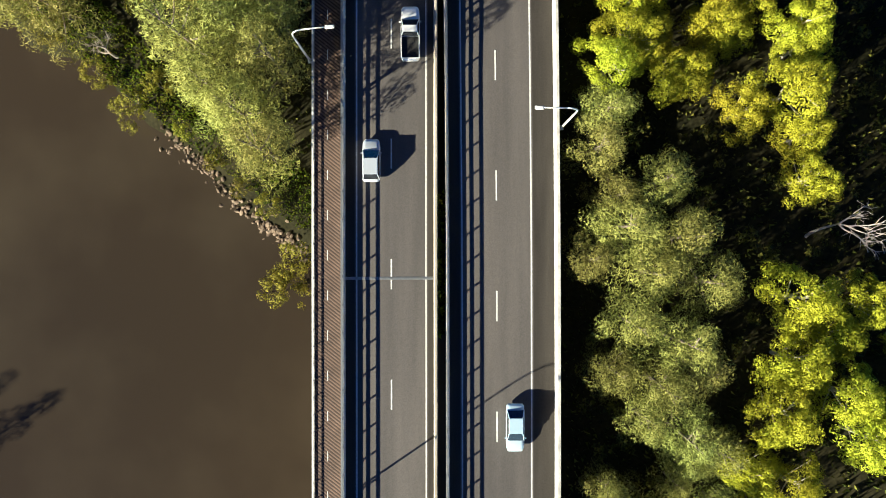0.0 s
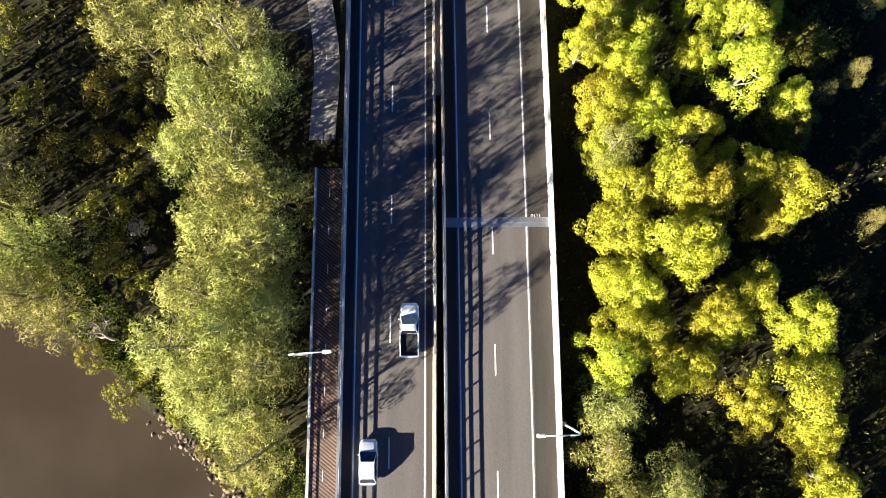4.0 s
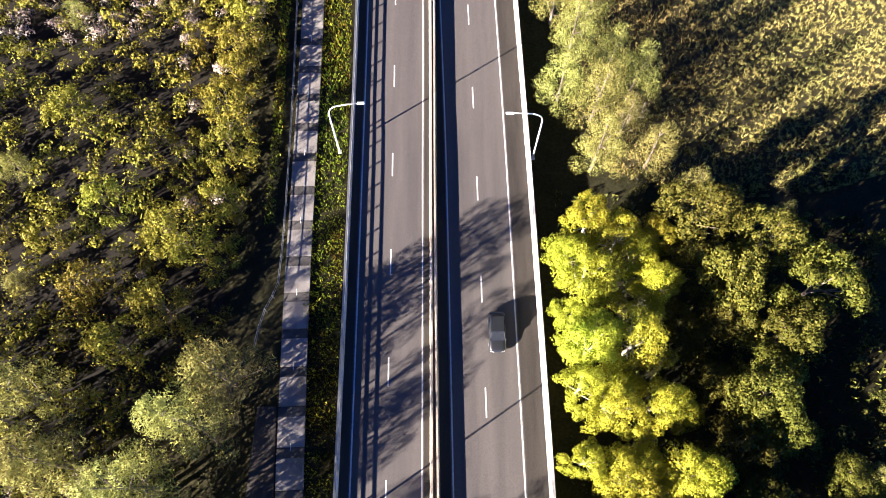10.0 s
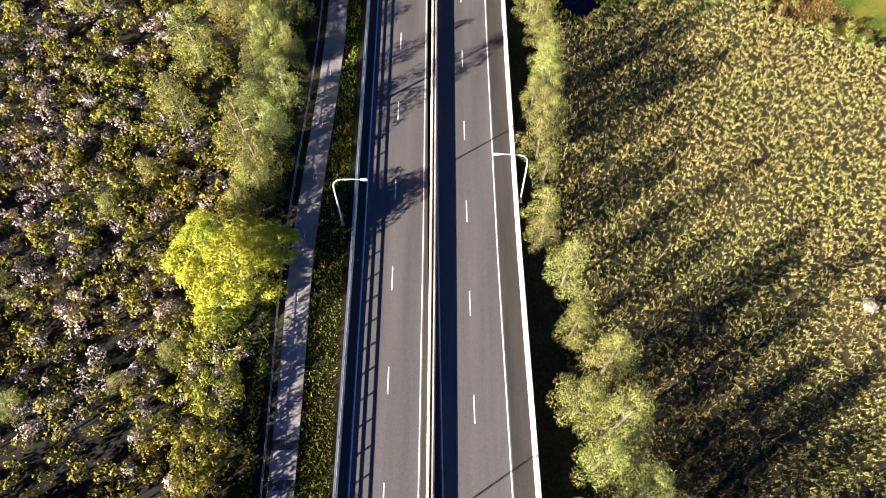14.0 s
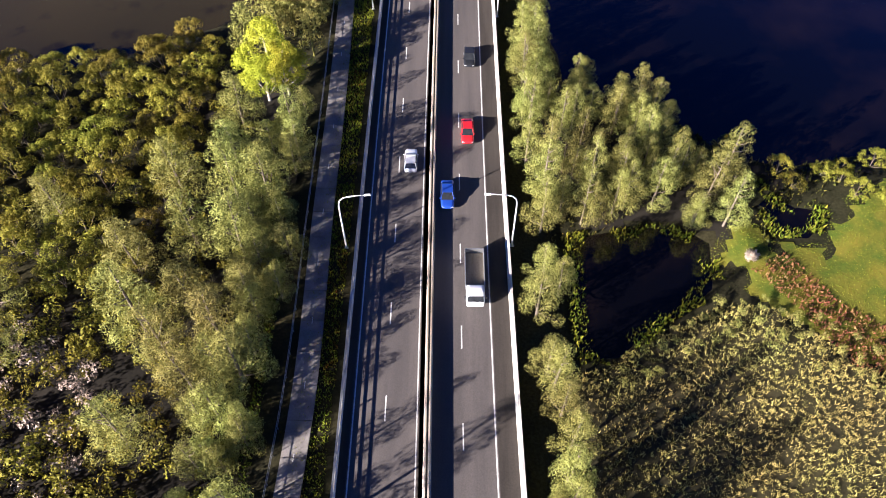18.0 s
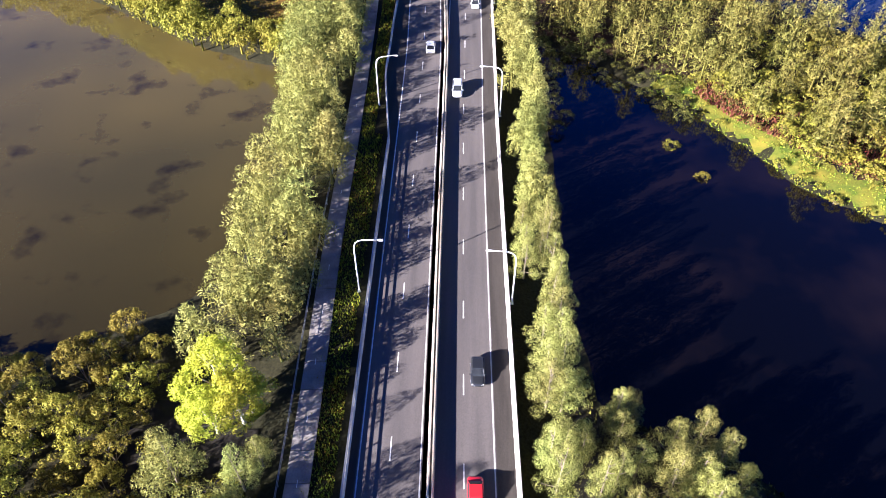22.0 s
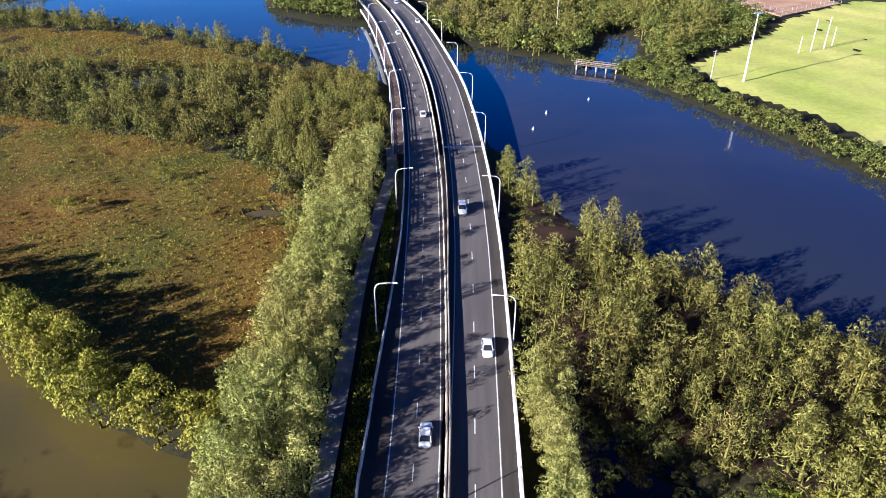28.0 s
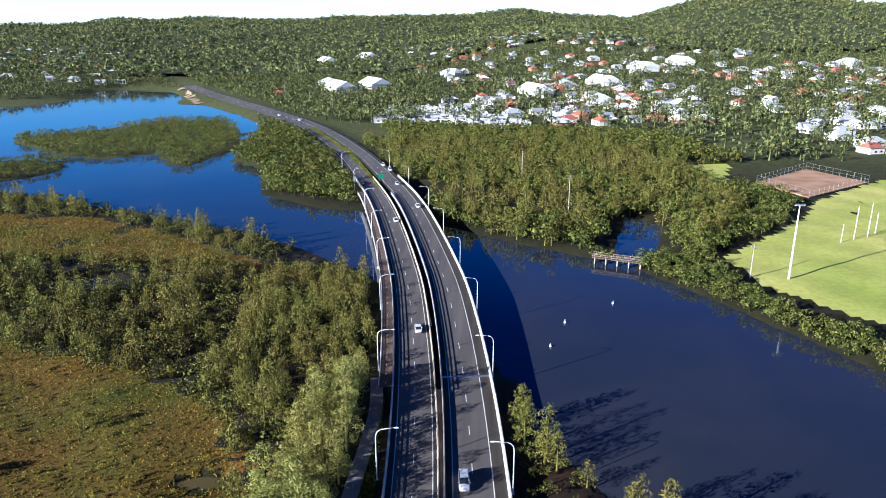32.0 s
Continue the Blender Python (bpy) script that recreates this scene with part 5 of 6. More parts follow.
M_RED = foliage("red_samphire", [(0.0, (0.08, 0.03, 0.015)), (0.5, (0.16, 0.055, 0.03)), (1.0, (0.2, 0.13, 0.05))], 0.15)
M_STRAW = foliage("straw_twigs", [(0.0, (0.25, 0.2, 0.15)), (0.5, (0.42, 0.36, 0.28)), (1.0, (0.62, 0.55, 0.46))], 0.2)
M_FIELD = surface("marsh_ground", (0.06, 0.072, 0.006), (0.15, 0.07, 0.01), 0.035, 0.95, fine=1.3, bump=1.0)
M_REEDBED = surface("reed_bed_ground", (0.03, 0.028, 0.012), (0.06, 0.052, 0.022), 0.08, 0.95, fine=4.0, bump=0.2)
M_LAWN = surface("mown_lawn", (0.3, 0.36, 0.05), (0.5, 0.48, 0.12), 0.03, 0.9, fine=0.6, bump=0.2)
M_LUSH = surface("lush_marsh_ground", (0.055, 0.1, 0.007), (0.2, 0.17, 0.015), 0.28, 0.95, fine=3.0, bump=0.9)
M_SAND = surface("river_sand", (0.3, 0.22, 0.14), (0.42, 0.33, 0.22), 0.1, 0.95, fine=1.0)

REEDS = [(17, 184), (23, 188), (33, 193), (40, 192), (46, 186), (56, 180), (90, 170), (90, 108), (53, 106), (44, 103), (30, 102), (18, 106), (14, 118), (12.5, 140), (12, 152), (12.5, 182)]
patch("reed_bed_floor", REEDS, M_REEDBED, "matted dry floor of the reed bed")
tufts("reed_bed", REEDS, 50, 0.5, 0.12, M_REED, "straw-coloured and olive reeds standing in a bed", 50, "reeds", clump=0.4)
MEADOW = [(31.5, 199.5), (36, 205), (39.5, 207.2), (42.6, 202.5), (48, 203), (51.5, 209.6), (63.6, 215.4), (95, 226), (95, 176), (56, 180), (52.8, 181.4), (47.7, 184.6), (42.2, 190.5), (34.3, 195.5)]
patch("wet_meadow", MEADOW, M_LUSH, "lush green wet meadow", 1.0)
tufts("wet_meadow_plants", MEADOW, 18, 0.17, 0.2, M_GREEN, "lush green low marsh plants", 51, "marsh plants")
tufts("red_marsh_plants", [(37.5, 198), (42.9, 201), (47.4, 193.4), (56, 187.4), (60, 181), (46.3, 184.5), (42, 192)], 16, 0.4, 0.3, M_RED, "rust-red low marsh plants", 52, "marsh plants")
SALT = [(-36, 332), (-34, 380), (-33, 425), (-60, 468), (-143, 480), (-260, 490), (-260, 370), (-140, 362), (-94, 352), (-56, 326), (-41, 322)]
patch("salt_marsh", SALT, M_FIELD, "orange-brown and olive salt marsh")
tufts("salt_marsh_plants", SALT, 5.0, 0.3, 0.48, M_MARSH, "low orange and olive marsh plants", 53, "marsh plants")
CLEARING = [(-250, 505), (-150, 505), (-75, 500), (-110, 530), (-160, 560), (-250, 575)]
tufts("clearing_plants", CLEARING, 3.0, 0.4, 0.7, M_MARSH, "yellow-green tussocks in the marsh clearing", 63, "marsh plants")
wood("marsh_bushes", "shrub", [(-36, 345), (-33, 425), (-60, 465), (-143, 470), (-240, 470), (-240, 380), (-140, 372), (-70, 350)], 2.6, 47, "low olive bushes dotted over the marsh", size=(0.3, 0.9), density=0.25, grow=1.7, keep=0.5, gaps=0.35)
# both wood floors carry the shade of the thicket in their colour
patch("wood_floor", NEAR_WOOD, M_SHADE_MUD, "swamp woodland floor with its shade put into the near-black colour", 4.0, 0.12)
patch("wood_floor_far", RIM_WOOD, M_SHADE_MUD, "riverside woodland floor with its shade put into the near-black colour", 4.0, 0.16)
patch("salt_marsh_far", [(-250, 470), (-100, 462), (-40, 470), (-36, 490), (-60, 515), (-121, 550), (-183, 585), (-250, 600)], M_FIELD, "olive marsh clearings in the woodland", 4)
SHELF = [(34, 304), (38, 312), (57, 308), (78, 299), (118, 280), (118, 256), (72, 261), (64, 266), (53, 277), (46, 288), (40, 297)]
patch("lagoon_shelf", SHELF, M_LUSH, "green marshy shelf beside the lagoon")
tufts("lagoon_shelf_plants", SHELF, 5, 0.25, 0.35, M_GREEN, "green and yellow marsh plants at the water's edge", 54, "marsh plants")
wood("shelf_bushes", "mangrove", SHELF, 3.6, 39, "low yellow-green bushes on the marshy shelf", size=(0.25, 0.55), density=0.2, grow=1.8, keep=0.5, margin=-0.5)
tufts("lagoon_shelf_red", [(43, 304), (49, 295), (57, 286.5), (67, 278.5), (80, 272), (104, 268), (98, 284), (76, 295), (60, 303), (46, 309)], 15, 0.55, 0.4, M_RED, "rust-red low marsh plants", 55, "marsh plants")
PARK = [(80, 518), (84, 490), (94, 476), (106, 458), (122, 405), (240, 330), (500, 500), (420, 660), (204, 652), (152, 606), (134, 578), (112, 552)]
patch("park_lawn", PARK, M_LAWN, "mown bright green sports field", 2.5, 0.15)
patch("park_lawn_far", [(104, 640), (128, 646), (147, 697), (112, 690)], M_LAWN, "mown green lawn by the courts", 4, 0.16)
patch("sand_spit", [(-385, 1165), (-300, 1012), (-290, 1020), (-370, 1170)], M_SAND, "pale sand bank beside the road", 3, 0.3)


def verge(px, py):
    o, ry, _ = road_offset(px, py)
    return ((o < -10.1) & (o > -13.9) & (ry > 56) & (ry < 284)) | ((o < -11.6) & (o > -14.2) & (ry >= 284) & (ry < 415)) | ((o < -17.9) & (o > -19.2) & (ry > 95) & (ry < 200))


tufts("verge_grass", [(-8, 58), (-13, 58), (-22, 100), (-24, 200), (-24, 320), (-28, 415), (-16, 415), (-13, 300), (-9, 120)], 20, 0.42, 0.2, M_GREEN, "bright green long grass on the verge", 56, keep=verge)
tufts("verge_weeds", [(-8, 58), (-13, 58), (-22, 100), (-24, 200), (-24, 320), (-28, 415), (-16, 415), (-13, 300), (-9, 120)], 16, 0.4, 0.22, M_MARSH, "yellowing weeds among the verge grass", 65, keep=lambda x, y: verge(x, y) & (np.sin(x * 0.8 + y * 0.31) + np.sin(y * 0.17) > 0.1))
tufts("bank_grass", [(-60, 38), (-46, 26), (-30, 13.5), (-15, 2), (-12, 3), (-14, 8), (-30, 20), (-44, 34)], 34, 0.32, 0.2, M_GREEN, "bright green grass and weeds on the bank", 57, margin=-0.2)
# undergrowth takes the darkened leaf tone in place of shade
tufts("understorey", [(-50, 60), (-48, 34), (-30, 18), (-14, 4), (-13, 40), (-22, 60), (-22, 88), (-44, 88)], 3.0, 0.6, 0.4, M_LEAF["swamp"], "green undergrowth with the shade below the trees put into its colour", 58)
for x, y, s in ((-80, 403, 0.9), (-94, 384, 1.0), (-99, 388, 0.8), (-90, 388, 0.7), (-128, 372, 1.1), (-134, 378, 1.0), (-124, 378, 0.8), (-140, 384, 1.1), (-46, 398, 0.7), (-42, 380, 0.6), (-60, 430, 0.9), (-72, 425, 0.8)):
    plant("mangrove", x, y, s)
wood("lagoon_edge_bushes", "mangrove", [(14, 286), (22, 300), (37, 288), (41, 296), (44, 306), (30, 318), (14, 326)], 3.4, 45, "dark low bushes at the lagoon's head", size=(0.4, 0.8), density=0.4, grow=1.4, margin=-3.5, material=M_MASS["swamp"])
# dark sheet puts the grove's shade on the ground round the pool
patch("pool_floor", [(12, 205), (36, 200), (40, 208), (60, 216), (62, 222), (36, 228), (12, 242)], M_SHADE_MUD, "mud round the pool toned near-black for the shade there", 1.5, 0.05)
wood("reed_edge_bushes", "shrub", [(15, 182), (22, 186), (33, 194), (41, 193), (50, 186), (60, 180), (60, 176), (45, 182), (33, 188), (20, 181)], 2.2, 46, "pale green bushes along the reed bed's edge", size=(0.6, 1.1), density=0.7, grow=1.0, material=M_MASS["casuarina"])
tufts("pool_margin", [(34, 213), (41, 206), (39, 198), (44, 205), (52, 212), (60, 217), (48, 221), (37, 224), (30, 232), (12, 240), (12, 200)], 4, 0.5, 0.35, M_LEAF["swamp"], "olive sedge round the pool", 59, "sedge")
tufts("pool_rim", [(12, 180), (40, 190), (56, 202), (54, 216), (30, 212), (12, 208)], 14, 0.6, 0.3, M_GREEN, "green sedge and floating leaves along the pool's rim", 64, "sedge", margin=-1.6, lift=0.1, keep=lambda x, y: (np.abs(wet(x, y) - 0.3) < 1.2) & (np.sin(x * 0.9) + np.sin(y * 0.8) > -0.5))
# right-hand undergrowth and bushes: shade below the crowns is in the leaf colour
tufts("undergrowth_right", [(12.5, -40), (48, -40), (48, 100), (12.5, 103)], 2.5, 0.6, 0.4, M_LEAF["swamp"], "green undergrowth with the shade below the trees put into its colour", 60)
wood("undergrowth_bushes", "shrub", [(12.5, -40), (46, -40), (46, 100), (12.5, 103)], 3.0, 48, "bushes toned dark for the shade below the bright trees", size=(0.7, 1.5), density=0.35, grow=1.6, keep=0.6, material=M_MASS["swamp"])
tufts("gap_plants", [(-0.6, -9), (0.3, -9), (0.3, 6), (-0.6, 6)], 26, 1.0, 0.5, M_GREEN, "green weeds growing up between the two bridges", 61, "weeds", margin=-2)
for x, y, s in ((-46, 26, 0.9), (-41, 23, 0.8), (-52, 31, 0.9), (-36.5, 18.5, 0.7)):
    plant("mangrove", x, y, s)
for x, y, s in ((-71, -36, 1.1), (-74.5, -33, 1.25), (-70, -40, 0.9)):
    plant("casuarina", x, y, s)


# ---- cars ----
def paint(name, c, metal=0.2):
    m, n, l, b = mat(name)
    t = tex(n, l, 3, 3, place(n))
    col = mixed(n, l, tuple(0.92 * v for v in c), c, t.outputs[0])
    l.new(col, b.inputs["Base Color"])
    b.inputs["Roughness"].default_value, b.inputs["Metallic"].default_value = 0.3, metal
    b.inputs["Coat Weight"].default_value = 0.6
    return m


M_GLASSDARK = surface("car_glass", (0.012, 0.014, 0.018), (0.025, 0.028, 0.032), 2, 0.08, spec=0.6)
M_TYRE = M_DARK
M_RIM = surface("alloy_rim", (0.4, 0.4, 0.42), (0.55, 0.55, 0.56), 6, 0.35, 0.8)
M_HEAD = surface("headlamp_lens", (0.6, 0.62, 0.64), (0.75, 0.76, 0.78), 5, 0.15, spec=0.6)
M_TAIL = surface("tail_lamp_lens", (0.3, 0.01, 0.008), (0.4, 0.02, 0.015), 5, 0.2, spec=0.6)
PAINTS = {k: paint(k + "_car_paint", c) for k, c in {"white": (0.78, 0.79, 0.8), "silver": (0.5, 0.54, 0.6), "red": (0.55, 0.02, 0.025), "blue": (0.02, 0.06, 0.35), "black": (0.02, 0.022, 0.026), "paleblue": (0.5, 0.66, 0.78)}.items()}


def loft(bm, sections):
    """Rounded sections along y, as rows of (y, half width, low, high, shoulder)."""
    rows = []
    for y, w, lo, hi, sh in sections:
        pts = [(-w * 0.92, lo), (-w, lo + 0.12), (-w, sh), (-w * 0.9, hi - 0.03), (-w * 0.6, hi), (w * 0.6, hi), (w * 0.9, hi - 0.03), (w, sh), (w, lo + 0.12), (w * 0.92, lo)]
        rows.append([bm.verts.new((x, y, z)) for x, z in pts])
    m = len(rows[0])
    for a, b in zip(rows, rows[1:]):
        for j in range(m):
            bm.faces.new((a[j], a[(j + 1) % m], b[(j + 1) % m], b[j]))
    bm.faces.new(rows[0][::-1])
    bm.faces.new(rows[-1])
    bmesh.ops.recalc_face_normals(bm, faces=bm.faces)


def slab(bm, corners, thick=0.02):
    """A thin plate over four corners."""
    c = [Vector(p) for p in corners]
    n = (c[1] - c[0]).cross(c[2] - c[0]).normalized() * thick
    v = [bm.verts.new(p) for p in c] + [bm.verts.new(p - n) for p in c]
    bm.faces.new(v[:4])
    bm.faces.new(v[7:3:-1])
    for i in range(4):
        bm.faces.new((v[i], v[i + 4], v[(i + 1) % 4 + 4], v[(i + 1) % 4]))
    bmesh.ops.recalc_face_normals(bm, faces=bm.faces)


def wheels(ob, ys, x, r):
    for y in ys:
        for s in (-1, 1):
            bm = bmesh.new()
            tube(bm, [(s * (x - 0.2), y, r), (s * (x - 0.17), y, r), (s * (x - 0.03), y, r), (s * x, y, r)], [r * 0.9, r, r, r * 0.92], 16)
            w = part("wheel", bm, M_TYRE, ob)
            bm = bmesh.new()
            tube(bm, [(s * (x - 0.05), y, r), (s * (x + 0.01), y, r)], [r * 0.65, r * 0.6], 12)
            part("rim", bm, M_RIM, w)


def car(colour, shape, label):
    """shape: sedan, hatch, wagon or ute. The nose points along +y."""
    ob = empty("car" if shape != "ute" else "pickup")
    P = PAINTS[colour]
    L, W = {"sedan": (4.7, 0.9), "hatch": (4.2, 0.88), "wagon": (4.75, 0.93), "ute": (5.3, 0.93)}[shape]
    tall = {"sedan": 1.45, "hatch": 1.48, "wagon": 1.72, "ute": 1.78}[shape]
    belt = tall * 0.62
    f, b = L / 2, -L / 2
    bm = bmesh.new()
    loft(bm, [(b, W * 0.8, 0.35, belt - 0.12, belt - 0.3), (b + 0.18, W * 0.95, 0.22, belt - 0.02, belt - 0.2), (b + 0.9, W, 0.2, belt, belt - 0.16), (0, W, 0.2, belt, belt - 0.16), (f - 1.2, W, 0.2, belt - 0.03, belt - 0.2), (f - 0.3, W * 0.94, 0.22, belt - 0.16, belt - 0.3), (f, W * 0.74, 0.35, belt - 0.3, belt - 0.4)])
    body = part("body", bm, P, ob, smoothed=True)
    rb = {"sedan": b + 0.55, "hatch": b + 0.2, "wagon": b + 0.12, "ute": -0.35}[shape]
    rt = {"sedan": b + 1.25, "hatch": b + 0.65, "wagon": b + 0.35, "ute": -0.1}[shape]
    ft, fb = f - 1.95, f - 1.15
    if shape == "ute":
        ft, fb = f - 2.1, f - 1.35
    wt, wb = W * 0.74, W * 0.93
    z0, z1 = belt - 0.04, tall - 0.04
    bm = bmesh.new()
    slab(bm, [(-wt, rt, z1), (wt, rt, z1), (wt, ft, z1), (-wt, ft, z1)], -0.05)
    bmesh.ops.bevel(bm, geom=bm.edges[:], offset=0.02, segments=1, affect="EDGES")
    part("roof", bm, P, ob)
    for nm, q in (("windscreen", [(-wb, fb, z0), (wb, fb, z0), (wt, ft, z1), (-wt, ft, z1)]), ("rear_window", [(-wb, rb, z0), (wb, rb, z0), (wt, rt, z1), (-wt, rt, z1)]),
                  ("side_window", [(-wb, fb, z0), (-wb, rb, z0), (-wt, rt, z1), (-wt, ft, z1)]), ("side_window", [(wb, fb, z0), (wb, rb, z0), (wt, rt, z1), (wt, ft, z1)])):
        bm = bmesh.new()
        slab(bm, q, 0.02)
        part(nm, bm, M_GLASSDARK, ob, "dark tinted glass")
    for s in (-1, 1):
        bm = bmesh.new()
        tube(bm, [(s * wb, fb, z0), (s * wt, ft, z1 + 0.01), (s * wt, rt, z1 + 0.01), (s * wb, rb, z0)], 0.045, 5)
        part("pillar", bm, P, ob)
        bm = bmesh.new()
        boxed(bm, (0.2, 0.1, 0.14), (s * (W + 0.07), fb - 0.25, belt - 0.05), 0, 0.8)
        part("mirror", bm, P, ob)
        bm = bmesh.new()
        boxed(bm, (0.36, 0.22, 0.14), (s * W * 0.62, f - 0.14, belt - 0.42), s * -0.3, 0.8)
        part("headlight", bm, M_HEAD, ob)
        bm = bmesh.new()
        boxed(bm, (0.3, 0.12, 0.16), (s * W * 0.66, b + 0.1, belt - 0.32), s * 0.2, 0.9)
        part("tail_light", bm, M_TAIL, ob)
    bm = bmesh.new()
    boxed(bm, (0.5, 0.03, 0.12), (0, b - 0.005, 0.55))
    part("number_plate", bm, M_PAINT, ob)
    if shape == "ute":
        bm = bmesh.new()
        boxed(bm, (W * 1.75, 2.05, 0.03), (0, b + 1.22, belt + 0.002))
        part("tray_floor", bm, M_DARK, ob, "dark open load tray")
        for x, y, w, l in ((-W + 0.03, b + 1.2, 0.07, 2.2), (W - 0.03, b + 1.2, 0.07, 2.2), (0, b + 0.12, W * 1.9, 0.07)):
            bm = bmesh.new()
            boxed(bm, (w, l, 0.3), (x, y, belt - 0.03))
            part("tray_side", bm, P, ob)
    wheels(ob, (f - 0.88, b + 0.88), W, 0.32 if shape != "ute" else 0.37)
    return tagged(ob, label, "car", "vehicles on the road")


def truck(label):
    ob = empty("tipper_truck")
    P = PAINTS["white"]
    bm = bmesh.new()
    loft(bm, [(2.0, 1.05, 0.6, 2.3, 1.9), (2.2, 1.1, 0.5, 2.55, 2.1), (3.5, 1.1, 0.5, 2.5, 2.0), (3.85, 1.05, 0.5, 1.7, 1.4), (3.95, 0.95, 0.6, 1.5, 1.2)])
    part("cab", bm, P, ob, smoothed=True)
    bm = bmesh.new()
    slab(bm, [(-0.95, 3.9, 1.62), (0.95, 3.9, 1.62), (0.9, 3.6, 2.36), (-0.9, 3.6, 2.36)], 0.03)
    part("windscreen", bm, M_GLASSDARK, ob)
    bm = bmesh.new()
    boxed(bm, (0.9, 7.2, 0.3), (0, 0.1, 0.55))
    part("chassis", bm, M_DARK, ob)
    bm = bmesh.new()
    boxed(bm, (2.3, 5.4, 0.12), (0, -0.95, 0.95))
    part("tray_floor", bm, M_STAINED, ob, "brown load in the tray")
    for x, y, w, l in ((-1.15, -0.95, 0.08, 5.4), (1.15, -0.95, 0.08, 5.4), (0, -3.65, 2.3, 0.08), (0, 1.75, 2.3, 0.08)):
        bm = bmesh.new()
        boxed(bm, (w, l, 0.95), (x, y, 1.0))
        part("tray_side", bm, M_STEEL, ob)
    for s in (-1, 1):
        bm = bmesh.new()
        boxed(bm, (0.3, 0.1, 0.2), (s * 0.8, 3.95, 0.75))
        part("headlight", bm, M_HEAD, ob)
        bm = bmesh.new()
        boxed(bm, (0.12, 0.2, 0.4), (s * 1.25, 3.5, 1.7))
        part("mirror", bm, M_DARK, ob)
    wheels(ob, (2.9, -1.6, -2.7), 1.12, 0.48)
    return tagged(ob, label, "truck", "vehicles on the road")


TEXT = {"white": "clean white", "silver": "silver-grey", "red": "bright red", "blue": "deep blue", "black": "black", "paleblue": "pale blue-white"}


def on_road(ob, x, y, oncoming):
    s = float(np.interp(y, LY, LS))
    ob.matrix_basis = pose(x, y, float(deck_z(y)) + 0.008, 0, 0, heading(s) + (180 if oncoming else 0))
    return ob


for x, y, c, sh, on in ((-3.2, 21.3, "white", "ute", 0), (-7.0, 8.8, "silver", "hatch", 0), (7.3, -17.5, "paleblue", "sedan", 1), (6.6, 64, "white", "sedan", 1), (5.4, 85.6, "black", "hatch", 1),
                        (-6.4, 213.8, "white", "hatch", 0), (1.4, 219.7, "red", "sedan", 1), (-1.2, 207.7, "blue", "sedan", 1), (1.6, 236, "black", "hatch", 1), (-2.2, 300, "silver", "wagon", 1),
                        (-8.0, 316, "white", "sedan", 0), (1.0, 336, "white", "sedan", 1), (-4.0, 386, "white", "wagon", 1), (-16.9, 447, "white", "sedan", 0), (-34.2, 548, "white", "sedan", 0), (-27.5, 571, "white", "sedan", 1),
                        (-41.5, 617, "silver", "hatch", 1), (-49.5, 654, "white", "wagon", 1), (-55, 668, "white", "hatch", 1), (-58.5, 618, "black", "sedan", 0), (-150, 861, "white", "wagon", 0), (-176, 894, "white", "sedan", 1)):
    kind = {"ute": "utility pickup with an open tray", "hatch": "hatchback", "sedan": "sedan", "wagon": "station wagon"}[sh]
    on_road(car(c, sh, f"{TEXT[c]} {kind} on the asphalt lane"), x, y, on)
on_road(truck("white tipper truck with a loaded open tray"), 2.4, 194.2, 1)


# ---- banks, turning bay, fence ----
def rock_mesh(seed):
    bm = bmesh.new()
    bmesh.ops.create_icosphere(bm, subdivisions=1, radius=0.5)
    r = random.Random(seed)
    for v in bm.verts:
        v.co *= r.uniform(0.6, 1.35)
        v.co.x *= 1.3
        v.co.z *= 0.55
    me = bpy.data.meshes.new("rock")
    bm.to_mesh(me)
    bm.free()
    me.materials.append(M_ROCK)
    return me


def rocks():
    shapes = [rock_mesh(k) for k in range(5)]
    r = random.Random(5)
    bank = [(-30, 12.2), (-26, 9.2), (-22, 4.6), (-19, 2.4), (-17, 1.0), (-14, -1.6), (-10, -4.5)]
    for (ax, ay), (bx, by) in zip(bank, bank[1:]):
        for k in range(48):
            u = r.random()
            x, y = ax + (bx - ax) * u + r.gauss(0, 0.55), ay + (by - ay) * u + r.gauss(0.2, 0.6)
            s = r.uniform(0.18, 0.52)
            ob = new("bank_rock", r.choice(shapes))
            ob.matrix_basis = pose(x, y, max(-0.1, float(ground_z([x], [y])[0])) + 0.12 * s, r.uniform(-20, 20), r.uniform(-20, 20), r.uniform(0, 360)) @ Matrix.Scale(s, 4)
            tagged(ob, "pale brown angular rock on the river bank", "rock", "rocks along the bank")
    for k, (x, y) in enumerate(((-22.6, 60.6), (-22.8, 58.9), (-22.6, 57.2), (-21.9, 55.6), (-21.0, 54.1))):
        bm = bmesh.new()
        bmesh.ops.create_cube(bm, size=1.0)
        bmesh.ops.subdivide_edges(bm, edges=bm.edges, cuts=2, use_grid_fill=True)
        for v in bm.verts:
            n = v.co.length
            v.co *= 1 - 0.16 * max(0, n - 0.6)
            v.co += Vector([r.uniform(-0.04, 0.04) for _ in range(3)])
        me = bpy.data.meshes.new("sandstone_block")
        bm.to_mesh(me)
        bm.free()
        me.materials.append(M_BLOCK)
        ob = new("sandstone_block", me)
        ob.matrix_basis = pose(x, y, float(ground_z([x], [y])[0]) + 0.3, 0, 0, -25 * k + 30 + r.uniform(-12, 12)) @ Matrix.Diagonal((0.75, 1.25, 0.9, 1))
        tagged(ob, "pinkish sandstone block edging the turning bay", "stone block", "blocks round the bay")


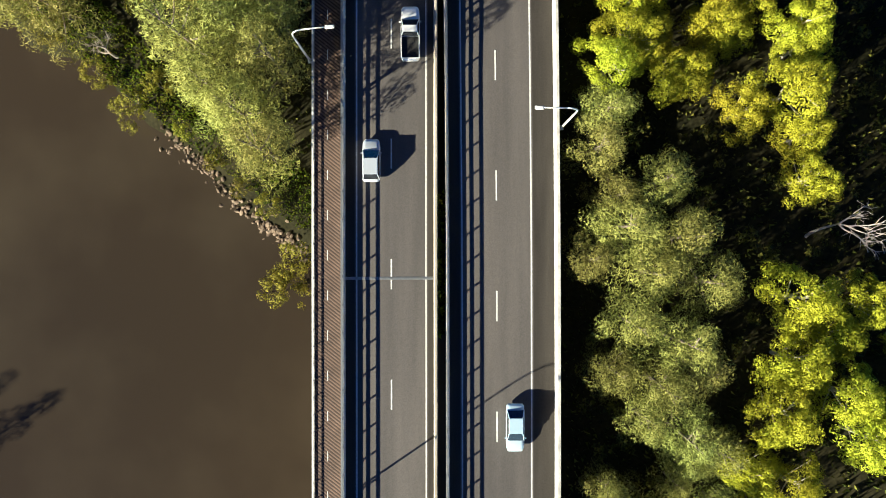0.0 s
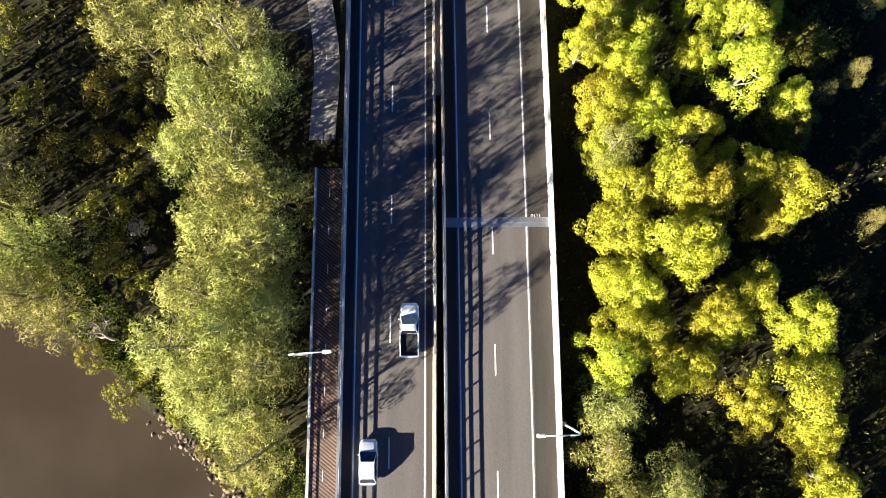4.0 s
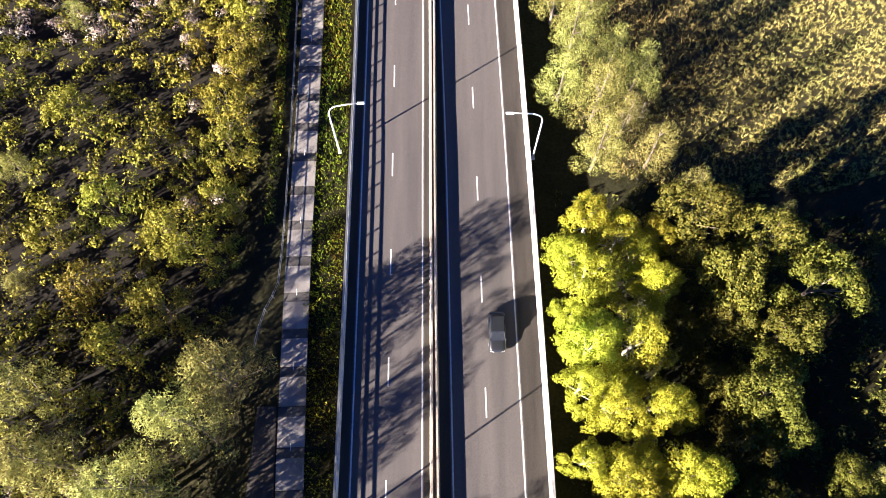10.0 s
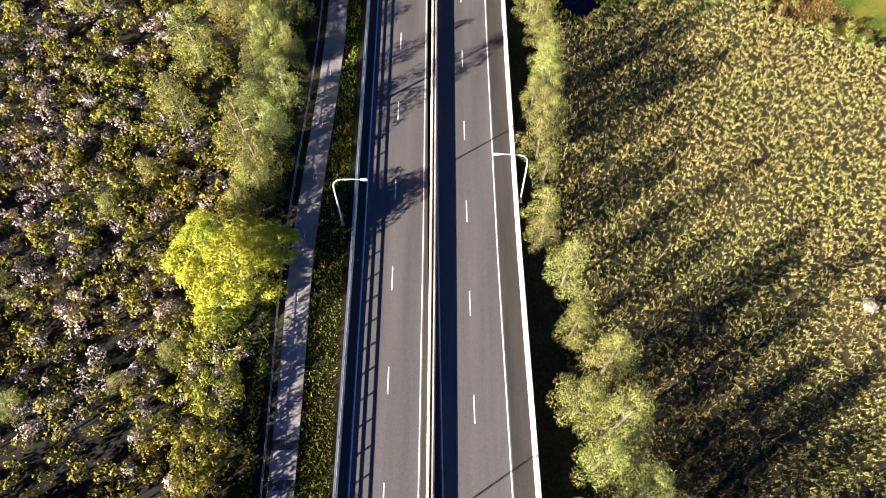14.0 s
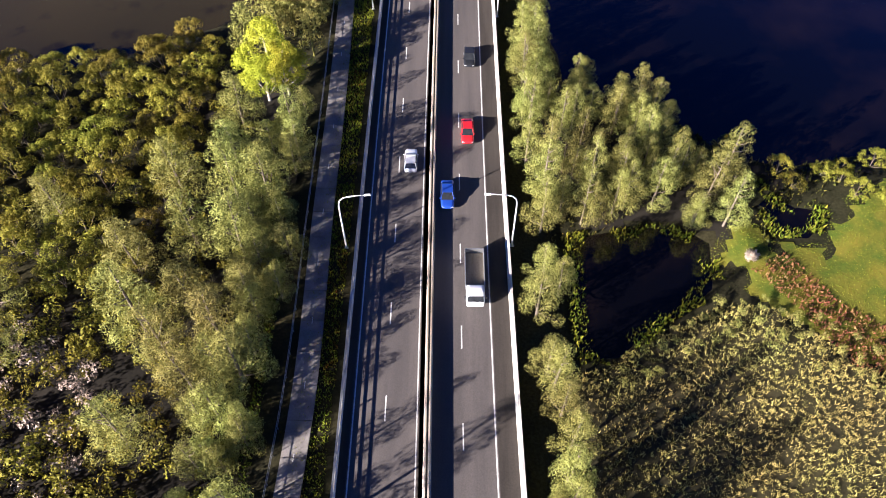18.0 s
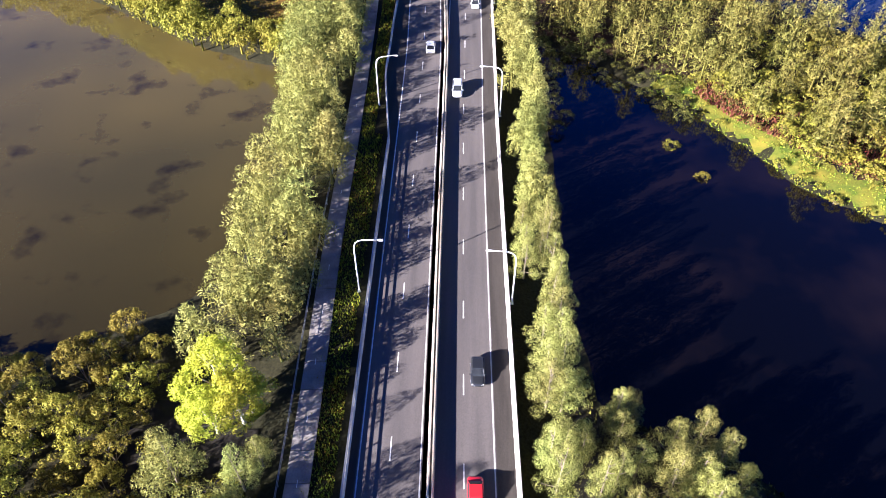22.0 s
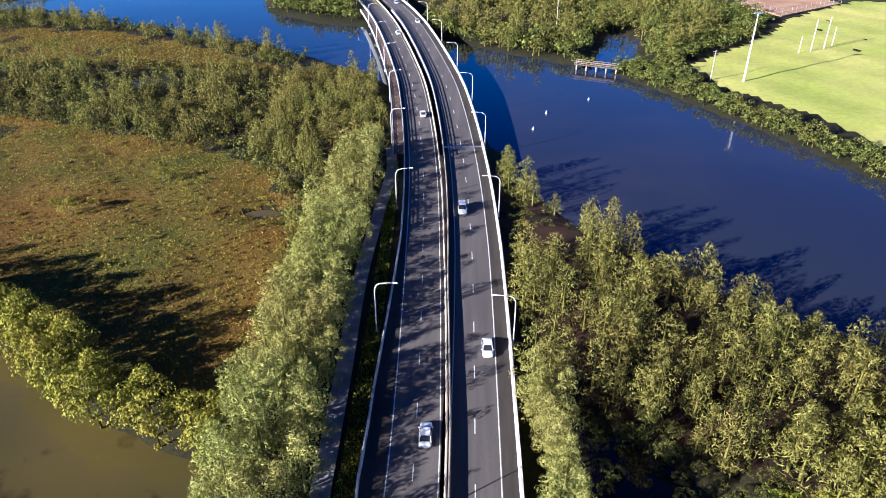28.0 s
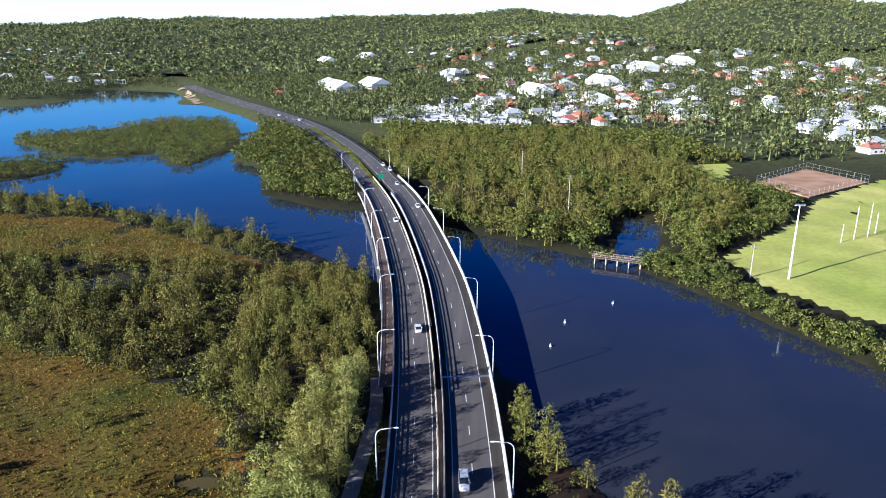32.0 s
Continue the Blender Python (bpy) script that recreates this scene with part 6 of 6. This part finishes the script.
M_BLOCK = surface("pink_sandstone", (0.3, 0.2, 0.17), (0.48, 0.36, 0.31), 1.5, 0.9, fine=8, bump=0.4)
rocks()


def turning_bay():
    bm = bmesh.new()
    ring = [(-17.6 + 4.8 * math.cos(a), 58 + 4.8 * math.sin(a)) for a in (radians(-64 - 9 * k) for k in range(21))]
    pts = [(-14.1, 50), (-15.2, 52.6)] + ring + [(-19.2, 65), (-18.8, 78), (-16.9, 78), (-16.2, 66), (-15.4, 62), (-14.6, 58), (-13.9, 54)]
    top = [bm.verts.new((x, y, float(deck_z(y)) - 0.36)) for x, y in pts]
    low = [bm.verts.new((x, y, float(deck_z(y)) - 0.8)) for x, y in pts]
    bm.faces.new(top)
    for i in range(len(pts)):
        j = (i + 1) % len(pts)
        bm.faces.new((top[i], low[i], low[j], top[j]))
    bmesh.ops.recalc_face_normals(bm, faces=bm.faces)
    # shoulder material, darker than the lanes, puts the trees' shade into the bay
    structure("turning_bay", bm, M_SHOULDER, "asphalt turning bay below the embankment, surface darkened for tree shade", "pavement")
    bm = bmesh.new()
    arc = [(-17.6 + 4.9 * math.cos(a), 58 + 4.9 * math.sin(a)) for a in (radians(-75 + 8 * k) for k in range(16))]
    tube(bm, [(x, y, float(deck_z(y)) - 0.33) for x, y in arc], 0.09, 6)
    structure("bay_kerb", bm, M_CONCRETE, "thin pale concrete kerb round the turning bay", "kerb")


def road_number(x, y, z, size):
    """White figures painted on the asphalt of the shoulder."""
    cu = bpy.data.curves.new("painted_number", "FONT")
    cu.body, cu.size, cu.extrude = "0111", size, 0.002
    ob = bpy.data.objects.new("painted_number", cu)
    bpy.context.scene.collection.objects.link(ob)
    me = bpy.data.meshes.new_from_object(ob.evaluated_get(bpy.context.evaluated_depsgraph_get()))
    bpy.data.objects.remove(ob)
    me.materials.append(M_PAINT)
    ob = new("painted_number", me)
    ob.matrix_basis = pose(x, y, z)
    tagged(ob, "small white figures 0111 painted on the shoulder", "road marking", kind="structure")


turning_bay()
road_number(8.95, 32.75, float(deck_z(33)) + 0.012, 0.52)


def fence():
    root = tagged(empty("path_fence"), "low steel rail fence beside the footpath", "fence")
    pts = spline([(-19, 80), (-19.6, 84), (-18.9, 88), (-17.8, 91), (-18.1, 110), (-18.6, 125), (-19.4, 145), (-18.7, 178), (-19.6, 205), (-20.4, 227), (-21.6, 255), (-22.6, 290), (-23, 300)], 3.0)
    pts = [Vector((p.x, p.y, float(deck_z(p.y)) - 0.5)) for p in pts]
    for up in (0.55, 1.05):
        bm = bmesh.new()
        tube(bm, [p + Vector((0, 0, up)) for p in pts], 0.035, 5)
        part("rail", bm, M_STEEL, root)
    bm = bmesh.new()
    tube(bm, [(0, 0, -0.4), (0, 0, 1.1)], 0.045, 6)
    me = bpy.data.meshes.new("post")
    bm.to_mesh(me)
    bm.free()
    me.materials.append(M_STEEL)
    for p in pts:
        ob = new("post", me)
        ob.parent = root
        ob.matrix_basis = Matrix.Translation(p)


fence()


def dead_tree(x, y, h, seed, label):
    bm = bmesh.new()
    r = random.Random(seed)

    def branch(a, d, length, rad, depth):
        p, path = a, [a]
        for k in range(3):
            d = (d + Vector((r.gauss(0, 0.25), r.gauss(0, 0.25), r.gauss(0.03, 0.15)))).normalized()
            p = p + d * length / 3
            path.append(p)
        tube(bm, path, [rad, rad * 0.85, rad * 0.65, rad * 0.4], 5)
        if depth:
            for k in range(4):
                q = path[r.choice((1, 2, 3))]
                branch(q, (d + Vector((r.gauss(0, 0.8), r.gauss(0, 0.8), r.gauss(0.1, 0.4)))).normalized(), length * 0.62, rad * 0.5, depth - 1)

    branch(Vector((0, 0, -0.3)), Vector((0, 0, 1)), h * 0.5, 0.2, 3)
    ob = part("dead_tree", bm, M_DEADWOOD, None)
    ob.matrix_basis = pose(x, y, float(ground_z([x], [y])[0]))
    return tagged(ob, label, "tree")


dead_tree(38.5, 1.5, 9, 3, "bare bleached dead tree with twisted branches")
dead_tree(-34.6, 20.4, 4, 12, "bleached bare bush at the water's edge")
dead_tree(-24, 138, 5, 8, "bare pale dead shrub with spreading twigs")
dead_tree(22, 112, 6, 9, "bare bleached tree among the casuarinas")
for x, y in ((38, 200), (48, 139.5)):
    d = RNG.normal(size=(1600, 3))
    d[:, 2] = np.abs(d[:, 2])
    d /= np.linalg.norm(d, axis=1)[:, None]
    V, F, N = leaf_sprays(d * [1.15, 1.15, 1.4] * RNG.uniform(0.2, 1.0, (1600, 1)) * (0.75 + 0.3 * np.sin(d[:, :1] * 7) * np.sin(d[:, 1:2] * 6 + x)), d, 0.09, 5.0, RNG, 0.7, True)
    ob = new("pale_bush", sheet("pale_bush", V, F, M_STRAW, normals=N))
    ob.matrix_basis = pose(x, y, float(ground_z([x], [y])[0]) + 0.1)
    tagged(ob, "pale straw-white bush standing in the marsh", "bush")
for x, y, s in ((39.5, 279, 0.6), (36, 288, 0.75), (53, 282, 0.5), (59, 273, 0.5), (-16.6, -4.4, 1.1), (-15.2, -1.2, 1.0), (-32.6, 14.6, 0.9), (-27.2, 12.6, 0.5), (-24.0, 9.4, 0.5), (-21.2, 6.4, 0.5), (-18.4, 4.6, 0.6), (-29.6, 17.0, 0.7)):
    plant("mangrove", x, y, s)


# ---- park, far bank, town ----
M_ROOFS = [surface("pale_metal_roof", (0.4, 0.42, 0.44), (0.6, 0.61, 0.62), 0.3, 0.5, 0.2), surface("grey_roof", (0.2, 0.21, 0.23), (0.34, 0.35, 0.37), 0.3, 0.7), surface("red_tile_roof", (0.25, 0.07, 0.045), (0.38, 0.13, 0.08), 0.3, 0.8), surface("white_roof", (0.6, 0.6, 0.59), (0.78, 0.78, 0.76), 0.3, 0.6)]
M_WALLS = [surface("painted_wall", (0.55, 0.53, 0.48), (0.75, 0.73, 0.68), 0.5, 0.8), surface("brick_wall", (0.22, 0.12, 0.08), (0.34, 0.2, 0.14), 0.5, 0.9)]


def house_parts(w, d, h, hip, roof, wall):
    bm = bmesh.new()
    boxed(bm, (w, d, h + 0.5), (0, 0, -0.5))
    walls = bpy.data.meshes.new("wall")
    bm.to_mesh(walls)
    bm.free()
    walls.materials.append(wall)
    bm = bmesh.new()
    e, r, i = 0.5, w * 0.26, (d / 2 * 0.55 if hip else 0.0)
    a = [bm.verts.new(p) for p in ((-w / 2 - e, -d / 2 - e, h - 0.1), (w / 2 + e, -d / 2 - e, h - 0.1), (w / 2 + e, d / 2 + e, h - 0.1), (-w / 2 - e, d / 2 + e, h - 0.1))]
    t = [bm.verts.new((0, -d / 2 - e + i, h + r)), bm.verts.new((0, d / 2 + e - i, h + r))]
    for f in ((a[0], a[1], t[0]), (a[1], a[2], t[1], t[0]), (a[2], a[3], t[1]), (a[3], a[0], t[0], t[1]), (a[3], a[2], a[1], a[0])):
        bm.faces.new(f)
    top = bpy.data.meshes.new("roof")
    bm.to_mesh(top)
    bm.free()
    top.materials.append(roof)
    bm = bmesh.new()
    for s in (-1, 1):
        for y in (-d * 0.28, d * 0.1):
            boxed(bm, (0.08, 1.8, 1.1), (s * (w / 2 + 0.01), y, 1.0))
    win = bpy.data.meshes.new("window")
    bm.to_mesh(win)
    bm.free()
    win.materials.append(M_GLASSDARK)
    return walls, top, win


def town():
    r = random.Random(21)
    kinds = []
    for k in range(9):
        roof = M_ROOFS[(0, 0, 3, 1, 2, 3, 0, 1, 2)[k]]
        kinds.append(house_parts(r.uniform(8, 12), r.uniform(11, 18), r.uniform(2.8, 4.2), k % 2 == 0, roof, M_WALLS[k % 3 == 2]))
    tone = ("pale metal", "pale metal", "white", "grey", "red tiled", "white", "pale metal", "grey", "red tiled")
    van = [house_parts(3.0, 8, 2.5, False, M_ROOFS[3], M_WALLS[0]), house_parts(3.4, 10, 2.6, False, M_ROOFS[0], M_WALLS[0])]
    shed = [house_parts(26, 44, 6, False, M_ROOFS[3], M_WALLS[0]), house_parts(20, 34, 5, True, M_ROOFS[0], M_WALLS[0])]

    def put(name, kit, x, y, turn, label, category, group):
        ob = empty(name, pose(x, y, float(ground_z([x], [y])[0]), 0, 0, turn))
        for nm, me in zip(("wall", "roof", "window"), kit):
            k = new(nm, me)
            k.parent = ob
        tagged(ob, label, category, group)

    def fill(poly, spacing, seed, keep, fn):
        px, py = scatter(poly, spacing, seed, keep, 8)
        for x, y in zip(px, py):
            fn(float(x), float(y))

    def home(x, y):
        k = r.randrange(9)
        put("house", kinds[k], x, y, r.choice((20, 110, 24, 114)) + r.uniform(-6, 6), f"small house with a {tone[k]} roof among trees", "house", "houses of the town")

    def caravan(x, y):
        put("caravan", r.choice(van), x, y, r.choice((12, 100)) + r.uniform(-8, 8), "white caravan cabin with a pale roof", "caravan", "cabins of the caravan park")

    fill([(-92, 865), (-84, 985), (-12, 965), (44, 850), (32, 808)], 9.5, 61, 0.8, caravan)
    fill([(-49, 985), (35, 1218), (120, 1321), (230, 1080), (190, 850), (60, 850)], 27, 62, 0.75, home)
    fill([(-150, 1700), (360, 1700), (589, 1368), (430, 1060), (240, 1060), (130, 1320), (-60, 1180)], 40, 63, 0.6, home)
    fill([(-1158, 1700), (-700, 1700), (-470, 1240), (-520, 1200), (-640, 1230)], 36, 64, 0.6, home)
    fill([(257, 1078), (404, 1021), (262, 730), (215, 780)], 34, 65, 0.6, home)
    fill([(-60, 1560), (300, 1560), (280, 1740), (-20, 1740)], 32, 66, 0.8, home)
    for x, y, a, k in ((-165, 1120, 30, 0), (-130, 1160, 30, 0), (-190, 1180, 30, 1), (60, 1090, 20, 0), (100, 1150, 15, 1), (150, 1180, 20, 0), (120, 1010, 10, 1), (-40, 1300, 40, 1), (230, 1330, 20, 0), (300, 1400, 15, 0), (-260, 1500, 30, 0), (-200, 1560, 30, 0), (560, 1420, 20, 1)):
        put("warehouse", shed[k], x, y, a, "large white-roofed commercial building", "building", "sheds of the town")
    put("house", kinds[3], 266, 863, 25, "large blue-grey roofed house among trees", "house", "houses of the town")
    put("house", kinds[4], 242, 734, 110, "long house with a red tiled roof", "house", "houses of the town")
    put("house", kinds[8], -224, 1069, 30, "red-roofed house beside the highway", "house", "houses of the town")


town()


def flood_pole(x, y, h, label):
    ob = empty("floodlight_pole", pose(x, y, float(ground_z([x], [y])[0])))
    bm = bmesh.new()
    tube(bm, [(0, 0, -0.3), (0, 0, h * 0.5), (0, 0, h)], [0.35, 0.28, 0.18], 8)
    part("pole", bm, M_LAMP, ob)
    bm = bmesh.new()
    boxed(bm, (3.0, 0.25, 0.25), (0, 0, h - 0.3))
    part("crossarm", bm, M_LAMP, ob)
    for k in (-1.2, -0.4, 0.4, 1.2):
        bm = bmesh.new()
        boxed(bm, (0.6, 0.5, 0.5), (k, -0.3, h - 0.1), 0, 0.8)
        part("floodlight", bm, M_STEEL, ob)
    return tagged(ob, label, "light pole", "poles round the field")


flood_pole(95.5, 497, 24, "tall white floodlight pole beside the sports field")
for x, y, h in ((131, 538, 7), (137, 541, 13), (144, 545, 13), (150, 551, 8)):
    ob = empty("goal_post", pose(x, y, float(ground_z([x], [y])[0])))
    bm = bmesh.new()
    tube(bm, [(0, 0, -0.2), (0, 0, h)], [0.16, 0.12], 8)
    part("post", bm, M_LAMP, ob)
    tagged(ob, "white goal post standing on the lawn", "goal post", "goal posts of the field")


def power_pole(x, y, h=11):
    ob = empty("power_pole", pose(x, y, float(ground_z([x], [y])[0]), 0, 0, 30))
    bm = bmesh.new()
    tube(bm, [(0, 0, -0.3), (0, 0, h)], [0.2, 0.13], 7)
    part("pole", bm, M_DEADWOOD, ob)
    for z in (h - 0.5, h - 1.4):
        bm = bmesh.new()
        boxed(bm, (2.4, 0.14, 0.14), (0, 0, z))
        part("crossarm", bm, M_DEADWOOD, ob)
    tagged(ob, "weathered timber power pole with crossarms", "power pole", "power poles")


for x, y, h in ((84, 498, 11), (36, 575, 17), (20, 640, 16), (-136, 928, 14), (-170, 985, 14), (-215, 1060, 14), (-60, 800, 15), (180, 1000, 14), (330, 1250, 14), (60, 900, 14)):
    power_pole(x, y, h)


def creek_bridge():
    root = tagged(empty("footbridge"), "brown timber footbridge on pale piers over the creek mouth", "footbridge")
    a, b = Vector((38, 514, 2.0)), Vector((52, 508, 2.0))
    d = (b - a).normalized()
    n = Vector((-d.y, d.x, 0))
    turn = math.atan2(d.y, d.x)
    mid = (a + b) / 2
    bm = bmesh.new()
    boxed(bm, ((b - a).length + 2, 3.0, 0.3), mid, turn)
    part("deck", bm, M_BRICKPATH, root)
    for s in (-1, 1):
        for up in (0.7, 1.3):
            bm = bmesh.new()
            boxed(bm, ((b - a).length + 2, 0.12, 0.14), mid + n * 1.4 * s + Vector((0, 0, up)), turn)
            part("rail", bm, M_TIMBER, root)
        for k in range(9):
            bm = bmesh.new()
            boxed(bm, (0.14, 0.14, 1.2), a + (b - a) * k / 8 + n * 1.4 * s + Vector((0, 0, 0.3)), turn)
            part("post", bm, M_TIMBER, root)
    for k in range(5):
        bm = bmesh.new()
        boxed(bm, (0.35, 2.2, 3.5), a + (b - a) * k / 4 + Vector((0, 0, -3.5)), turn)
        part("pier", bm, M_DEADWOOD, root)


creek_bridge()


def court():
    root = tagged(empty("sports_court"), "fenced orange clay sports court", "sports court", kind="structure")
    z = float(ground_z([165], [640])[0]) + 0.75
    c = [(138, 640), (178, 676), (194, 642), (150, 608)]
    bm = bmesh.new()
    top = [bm.verts.new((x, y, z)) for x, y in c]
    low = [bm.verts.new((x, y, z - 0.6)) for x, y in c]
    bm.faces.new(top[::-1])
    for i in range(4):
        bm.faces.new((top[i], top[(i + 1) % 4], low[(i + 1) % 4], low[i]))
    bmesh.ops.recalc_face_normals(bm, faces=bm.faces)
    part("clay", bm, surface("orange_clay", (0.3, 0.17, 0.09), (0.45, 0.3, 0.19), 0.1, 0.95, fine=2), root)
    for (ax, ay), (bx, by) in zip(c, c[1:] + c[:1]):
        k = int(math.hypot(bx - ax, by - ay) / 4)
        for up in (1.5, 3.4):
            bm = bmesh.new()
            tube(bm, [(ax, ay, z + up), (bx, by, z + up)], 0.05, 5)
            part("fence_rail", bm, M_STEEL, root)
        for i in range(k):
            bm = bmesh.new()
            x, y = ax + (bx - ax) * i / k, ay + (by - ay) * i / k
            tube(bm, [(x, y, z - 0.3), (x, y, z + 3.5)], 0.05, 5)
            part("fence_post", bm, M_STEEL, root)


court()


def buoy(x, y):
    bm = bmesh.new()
    bmesh.ops.create_uvsphere(bm, u_segments=10, v_segments=7, radius=0.34)
    tube(bm, [(0, 0, 0.3), (0, 0, 0.8)], 0.08, 6)
    ob = part("mooring_buoy", bm, M_ROOFS[3], None)
    ob.matrix_basis = pose(x, y, 0.15)
    tagged(ob, "small white mooring buoy floating on the river", "buoy", "buoys on the river")


for x, y in ((21.8, 462), (37.3, 476.5), (16.5, 447)):
    buoy(x, y)


def road_sign(x, y):
    ob = empty("road_sign", pose(x, y, float(ground_z([x], [y])[0])))
    bm = bmesh.new()
    tube(bm, [(-1, 0, -0.2), (-1, 0, 4.4)], 0.08, 6)
    tube(bm, [(1, 0, -0.2), (1, 0, 4.4)], 0.08, 6)
    part("leg", bm, M_STEEL, ob)
    bm = bmesh.new()
    boxed(bm, (3.0, 0.08, 2.0), (0, -0.1, 2.6))
    part("panel", bm, surface("green_sign", (0.01, 0.12, 0.05), (0.015, 0.16, 0.07), 1, 0.5), ob)
    tagged(ob, "green road sign on steel legs in the median", "road sign")


road_sign(-50, 622)
tufts("median_grass", [(-48, 611), (-50, 611), (-84, 712), (-133, 823), (-129, 825), (-80, 712)], 6, 0.5, 0.5, M_GREEN, "bright green grass in the widened median", 70, margin=-50, lift=0.4)
